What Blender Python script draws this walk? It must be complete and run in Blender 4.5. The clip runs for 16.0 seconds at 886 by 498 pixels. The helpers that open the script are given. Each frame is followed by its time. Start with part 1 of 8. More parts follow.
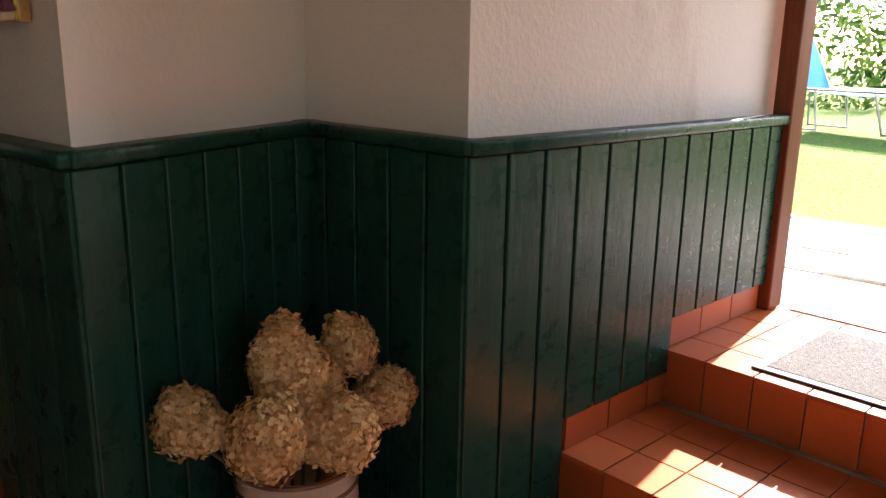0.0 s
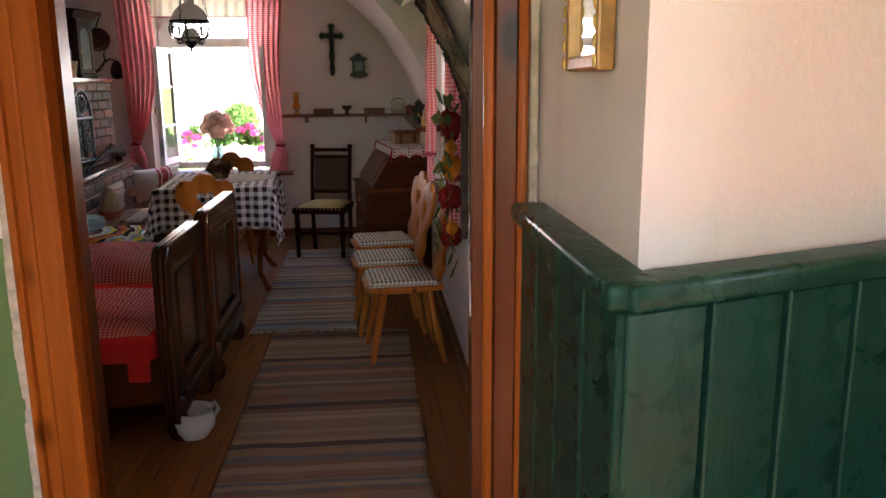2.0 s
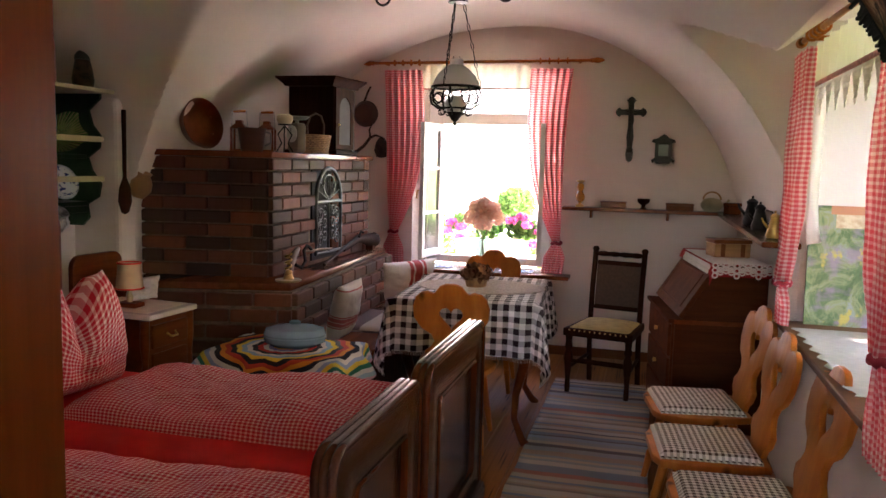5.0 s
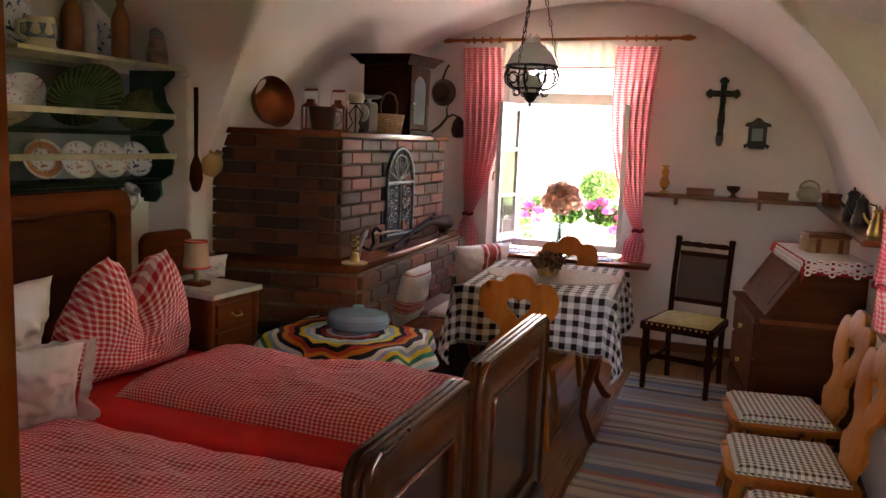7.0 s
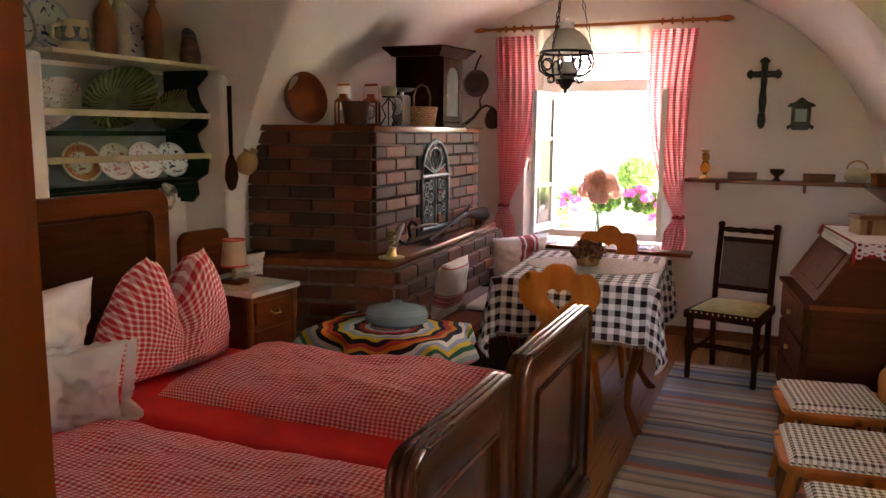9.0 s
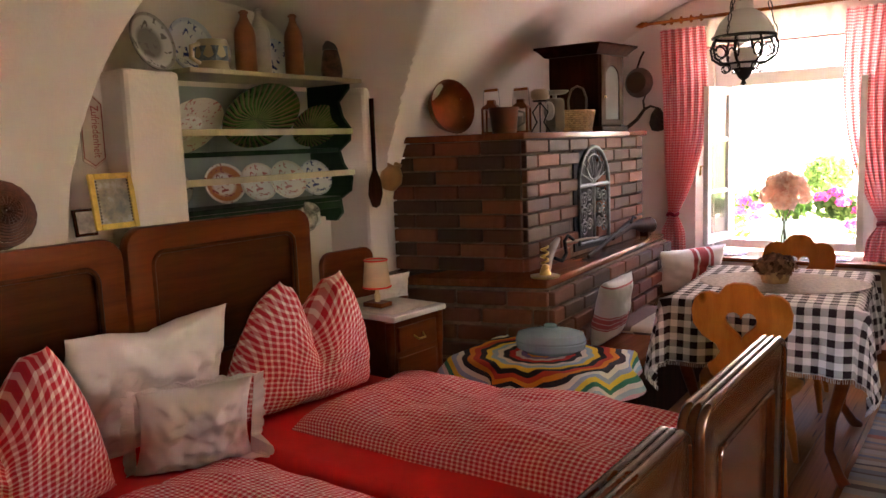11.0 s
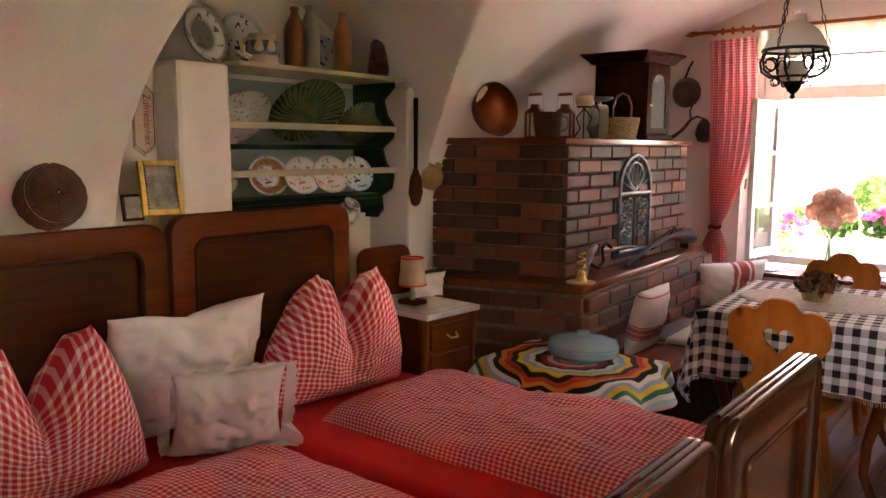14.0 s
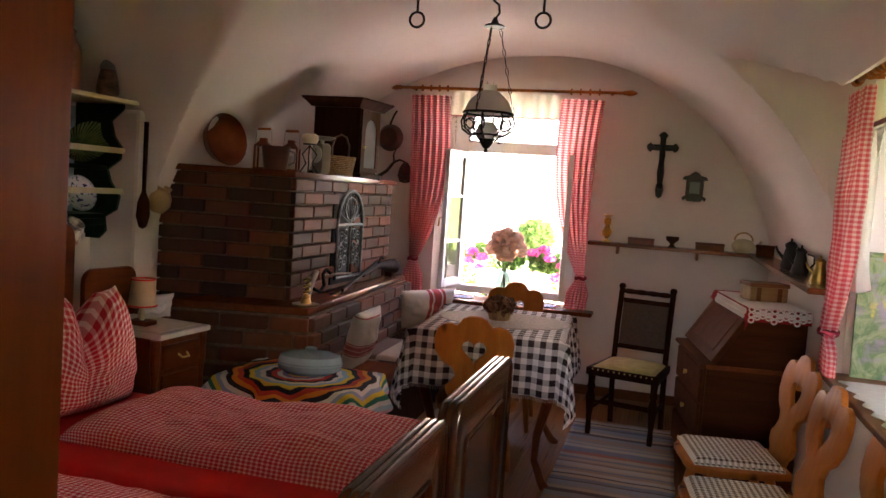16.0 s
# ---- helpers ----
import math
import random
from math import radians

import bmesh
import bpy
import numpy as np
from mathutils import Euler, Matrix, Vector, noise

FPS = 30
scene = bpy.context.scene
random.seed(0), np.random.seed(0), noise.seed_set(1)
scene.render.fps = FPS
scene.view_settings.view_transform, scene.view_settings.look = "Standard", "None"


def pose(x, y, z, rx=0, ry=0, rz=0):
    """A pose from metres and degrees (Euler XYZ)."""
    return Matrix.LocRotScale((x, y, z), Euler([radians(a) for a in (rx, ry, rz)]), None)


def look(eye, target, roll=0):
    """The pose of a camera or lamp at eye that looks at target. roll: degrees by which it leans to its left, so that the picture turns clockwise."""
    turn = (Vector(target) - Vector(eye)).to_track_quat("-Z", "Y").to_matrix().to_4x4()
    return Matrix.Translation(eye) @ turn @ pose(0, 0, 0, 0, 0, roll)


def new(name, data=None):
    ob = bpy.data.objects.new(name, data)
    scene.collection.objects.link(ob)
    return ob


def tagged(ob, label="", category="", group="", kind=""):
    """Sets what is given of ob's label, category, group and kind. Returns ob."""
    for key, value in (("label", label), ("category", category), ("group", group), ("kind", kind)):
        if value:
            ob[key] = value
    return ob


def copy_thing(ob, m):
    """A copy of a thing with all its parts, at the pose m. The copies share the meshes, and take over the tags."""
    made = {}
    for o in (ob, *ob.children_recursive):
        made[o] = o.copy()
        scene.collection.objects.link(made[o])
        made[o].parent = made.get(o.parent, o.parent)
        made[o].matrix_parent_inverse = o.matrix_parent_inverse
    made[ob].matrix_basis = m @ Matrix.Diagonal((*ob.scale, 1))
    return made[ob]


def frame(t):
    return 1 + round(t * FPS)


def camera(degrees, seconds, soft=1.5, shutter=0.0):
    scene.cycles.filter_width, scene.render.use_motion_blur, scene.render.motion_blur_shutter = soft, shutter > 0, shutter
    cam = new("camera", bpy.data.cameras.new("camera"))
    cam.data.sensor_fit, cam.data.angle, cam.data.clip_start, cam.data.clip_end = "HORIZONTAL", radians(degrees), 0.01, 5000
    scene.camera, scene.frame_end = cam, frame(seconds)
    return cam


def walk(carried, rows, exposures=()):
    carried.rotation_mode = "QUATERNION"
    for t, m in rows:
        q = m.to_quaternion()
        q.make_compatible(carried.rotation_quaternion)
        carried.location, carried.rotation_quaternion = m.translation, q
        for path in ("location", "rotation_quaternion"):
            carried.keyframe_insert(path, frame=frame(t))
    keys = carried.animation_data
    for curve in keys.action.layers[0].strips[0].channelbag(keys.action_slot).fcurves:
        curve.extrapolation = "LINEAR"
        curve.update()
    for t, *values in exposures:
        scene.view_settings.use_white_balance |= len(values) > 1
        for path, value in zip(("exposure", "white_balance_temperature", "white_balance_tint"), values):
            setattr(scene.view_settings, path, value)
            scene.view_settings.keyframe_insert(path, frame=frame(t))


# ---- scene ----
cam = camera(59.1, 16.0)
# seconds, eye, target, roll
PATH = [
    (0, (0.467, -1.137, 1.402), (1.925, 0.145, 0.922), 0.9),
    (0.5, (0.586, -0.946, 1.422), (1.961, 0.43, 0.958), 3.1),
    (1, (0.713, -0.784, 1.435), (1.757, 0.875, 1.04), 1.1),
    (1.5, (0.842, -0.679, 1.453), (1.313, 1.226, 1.065), -0.3),
    (2, (0.796, -0.513, 1.439), (0.971, 1.434, 1.021), -0.4),
    (2.5, (0.713, -0.284, 1.436), (0.819, 1.672, 1.033), 1.5),
    (3, (0.705, 0.017, 1.425), (0.678, 1.98, 1.041), 0.7),
    (3.5, (0.678, 0.309, 1.432), (0.432, 2.259, 1.062), -0.4),
    (4, (0.602, 0.565, 1.44), (0.372, 2.528, 1.138), 0.4),
    (4.5, (0.596, 0.796, 1.435), (0.284, 2.752, 1.155), 0.0),
    (5, (0.619, 0.999, 1.445), (0.114, 2.922, 1.229), 1.5),
    (5.2, (0.616, 1.048, 1.447), (0.004, 2.94, 1.228), 2.0),
    (7.5, (0.656, 1.17, 1.474), (-0.054, 3.016, 1.177), 2.2),
    (8, (0.65, 1.176, 1.472), (-0.065, 3.017, 1.158), 1.8),
    (8.5, (0.646, 1.171, 1.471), (-0.092, 3.003, 1.16), 1.4),
    (8.7, (0.642, 1.181, 1.467), (-0.117, 3.005, 1.162), 1.1),
    (10.8, (0.509, 1.477, 1.431), (-0.579, 3.134, 1.162), -2.3),
    (11, (0.52, 1.533, 1.44), (-0.637, 3.143, 1.177), -2.1),
    (11.5, (0.544, 1.585, 1.457), (-0.752, 3.093, 1.235), -1.5),
    (12, (0.552, 1.587, 1.455), (-0.787, 3.06, 1.254), -0.2),
    (12.5, (0.55, 1.587, 1.443), (-0.794, 3.046, 1.187), 0.6),
    (13, (0.55, 1.578, 1.443), (-0.782, 3.043, 1.164), 0.7),
    (13.5, (0.551, 1.564, 1.439), (-0.758, 3.05, 1.162), 0.2),
    (14, (0.54, 1.522, 1.438), (-0.697, 3.073, 1.18), 0.3),
    (14.5, (0.508, 1.417, 1.434), (-0.528, 3.114, 1.216), 0.2),
    (15, (0.493, 1.264, 1.437), (-0.258, 3.106, 1.234), 1.4),
    (15.5, (0.512, 1.193, 1.457), (-0.059, 3.097, 1.242), 2.2),
    (16, (0.52, 1.124, 1.433), (-0.021, 3.044, 1.288), 4.0),
]
EXPOSURES = [(0, 2.65, 6800, 22), (0.5, 3.85, 6500, 20), (1.0, 4.35, 5900, 18), (1.5, 4.5, 6000, 19), (2.0, 4.4, 6500, 21), (2.5, 4.25, 6900, 22), (3.5, 4.8, 7300, 28), (4.0, 4.95, 7150, 27), (5.0, 4.9, 7000, 26), (8.5, 5.1, 7350, 28), (10.8, 5.4, 7600, 32), (14.5, 5.35, 7600, 32), (16, 4.7, 7400, 28)]
walk(cam, [(t, look(e, g, r)) for t, e, g, r in PATH], EXPOSURES)

# ---- world and light ----
world = bpy.data.worlds.new("sky")
scene.world = world
world.use_nodes = True
_n = world.node_tree.nodes
_sky = _n.new("ShaderNodeTexSky")
_sky.sky_type = 'NISHITA'
_sky.sun_disc = False
SUN_EL, SUN_AZ = 36.0, 86.0          # degrees; azimuth clockwise from +y
_sky.sun_elevation, _sky.sun_rotation = radians(SUN_EL), radians(SUN_AZ)
_n["Background"].inputs["Strength"].default_value = 0.15
world.node_tree.links.new(_sky.outputs[0], _n["Background"].inputs[0])
sun_data = bpy.data.lights.new("sun", 'SUN')
sun_data.energy, sun_data.angle, sun_data.color = 4.6, radians(0.6), (1.0, 0.95, 0.87)
sun = new("sun", sun_data)
_d = Vector((math.sin(radians(SUN_AZ)) * math.cos(radians(SUN_EL)), math.cos(radians(SUN_AZ)) * math.cos(radians(SUN_EL)), math.sin(radians(SUN_EL))))
sun.matrix_world = look(_d * 30, (0, 0, 0))


# ---- mesh helpers ----
def put(name, bm, mat, smooth=None):
    """A mesh object from a bmesh; smooth: the angle under which edges are shaded smooth."""
    me = bpy.data.meshes.new(name)
    bmesh.ops.recalc_face_normals(bm, faces=bm.faces[:])
    if smooth:
        for f in bm.faces:
            f.smooth = True
        for e in bm.edges:
            if len(e.link_faces) == 2 and e.calc_face_angle(0) > radians(smooth):
                e.smooth = False
    bm.to_mesh(me)
    bm.free()
    for m in (mat if isinstance(mat, (list, tuple)) else [mat]):
        me.materials.append(m)
    return new(name, me)


def part(name, bm, mat, parent, label="", smooth=None):
    ob = put(name, bm, mat, smooth)
    ob.parent = parent
    if label:
        ob["label"] = label
    return ob


def thing(name, label, category, m=None, group="", kind=""):
    ob = new(name)
    ob.empty_display_size = 0.05
    ob.matrix_basis = m if m is not None else Matrix()
    return tagged(ob, label, category, group, kind)


def setting(name, bm, mat, label, category, smooth=None):
    return tagged(put(name, bm, mat, smooth), label, category, "", "structure")


def BM():
    return bmesh.new()


def box(bm, a, b, bevel=0.0, m=None, seg=2):
    """A box between two corners, bevelled, moved by m."""
    t = bmesh.new()
    bmesh.ops.create_cube(t, size=1)
    c = [(p + q) / 2 for p, q in zip(a, b)]
    s = [abs(q - p) for p, q in zip(a, b)]
    bmesh.ops.transform(t, matrix=Matrix.LocRotScale(c, None, s), verts=t.verts[:])
    if bevel:
        bmesh.ops.bevel(t, geom=t.edges[:], offset=min(bevel, min(s) * 0.45), segments=seg, profile=0.5, affect='EDGES')
    if m is not None:
        bmesh.ops.transform(t, matrix=m, verts=t.verts[:])
    add(bm, t)
    return bm


def add(bm, t):
    me = bpy.data.meshes.new("tmp")
    t.to_mesh(me)
    t.free()
    bm.from_mesh(me)
    bpy.data.meshes.remove(me)


def lathe(bm, prof, n=24, m=None):
    """A turned solid: rows of (radius, height)."""
    rings, t = [], bmesh.new()
    for r, z in prof:
        if r < 1e-5:
            rings.append([t.verts.new((0, 0, z))])
        else:
            rings.append([t.verts.new((r * math.cos(2 * math.pi * k / n), r * math.sin(2 * math.pi * k / n), z)) for k in range(n)])
    for p, q in zip(rings, rings[1:]):
        for k in range(n):
            a = [p[k % len(p)], p[(k + 1) % len(p)], q[(k + 1) % len(q)], q[k % len(q)]]
            a = list(dict.fromkeys(a))
            if len(a) > 2:
                t.faces.new(a)
    for ring in (rings[0], rings[-1]):
        if len(ring) > 2:
            t.faces.new(ring)
    if m is not None:
        bmesh.ops.transform(t, matrix=m, verts=t.verts[:])
    add(bm, t)
    return bm


def tube(bm, pts, r, n=8, m=None, closed=False):
    """A round bar along points; r: one radius or one for each point."""
    pts = [Vector(p) for p in pts]
    rs = r if isinstance(r, (list, tuple)) else [r] * len(pts)
    t, rings, side = bmesh.new(), [], None
    for k, p in enumerate(pts):
        if closed:
            d = (pts[(k + 1) % len(pts)] - pts[k - 1]).normalized()
        else:
            d = (pts[min(k + 1, len(pts) - 1)] - pts[max(k - 1, 0)]).normalized()
        if side is None:
            side = d.orthogonal().normalized()
        side = (side - d * side.dot(d)).normalized()
        up = d.cross(side)
        rings.append([t.verts.new(p + rs[k] * (side * math.cos(2 * math.pi * j / n) + up * math.sin(2 * math.pi * j / n))) for j in range(n)])
    pairs = list(zip(rings, rings[1:])) + ([(rings[-1], rings[0])] if closed else [])
    for a, b in pairs:
        for j in range(n):
            t.faces.new((a[j], a[(j + 1) % n], b[(j + 1) % n], b[j]))
    if not closed:
        t.faces.new(rings[0])
        t.faces.new(rings[-1])
    if m is not None:
        bmesh.ops.transform(t, matrix=m, verts=t.verts[:])
    add(bm, t)
    return bm


def plate(bm, outer, holes, th, m=None, bevel=0.0):
    """A board cut to an outline in its xy plane, with holes, th thick."""
    t = bmesh.new()
    edges = []
    for loop in [outer] + list(holes):
        vs = [t.verts.new((x, y, 0)) for x, y in loop]
        edges += [t.edges.new((vs[k - 1], vs[k])) for k in range(len(vs))]
    bmesh.ops.triangle_fill(t, use_beauty=True, use_dissolve=False, edges=edges)
    got = bmesh.ops.extrude_face_region(t, geom=t.faces[:])
    bmesh.ops.translate(t, vec=(0, 0, th), verts=[g for g in got["geom"] if isinstance(g, bmesh.types.BMVert)])
    bmesh.ops.recalc_face_normals(t, faces=t.faces[:])
    if bevel:
        rim = [e for e in t.edges if len(e.link_faces) == 2 and e.calc_face_angle(0) > 1.0 and abs(e.verts[0].co.z - e.verts[1].co.z) < 1e-6]
        bmesh.ops.bevel(t, geom=rim, offset=bevel, segments=2, profile=0.5, affect='EDGES')
    if m is not None:
        bmesh.ops.transform(t, matrix=m, verts=t.verts[:])
    add(bm, t)
    return bm


def sheet(bm, nu, nv, f, uv=None, wrap=False):
    """A grid of nu by nv cells through f(u, v), with uv in metres from uv(u, v)."""
    lay = bm.loops.layers.uv.verify()
    vs = [[bm.verts.new(f(i / nu, j / nv)) for j in range(nv + 1)] for i in range(nu + (0 if wrap else 1))]
    for i in range(nu):
        for j in range(nv):
            a = [(i, j), (i + 1, j), (i + 1, j + 1), (i, j + 1)]
            face = bm.faces.new([vs[p % len(vs)][q] for p, q in a])
            for loop, (p, q) in zip(face.loops, a):
                loop[lay].uv = uv(p / nu, q / nv) if uv else (p / nu, q / nv)
    return bm


def solid(ob, th, offset=-1.0):
    md = ob.modifiers.new("thick", 'SOLIDIFY')
    md.thickness, md.offset = th, offset
    return ob


def cap_uv(bm, s=1.0):
    """Box-projected uv in metres."""
    lay = bm.loops.layers.uv.verify()
    bm.normal_update()
    for f in bm.faces:
        n = f.normal
        k = max(range(3), key=lambda i: abs(n[i]))
        for l in f.loops:
            c = l.vert.co
            l[lay].uv = ((c.y, c.z), (c.x, c.z), (c.x, c.y))[k]
    return bm


def rot(deg, axis):
    return Matrix.Rotation(radians(deg), 4, axis)


def at(x, y, z):
    return Matrix.Translation((x, y, z))


# ---- materials ----
class Nodes:
    """A short way to wire node materials."""

    def __init__(self, name, rough=0.6, metal=0.0, spec=0.5):
        self.mat = bpy.data.materials.new(name)
        self.mat.use_nodes = True
        self.tree = self.mat.node_tree
        self.b = self.tree.nodes["Principled BSDF"]
        self.b.inputs["Roughness"].default_value = rough
        self.b.inputs["Metallic"].default_value = metal
        self.b.inputs["Specular IOR Level"].default_value = spec

    def n(self, kind, **kw):
        nd = self.tree.nodes.new("ShaderNode" + kind)
        for k, v in kw.items():
            nd.inputs[k.replace("_", " ")].default_value = v
        return nd

    def link(self, a, b):
        self.tree.links.new(a, b)

    def coord(self, which="Object", scale=(1, 1, 1)):
        mp = self.n("Mapping")
        mp.inputs["Scale"].default_value = scale
        self.link(self.n("TexCoord").outputs[which], mp.inputs[0])
        return mp.outputs[0]

    def noise(self, co, scale, detail=4.0, rough=0.55, dist=0.0):
        nd = self.n("TexNoise", Scale=scale, Detail=detail, Roughness=rough, Distortion=dist)
        self.link(co, nd.inputs["Vector"])
        return nd.outputs["Fac"]

    def ramp(self, fac, *stops):
        nd = self.n("ValToRGB")
        el = nd.color_ramp.elements
        while len(el) < len(stops):
            el.new(0.5)
        for e, (p, c) in zip(el, stops):
            e.position, e.color = p, (*c, 1) if len(c) == 3 else c
        self.link(fac, nd.inputs[0])
        return nd.outputs[0]

    def mix(self, fac, a, b, mode='MIX'):
        nd = self.tree.nodes.new("ShaderNodeMix")
        nd.data_type, nd.blend_type = 'RGBA', mode
        for sock, v in ((nd.inputs[0], fac), (nd.inputs[6], a), (nd.inputs[7], b)):
            if isinstance(v, (int, float)):
                sock.default_value = v
            elif isinstance(v, tuple):
                sock.default_value = (*v, 1)
            else:
                self.link(v, sock)
        return nd.outputs[2]

    def math(self, op, a, b=0.0):
        nd = self.tree.nodes.new("ShaderNodeMath")
        nd.operation = op
        for sock, v in zip(nd.inputs, (a, b)):
            if isinstance(v, (int, float)):
                sock.default_value = v
            else:
                self.link(v, sock)
        return nd.outputs[0]

    def xyz(self, co):
        nd = self.n("SeparateXYZ")
        self.link(co, nd.inputs[0])
        return nd.outputs

    def color(self, c):
        if isinstance(c, tuple):
            self.b.inputs["Base Color"].default_value = (*c, 1)
        else:
            self.link(c, self.b.inputs["Base Color"])
        return self

    def rough(self, c):
        self.link(c, self.b.inputs["Roughness"])
        return self

    def bump(self, h, strength=0.3, dist=0.01):
        nd = self.n("Bump", Strength=strength, Distance=dist)
        self.link(h, nd.inputs["Height"])
        self.link(nd.outputs[0], self.b.inputs["Normal"])
        return self


def plain(name, c, rough=0.6, metal=0.0, var=0.15, scale=9.0, bump=0.0, spec=0.5):
    """A paint, glaze, metal or cloth of one colour with slight blotches."""
    k = Nodes(name, rough, metal, spec)
    co = k.coord()
    f = k.noise(co, scale, 5)
    lo, hi = tuple(v * (1 - var) for v in c), tuple(min(1, v * (1 + var)) for v in c)
    k.color(k.ramp(f, (0.3, lo), (0.7, hi)))
    if bump:
        k.bump(k.noise(co, scale * 12, 3), bump, 0.004)
    return k.mat


def plaster(name, c, grain=1.0, stain=0.0):
    k = Nodes(name, 0.92, 0, 0.2)
    co = k.coord()
    big, fine = k.noise(co, 1.3, 5), k.noise(co, 60, 4)
    col = k.ramp(big, (0.3, tuple(v * 0.94 for v in c)), (0.7, c))
    if stain:
        s = k.noise(k.coord("Object", (1, 1, 0.35)), 3.1, 6, 0.6, 0.6)
        s = k.ramp(s, (0.58, (0, 0, 0)), (0.72, (1, 1, 1)))
        col = k.mix(k.math('MULTIPLY', s, stain), col, (0.42, 0.31, 0.24))
    k.color(col)
    h = k.math('ADD', k.math('MULTIPLY', big, 2.0), k.math('MULTIPLY', fine, 0.35 * grain))
    return k.bump(h, 0.35, 0.012).mat


def wood(name, dark, light, rough=0.4, axis="X", scale=1.0, knots=0.0, coat=0.0, spec=0.07):
    """Grain along one axis of the object."""
    k = Nodes(name, rough + 0.08)
    st = {"X": (0.08, 1, 1), "Y": (1, 0.08, 1), "Z": (1, 1, 0.08)}[axis]
    co = k.coord("Object", st)
    inf = k.n("ObjectInfo")
    off = k.n("VectorMath")
    off.operation = 'ADD'
    comb = k.n("CombineXYZ")
    for s in comb.inputs:
        k.link(k.math('MULTIPLY', inf.outputs["Random"], 37.0), s)
    k.link(co, off.inputs[0])
    k.link(comb.outputs[0], off.inputs[1])
    g = k.noise(off.outputs[0], 22 * scale, 6, 0.62, 0.5)
    f = k.noise(off.outputs[0], 130 * scale, 3, 0.6)
    v = k.math('ADD', k.math('MULTIPLY', g, 0.8), k.math('MULTIPLY', f, 0.2))
    col = k.ramp(v, (0.3, dark), (0.5, tuple((a + b) / 2 for a, b in zip(dark, light))), (0.68, light))
    col = k.mix(k.math('MULTIPLY', inf.outputs["Random"], 0.25), col, dark)
    if knots:
        kn = k.n("TexVoronoi", Scale=knots)
        k.link(k.coord("Object", tuple(0.5 if q < 1 else 1 for q in st)), kn.inputs["Vector"])
        spot = k.ramp(kn.outputs["Distance"], (0.09, (1, 1, 1)), (0.20, (0, 0, 0)))
        col = k.mix(spot, col, tuple(q * 0.35 for q in dark))
    k.color(col)
    k.b.inputs["Coat Weight"].default_value = coat * 0.05
    k.b.inputs["Coat Roughness"].default_value = 0.16
    k.b.inputs["Specular IOR Level"].default_value = spec
    return k.bump(v, 0.12, 0.003).mat


def gingham(name, c, pitch, white=(0.78, 0.74, 0.70), rough=0.85, sheer=0.0, wide=0.5, half=1.0):
    """Woven checks of c on white, by uv in metres."""
    k = Nodes(name, rough, 0, 0.2)
    s = k.xyz(k.coord("UV", (1 / pitch, 1 / pitch, 1)))
    b = [k.math('GREATER_THAN', k.math('FRACT', s[i]), wide) for i in (0, 1)]
    col = k.mix(k.math('POWER', k.math('MULTIPLY', k.math('ADD', b[0], b[1]), 0.5), half), white, c)
    f = k.noise(k.coord("UV"), 30, 4)
    col = k.mix(k.math('MULTIPLY', f, 0.18), col, tuple(v * 0.8 for v in c))
    k.color(col)
    h = k.noise(k.coord("UV"), 14, 5, 0.6)
    k.bump(h, 0.5, 0.01)
    if sheer:
        k.b.inputs["Transmission Weight"].default_value = 0.0
        out = k.tree.nodes["Material Output"]
        tr = k.n("BsdfTranslucent")
        k.link(col, tr.inputs[0])
        ms = k.n("MixShader")
        ms.inputs[0].default_value = sheer
        k.link(k.b.outputs[0], ms.inputs[1])
        k.link(tr.outputs[0], ms.inputs[2])
        k.link(ms.outputs[0], out.inputs[0])
    return k.mat


def glass(name, tint=(1, 1, 1), rough=0.0, ior=1.45):
    k = Nodes(name, rough)
    k.b.inputs["Transmission Weight"].default_value = 1.0
    k.b.inputs["IOR"].default_value = ior
    return k.color(tint).mat


M_WALL = plaster("lime_plaster", (0.80, 0.705, 0.65))
M_VAULT = plaster("vault_plaster", (0.82, 0.745, 0.69))
M_HALL = plaster("hall_plaster", (0.745, 0.665, 0.60), 1.6, 0.35)
M_GREENWALL = plaster("green_oil_paint", (0.13, 0.20, 0.07))
M_ROOF = plain("dark_boards", (0.16, 0.11, 0.08), 0.8)
M_PINE = wood("varnished_pine", (0.25, 0.052, 0.005), (0.42, 0.106, 0.010), 0.28, "Z", 1.0, 7.0, 0.4, 0.10)
# Darker copy of the pine: shade on the right jamb is put into its colour.
M_PINE_SHADE = wood("shaded_pine", (0.115, 0.022, 0.004), (0.19, 0.042, 0.007), 0.26, "Z", 0.8, 6.0, 0.6, 0.16)
M_PINEX = wood("chair_pine", (0.34, 0.092, 0.012), (0.50, 0.160, 0.024), 0.34, "Z", 1.0, 9.0, 0.0, 0.08)
M_LINING = wood("brown_varnished_lining", (0.23, 0.058, 0.008), (0.35, 0.098, 0.014), 0.30, "Z", 0.7, 0, 0.0, 0.01)
M_FLOOR = wood("floor_plank_wood", (0.19, 0.066, 0.017), (0.32, 0.125, 0.034), 0.38, "Y", 0.8, 8.0)
M_WALNUT = wood("walnut_bed", (0.125, 0.025, 0.005), (0.235, 0.055, 0.010), 0.30, "Y", 0.8, 0, 0.4, 0.10)
M_DARK = wood("dark_stained_wood", (0.024, 0.007, 0.003), (0.058, 0.018, 0.007), 0.40, "Z", 1.0, 0, 0.0, 0.01)
M_OAK = wood("oak_boards", (0.13, 0.042, 0.015), (0.24, 0.09, 0.032), 0.35, "X", 1.0, 0, 0.2)
M_RED = plain("red_sheet_cotton", (0.78, 0.040, 0.034), 0.8, 0, 0.12, 5, 0.15, 0.2)
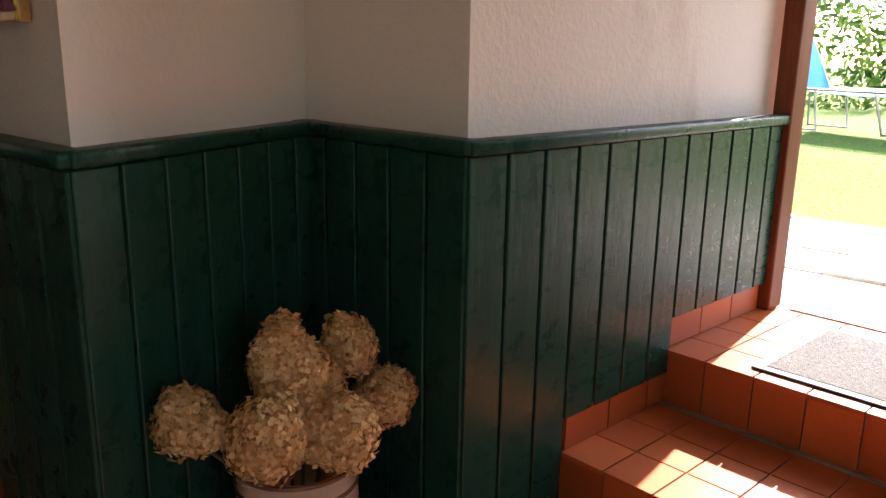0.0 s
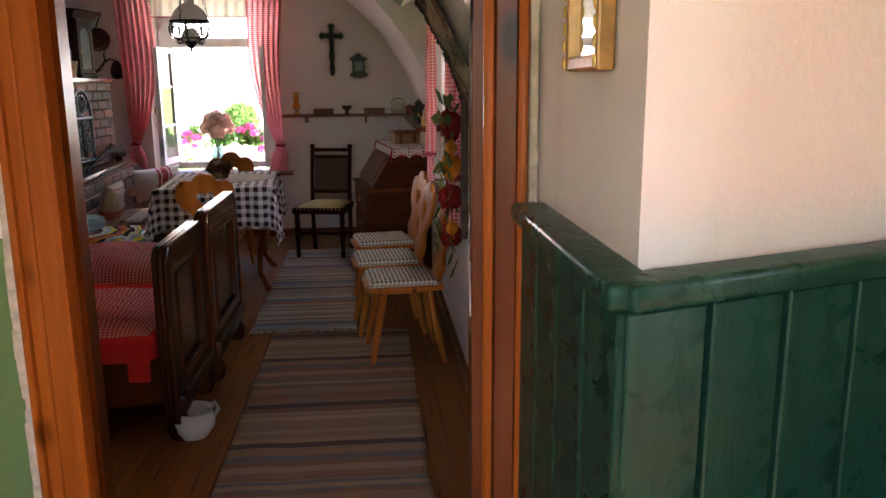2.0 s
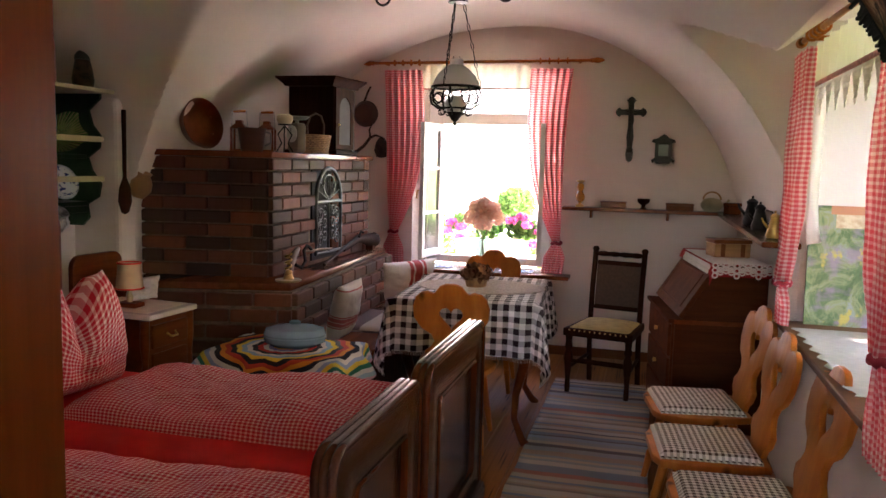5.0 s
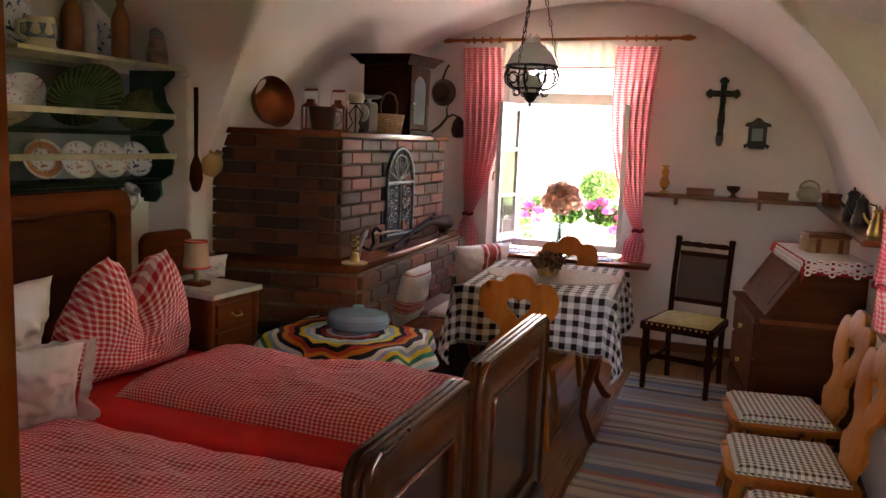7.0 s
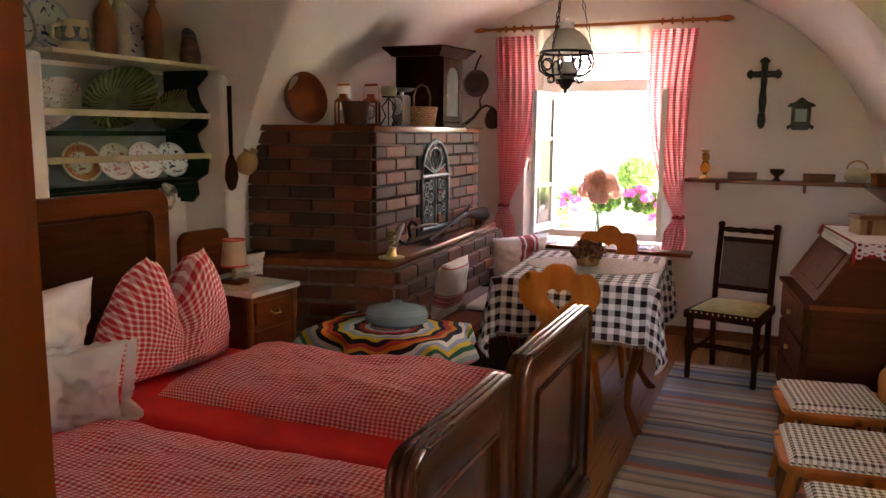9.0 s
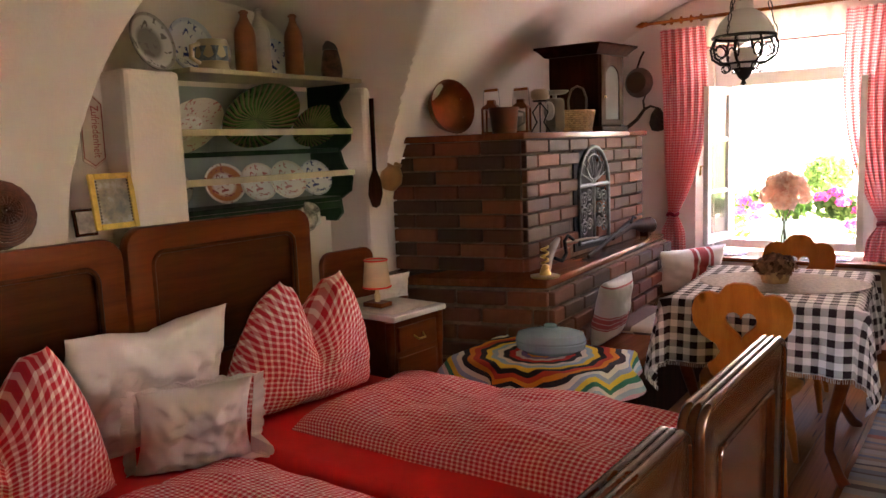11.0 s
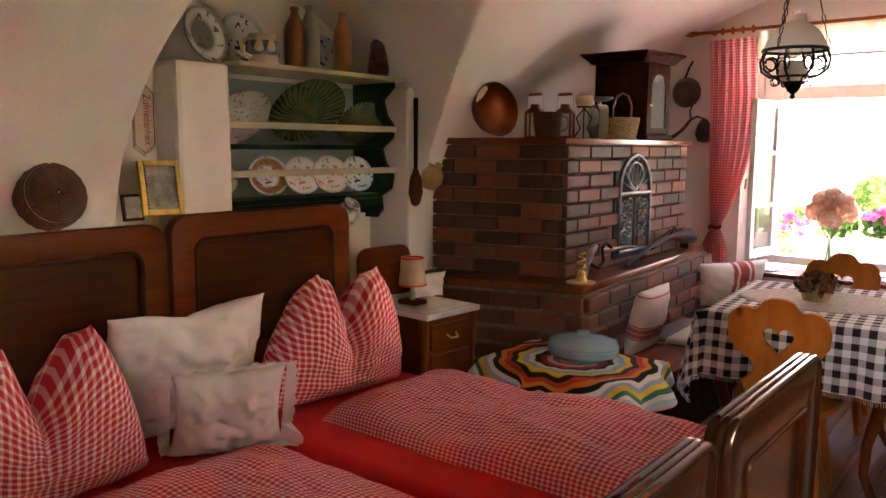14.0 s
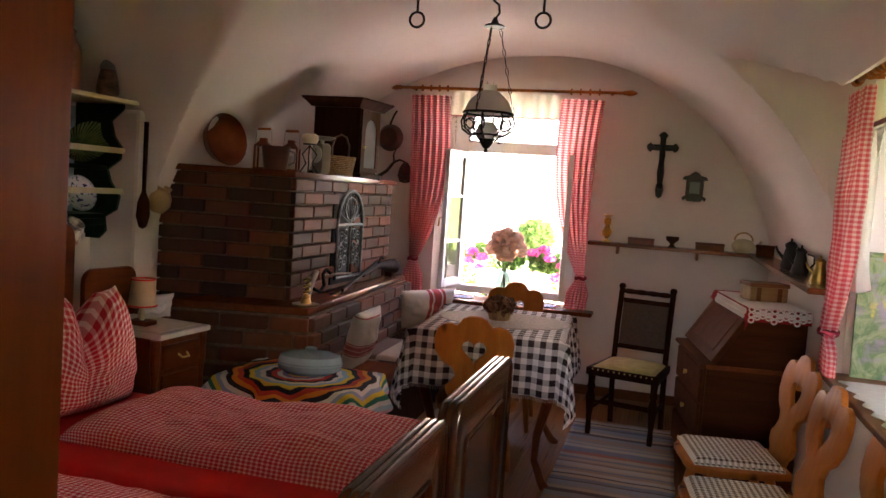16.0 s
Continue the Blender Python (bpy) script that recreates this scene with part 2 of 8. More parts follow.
M_GING = gingham("red_gingham", (0.62, 0.030, 0.050), 0.0185, (0.92, 0.66, 0.64), 0.85, 0.0, 0.42, 0.6)
M_GINGP = gingham("red_pillow_gingham", (0.62, 0.030, 0.050), 0.0205, (0.95, 0.76, 0.73), 0.85, 0.0, 0.40, 0.7)
M_GINGC = gingham("curtain_gingham", (0.78, 0.140, 0.175), 0.018, (0.96, 0.78, 0.76), 0.85, 0.6, 0.45, 0.7)
M_GINGB = gingham("black_gingham", (0.022, 0.010, 0.014), 0.058, (0.84, 0.80, 0.80), 0.85, 0.0, 0.5, 1.0)
M_GINGK = gingham("brown_gingham", (0.075, 0.042, 0.030), 0.022, (0.74, 0.66, 0.56))
M_WHITE = plain("white_linen", (0.68, 0.62, 0.60), 0.85, 0, 0.06, 6, 0.25, 0.2)
M_LACE = plain("cream_lace", (0.72, 0.66, 0.56), 0.9, 0, 0.1, 20, 0.3, 0.2)
M_MARBLE = plain("white_marble", (0.72, 0.69, 0.66), 0.25, 0, 0.1, 12)
M_IRON = plain("black_iron", (0.025, 0.022, 0.020), 0.45, 0.6, 0.3, 30)
M_BRASS = plain("old_brass", (0.55, 0.36, 0.12), 0.35, 1.0, 0.25, 20)
M_GATE = plain("grey_gate_iron", (0.13, 0.125, 0.12), 0.5, 0.5, 0.3, 30)
M_STEEL = plain("worn_steel", (0.35, 0.34, 0.33), 0.35, 1.0, 0.2, 20)
M_COPPER = plain("copper_pan", (0.22, 0.060, 0.018), 0.36, 0.9, 0.25, 10)
M_WHITEPAINT = plain("white_window_paint", (0.80, 0.79, 0.76), 0.35, 0, 0.05, 8)
M_ENAMEL = plain("blue_grey_enamel", (0.22, 0.32, 0.37), 0.18, 0, 0.12, 8)
M_GLASS = glass("clear_glass")
M_GLASSG = glass("green_glass", (0.70, 0.92, 0.86))
M_AMBER = glass("amber_glass", (0.85, 0.42, 0.06))
_k = Nodes("opal_glass_shade", 0.2)
_k.color((0.86, 0.85, 0.80))
_tr = _k.n("BsdfTranslucent")
_tr.inputs[0].default_value = (0.90, 0.90, 0.84, 1)
_ms = _k.n("MixShader")
_ms.inputs[0].default_value = 0.5
_k.link(_k.b.outputs[0], _ms.inputs[1])
_k.link(_tr.outputs[0], _ms.inputs[2])
_k.link(_ms.outputs[0], _k.tree.nodes["Material Output"].inputs[0])
M_OPAL = _k.mat
M_GREENP = plain("dark_green_paint", (0.010, 0.036, 0.016), 0.4, 0, 0.25, 14, 0, 0.2)
M_CREAMP = plain("cream_rail_paint", (0.50, 0.42, 0.27), 0.5, 0, 0.12, 14)
M_PALEB = plain("pale_blue_back_boards", (0.30, 0.34, 0.35), 0.6, 0, 0.06, 5)
M_STONEB = plain("brown_salt_glaze", (0.30, 0.095, 0.030), 0.3, 0, 0.25, 12)
M_STONEG = plain("grey_salt_glaze", (0.42, 0.36, 0.31), 0.28, 0, 0.2, 12)
M_CHINA = plain("white_china", (0.78, 0.77, 0.74), 0.12, 0, 0.04, 6)
M_WICKER = plain("wicker", (0.40, 0.22, 0.09), 0.7, 0, 0.35, 40, 0.6)
M_BARK = plain("dark_bark", (0.05, 0.03, 0.02), 0.9, 0, 0.5, 25, 0.8)
M_GOLD = plain("gilt_frame", (0.62, 0.42, 0.10), 0.35, 0.7, 0.25, 30)
M_DRIED = plain("dried_petals", (0.62, 0.40, 0.24), 0.8, 0, 0.35, 40, 0, 0.2)


def bricks_mat(name, lo, hi, rough):
    k = Nodes(name, rough, 0, 0.08)
    inf = k.n("ObjectInfo")
    col = k.ramp(inf.outputs["Random"], (0.0, (0.066, 0.040, 0.026)), (0.25, (0.095, 0.054, 0.034)), (0.40, lo), (0.62, tuple(a * 0.6 + b * 0.4 for a, b in zip(lo, hi))), (0.85, hi), (1.0, (0.13, 0.062, 0.036)))
    f = k.noise(k.coord("Object"), 18, 5)
    col = k.mix(k.math('MULTIPLY', f, 0.6), col, tuple(v * 0.55 for v in lo))
    k.color(col)
    return k.bump(k.noise(k.coord("Object"), 70, 4), 0.35, 0.004).mat


M_BRICK = bricks_mat("clinker_brick", (0.14, 0.050, 0.027), (0.27, 0.088, 0.044), 0.66)
M_MORTAR = plain("grey_brown_mortar", (0.17, 0.105, 0.072), 0.9, 0, 0.3, 30, 0.4, 0.05)


def stripes(name, bands, rough=0.85, axis=1, fuzz=0.0, wear=0.25):
    """Woven stripes across one uv direction; bands: (share, colour), repeated each metre of uv."""
    k = Nodes(name, rough, 0, 0.2)
    co = k.coord("UV")
    s = k.xyz(co)[axis]
    if fuzz:
        s = k.math('ADD', s, k.math('MULTIPLY', k.noise(co, 9, 3), fuzz))
    nd = k.n("ValToRGB")
    nd.color_ramp.interpolation = 'CONSTANT'
    el, total, pos = nd.color_ramp.elements, sum(b[0] for b in bands), 0.0
    while len(el) < len(bands):
        el.new(0.5)
    for e, (w, c) in zip(el, bands):
        e.position, e.color = pos, (*c, 1)
        pos += w / total
    k.link(k.math('FRACT', s), nd.inputs[0])
    f = k.noise(co, 160, 3)
    k.color(k.mix(k.math('MULTIPLY', f, wear), nd.outputs[0], (0.03, 0.025, 0.02)))
    return k.bump(f, 0.5, 0.004).mat


_r = random.Random(5)
RUGC = [tuple(1.3 * v for v in c) for c in ((0.34, 0.25, 0.19), (0.24, 0.18, 0.15), (0.42, 0.33, 0.25), (0.20, 0.21, 0.24), (0.36, 0.16, 0.12), (0.28, 0.27, 0.26), (0.44, 0.37, 0.31), (0.13, 0.10, 0.10), (0.26, 0.28, 0.31), (0.34, 0.24, 0.18))]
M_RUG = stripes("rag_rug_far", [(_r.uniform(0.3, 1.0), _r.choice(RUGC)) for _ in range(31)], 0.95, 1, 0.012, 0.3)
RUGB = [tuple(1.25 * v for v in c) for c in ((0.36, 0.22, 0.14), (0.28, 0.16, 0.10), (0.40, 0.27, 0.18), (0.24, 0.14, 0.10), (0.33, 0.17, 0.12), (0.30, 0.22, 0.16), (0.44, 0.32, 0.23), (0.12, 0.08, 0.07), (0.20, 0.17, 0.16))]
M_RUG2 = stripes("rag_rug_near", [(_r.uniform(0.2, 1.2), _r.choice(RUGB)) for _ in range(31)], 0.95, 1, 0.012, 0.3)
CRO = [(0.45, 0.10, 0.06), (0.58, 0.52, 0.46), (0.05, 0.04, 0.05), (0.66, 0.30, 0.03), (0.22, 0.17, 0.30), (0.50, 0.05, 0.03), (0.64, 0.60, 0.54), (0.05, 0.20, 0.16), (0.40, 0.50, 0.58), (0.76, 0.62, 0.10), (0.60, 0.20, 0.08), (0.68, 0.66, 0.62), (0.10, 0.08, 0.09), (0.28, 0.36, 0.50), (0.62, 0.55, 0.50), (0.50, 0.10, 0.06), (0.42, 0.45, 0.50), (0.12, 0.26, 0.18), (0.70, 0.68, 0.64), (0.72, 0.42, 0.46)]
CRO = [(0.52, 0.10, 0.05), (0.72, 0.66, 0.58), (0.02, 0.018, 0.025), (0.80, 0.30, 0.03), (0.20, 0.14, 0.30), (0.62, 0.52, 0.50), (0.55, 0.04, 0.03), (0.02, 0.018, 0.025), (0.74, 0.70, 0.62), (0.32, 0.48, 0.62), (0.82, 0.58, 0.06), (0.02, 0.018, 0.025), (0.60, 0.06, 0.03), (0.80, 0.26, 0.03), (0.02, 0.02, 0.03), (0.76, 0.74, 0.68), (0.34, 0.42, 0.60), (0.80, 0.62, 0.08), (0.04, 0.24, 0.16), (0.76, 0.74, 0.68), (0.40, 0.54, 0.62), (0.72, 0.40, 0.46)]
M_CROCHET = stripes("crochet_rings", [(1, c) for c in CRO], 0.9, 1, 0.0, 0.3)
M_TOWEL = stripes("red_striped_linen", [(3.4, (0.70, 0.62, 0.54)), (0.4, (0.42, 0.07, 0.06)), (0.25, (0.66, 0.55, 0.48)), (0.9, (0.42, 0.07, 0.06)), (0.25, (0.66, 0.55, 0.48)), (0.4, (0.42, 0.07, 0.06)), (1.2, (0.70, 0.62, 0.54))], 0.9, 0, 0.0, 0.15)
M_SEATPAD = stripes("striped_seat_pad", [(1, (0.16, 0.10, 0.08)), (1, (0.48, 0.38, 0.28)), (1, (0.16, 0.10, 0.08)), (1, (0.48, 0.38, 0.28)), (1, (0.16, 0.10, 0.08)), (1, (0.48, 0.38, 0.28)), (1, (0.16, 0.10, 0.08)), (1, (0.48, 0.38, 0.28))], 0.9, 0, 0.0, 0.2)
M_CROSS = stripes("cross_stitch_linen", [(2.2, (0.72, 0.66, 0.58)), (0.16, (0.48, 0.10, 0.09)), (0.12, (0.70, 0.62, 0.55)), (0.5, (0.50, 0.14, 0.13)), (0.1, (0.70, 0.62, 0.55)), (0.5, (0.50, 0.14, 0.13)), (0.12, (0.70, 0.62, 0.55)), (0.16, (0.48, 0.10, 0.09)), (3.6, (0.72, 0.66, 0.58)), (0.2, (0.50, 0.14, 0.13)), (0.5, (0.72, 0.66, 0.58))], 0.9, 1, 0.02, 0.12)
# ---- room shell ----
XC, XA, Z0, ZB = -0.40, 1.68, 0.80, 1.70      # main barrel: middle, half width, springing, rise
Y0, Y1 = 1.70, 7.00


def vault_z(x, y):
    wide = min(1.0, max(0.0, (y - 4.6) / 1.4))
    q = (x - XC) / (XA + (0.46 * wide * wide * (3 - 2 * wide) if x < XC else 0.0))
    z = Z0 + ZB * math.sqrt(max(0.0, 1 - q * q))
    a = min(1.0, abs(q))
    if q < 0:
        p, top, z0, power = (y - 3.745) / 0.81, 2.13 + 0.30 * (1 - a), 1.35, 4
        if abs(p) < 1 and q < -0.02:
            w = z0 + (top - z0) * (1 - abs(p) ** power) ** 0.5
            d = (w - z) / 0.014
            z = w if d > 30 else z if d < -30 else z + 0.014 * math.log(1 + math.exp(d))
    elif x > 0.55 and 2.62 < y < 4.9:
        # cap over the side window: a sloping soffit that ends in a steep plaster cheek
        ze = 1.80 + 0.30 * max(0.0, min(1.0, (y - 3.55) / 1.22))
        xe = XC + XA * math.sqrt(1 - ((ze - Z0) / ZB) ** 2)
        cheek = max(0.0, min(1.0, (4.77 - 0.66 * max(0.0, x - 0.68) ** 1.15 - y) / 0.05)) * max(0.0, min(1.0, (y - 2.66) / 0.12))
        d = (ze + 0.75 * (x - xe) - z) / 0.012
        z = z + (0.012 * d if d > 30 else 0.012 * math.log(1 + math.exp(max(-30.0, d)))) * cheek
    return z


def build_vault():
    bm = BM()
    xs = [-2.54, -2.5, -2.44, -2.36, -2.26, -2.16] + [XC - XA * math.cos(math.pi * i / 130) for i in range(131)]
    xs = [x for x in xs if x < 1.235] + [1.243]
    ys = [Y0 - 0.02 + 0.03 * i for i in range(33)]
    while ys[-1] < Y1 + 0.02:
        ys.append(ys[-1] + (0.011 if 2.60 < ys[-1] < 3.15 or 3.1 < ys[-1] < 4.85 else 0.035))
    grid = []
    for x in xs:
        row = []
        for y in ys:
            w = 0.012 * noise.noise((x * 1.3, y * 1.3, 0)) + 0.004 * noise.noise((x * 5, y * 5, 3))
            row.append(bm.verts.new((x, y, vault_z(x, y) + w)))
        grid.append(row)
    for i in range(len(xs) - 1):
        for j in range(len(ys) - 1):
            bm.faces.new((grid[i][j], grid[i][j + 1], grid[i + 1][j + 1], grid[i + 1][j]))
    ob = setting("ceiling", bm, M_VAULT, "whitewashed groined plaster vault", "ceiling", 28)
    return solid(ob, 0.06, 1.0)


build_vault()


def wall_yz(name, x0, x1, y0, y1, z1, hole=None, mat=M_WALL, label="whitewashed uneven plaster wall"):
    """A wall between x0 and x1 along y, with one opening (ya, yb, za, zb)."""
    bm = BM()
    if hole:
        ya, yb, za, zb = hole
        for a, b in (((x0, y0, 0), (x1, ya, z1)), ((x0, yb, 0), (x1, y1, z1)), ((x0, ya, 0), (x1, yb, za)), ((x0, ya, zb), (x1, yb, z1))):
            box(bm, a, b)
    else:
        box(bm, (x0, y0, 0), (x1, y1, z1))
    return setting(name, bm, mat, label, "wall")


wall_yz("wall_east", 1.24, 1.84, 1.72, 7.45, 2.75, (2.98, 4.52, 0.80, 2.06))
wall_yz("wall_west", -2.75, -2.42, 1.2, 7.45, 2.75)
bm = BM()
for a, b in (((-2.42, 7.0, 0), (-1.22, 7.45, 2.75)), ((-0.10, 7.0, 0), (1.24, 7.45, 2.75)), ((-1.22, 7.0, 0), (-0.10, 7.45, 0.60)), ((-1.22, 7.0, 2.17), (-0.10, 7.45, 2.75))):
    box(bm, a, b)
setting("wall_north", bm, M_WALL, "whitewashed plaster wall with a deep window opening", "wall")

# thick west piers on both sides of the plate rack
bm = BM()
box(bm, (-2.42, 1.7, 0), (-2.08, 2.90, 2.75))
box(bm, (-2.42, 2.90, 0), (-2.19, 3.19, 2.75))
box(bm, (-2.42, 3.19, 0), (-2.045, 3.43, 1.755), 0.02)
box(bm, (-2.42, 4.47, 0), (-2.03, 4.62, 1.735), 0.02)
box(bm, (-2.42, 4.60, 0), (-2.08, 5.2, 1.0))
box(bm, (-2.42, 3.42, 0), (-2.30, 4.47, 1.10))
setting("wall_pier", bm, M_WALL, "whitewashed pier with a rounded plaster edge", "wall")

# door wall: room face at y 1.7, hall face slanting
DA, DB = Vector((1.10, 0.90)), Vector((0.02, 1.19))        # hall face at the two outer edges of the door frame
DU = (DB - DA).normalized()


def prism(bm, pts, z0, z1):
    lo = [bm.verts.new((x, y, z0)) for x, y in pts]
    hi = [bm.verts.new((x, y, z1)) for x, y in pts]
    bm.faces.new(lo[::-1])
    bm.faces.new(hi)
    for k in range(len(pts)):
        bm.faces.new((lo[k - 1], lo[k], hi[k], hi[k - 1]))


HL = DB + DU * 2.2
bm = BM()
prism(bm, [(0.0, 1.70), (-2.75, 1.70), (-2.75, 1.62), tuple(HL), tuple(DB)], 0, 2.75)
prism(bm, [(0.02, 1.70), tuple(DB), tuple(DA), (1.28, 0.90), (1.28, 1.70)], 2.06, 2.75)
setting("wall_south", bm, M_WALL, "thick plaster wall with the door opening", "wall")
bm = BM()
prism(bm, [(1.10, 0.92), (1.10, 0.345), (1.862, 0.60), (1.90, 1.2), (1.28, 1.2), (1.28, 1.70), (1.14, 1.70), (1.06, 1.15)], 0, 2.75)
setting("wall_hall_pier", bm, M_HALL, "cream roughcast hall wall with brown stains", "wall")
bm = BM()
prism(bm, [(1.86, 0.62), (1.815, -0.02), (3.30, -0.17), (3.34, 0.3), (1.95, 0.62)], 0, 2.75)
setting("wall_hall_north", bm, M_HALL, "cream roughcast hall wall beside the entrance", "wall")
bm = BM()
box(bm, (-2.3, -2.6, 0), (-2.0, 1.9, 2.75))
for a, b in (((-2.3, -2.9, 0), (-0.6, -2.6, 2.75)), ((0.9, -2.9, 0), (3.6, -2.6, 2.75)), ((-0.6, -2.9, 0), (0.9, -2.6, 0.90)), ((-0.6, -2.9, 2.2), (0.9, -2.6, 2.75))):
    box(bm, a, b)                                   # south side; unseen opening added to let sky light into the hall
box(bm, (3.30, -2.9, 0), (3.60, -1.30, 2.75))
box(bm, (3.30, -1.30, 2.62), (3.60, -0.17, 2.75))
setting("wall_hall_rear", bm, M_HALL, "cream plaster hall wall", "wall")
bm = BM()
box(bm, (-2.3, -2.9, 2.72), (3.6, 1.75, 2.85))
setting("ceiling_hall", bm, M_HALL, "flat cream plaster hall ceiling", "ceiling")
bm = BM()
box(bm, (-2.8, 1.2, 2.74), (1.9, 7.5, 2.90))
setting("roof_slab", bm, M_ROOF, "dark boarded floor above the vault", "ceiling")
bm = BM()
box(bm, (-2.75, 0.95, -0.12), (1.88, 7.45, -0.012))
setting("floor_base", bm, M_FLOOR, "brown boarded underfloor", "floor")
# ---- bedroom side: double bed ----
def rrect(x0, y0, x1, y1, r, n=6, corners=(1, 1, 1, 1)):
    """A rounded rectangle's outline; corners: lower left, lower right, upper right, upper left."""
    pts = []
    for (cx, cy, a0), on in zip(((x0 + r, y0 + r, 180), (x1 - r, y0 + r, 270), (x1 - r, y1 - r, 0), (x0 + r, y1 - r, 90)), corners):
        if on:
            pts += [(cx + r * math.cos(radians(a0 + 90 * k / n)), cy + r * math.sin(radians(a0 + 90 * k / n))) for k in range(n + 1)]
        else:
            pts.append((x0 if cx < (x0 + x1) / 2 else x1, y0 if cy < (y0 + y1) / 2 else y1))
    return pts


YZ = Matrix(((0, 0, 1, 0), (1, 0, 0, 0), (0, 1, 0, 0), (0, 0, 0, 1)))     # board plane xy laid into world yz
XZ = Matrix(((1, 0, 0, 0), (0, 0, -1, 0), (0, 1, 0, 0), (0, 0, 0, 1)))    # board plane xy laid into world xz


def loop3(pts, z, m):
    return [m @ Vector((x, y, z)) for x, y in pts]


M_PANEL = wood("burr_panel", (0.060, 0.014, 0.004), (0.105, 0.027, 0.007), 0.30, "Y", 1.4, 0, 0.5)
M_FOOTB = wood("footboard_walnut", (0.048, 0.012, 0.003), (0.095, 0.026, 0.006), 0.14, "Z", 0.8, 0, 1.0, 0.5)


def splay(bm, y0, y1, d):
    """Draws the edge at y0 in by d towards the foot of the bed."""
    for v in bm.verts:
        v.co.y += d * (v.co.x + 1.98) / 1.92 * max(0.0, min(1.0, (y1 - v.co.y) / (y1 - y0)))
    return bm


def bed_unit(y0, y1, f0, f1, dz, dx, label):
    bed = thing("bed", label, "bed", None, "twin beds pushed together")
    w = y1 - y0
    zt = 1.17 + dz
    m = at(-2.045, y0 + 0.005, 0) @ YZ
    frame_out, hole = rrect(0, 0.30, w - 0.01, zt, 0.075, 7, (0, 0, 1, 1)), rrect(0.10, 0.66, w - 0.11, zt - 0.095, 0.05)
    hb = part("headboard", plate(BM(), frame_out, [hole], 0.055, m, 0.008), M_WALNUT, bed, "", 40)
    part("headboard_panel", box(BM(), (-2.040, y0 + 0.09, 0.64), (-2.018, y1 - 0.09, zt - 0.085)), M_PANEL, hb, "dark burr veneer panel")
    bm = BM()
    tube(bm, loop3(hole, 0.052, m), 0.009, 8, None, True)
    part("moulding", bm, M_PANEL, hb, "", 60)
    # footboard, narrower than the head
    h0, h1 = y0, y1
    y0, y1 = f0, f1
    w = y1 - y0
    fx = -0.055 + dx
    m = at(fx, y0 + 0.005, 0) @ YZ
    out = rrect(0, 0.10, w - 0.01, 0.815 + dz, 0.05, 7, (0, 0, 1, 1))
    hole = rrect(0.13, 0.27, w - 0.14, 0.70 + dz, 0.02, 3)
    fb = part("footboard", plate(BM(), out, [hole], 0.052, m, 0.006), M_FOOTB, bed, "glossy dark walnut footboard", 40)
    part("footboard_panel", box(BM(), (fx + 0.012, y0 + 0.12, 0.25), (fx + 0.036, y1 - 0.12, 0.72 + dz), 0.004), M_FOOTB, fb)
    for k in range(3):
        xo = fx + 0.006 + 0.020 * k
        pts = [(xo, y0 + 0.005 + a, b) for a, b in rrect(0, 0.10, w - 0.01, 0.825 + dz, 0.06, 8, (0, 0, 1, 1))]
        tube(bm := BM(), pts[1:] + pts[:1], 0.0125, 8)
        part("reed", bm, M_FOOTB, fb, "", 60)
    part("moulding", tube(BM(), loop3(hole, 0.050, m), 0.008, 6, None, True), M_FOOTB, fb, "", 60)
    part("plinth", box(BM(), (fx - 0.01, y0 + 0.03, 0.13), (fx + 0.085, y1 - 0.03, 0.21), 0.02), M_FOOTB, fb, "", 40)
    for low in (True, False):
        yy = f0 + 0.08 if low else f1 - 0.08
        ya = h0 + 0.02 if low else h1 - 0.05
        hh = h0 + 0.08 if low else h1 - 0.08
        part("foot", lathe(BM(), [(0.0, 0), (0.03, 0), (0.045, 0.03), (0.05, 0.06), (0.035, 0.10), (0.04, 0.135)], 16, at(fx + 0.03, yy, 0)), M_FOOTB, bed, "", 50)
        part("foot", box(BM(), (-2.04, hh - 0.03, 0), (-1.99, hh + 0.03, 0.31), 0.006), M_WALNUT, bed)
        part("side_rail", splay(box(BM(), (-1.99, ya, 0.18), (fx - 0.002, ya + 0.03, 0.37), 0.006), ya + 0.03, ya + 9, (f0 - h0) if low else (f1 - h1)), M_FOOTB, bed)
    part("slat_base", box(BM(), (-1.98, max(h0, f0) + 0.052, 0.20), (fx - 0.006, min(h1, f1) - 0.052, 0.25)), M_WALNUT, bed)
    return bed


Y_A, Y_B, Y_C = 2.17, 3.10, 4.02
bed_unit(Y_A, Y_B, 2.50, 3.16, -0.010, 0.0, "dark walnut bed with reeded footboard, the one beside the aisle")
bed_unit(Y_B + 0.006, Y_C, 3.166, 3.96, 0.015, 0.02, "dark walnut bed with panelled headboard, beside the night table")


def mattress(y0, y1, d=0.0):
    bm = BM()
    box(bm, (-1.975, y0 + 0.055, 0.25), (-0.075, y1 - 0.055, 0.478), 0.035, None, 3)
    splay(bm, y0, y1, d)
    o = put("mattress", bm, M_RED, 50)
    tagged(o, "mattress under a smooth bright red fitted sheet", "mattress", "red mattresses")


mattress(Y_A, Y_B + 0.05, 0.31)
mattress(Y_B + 0.006 - 0.05 + 0.05, Y_C + 0.04)


def soft(u, p=4.0):
    return max(0.0, 1 - abs(2 * u - 1) ** p) ** 0.5


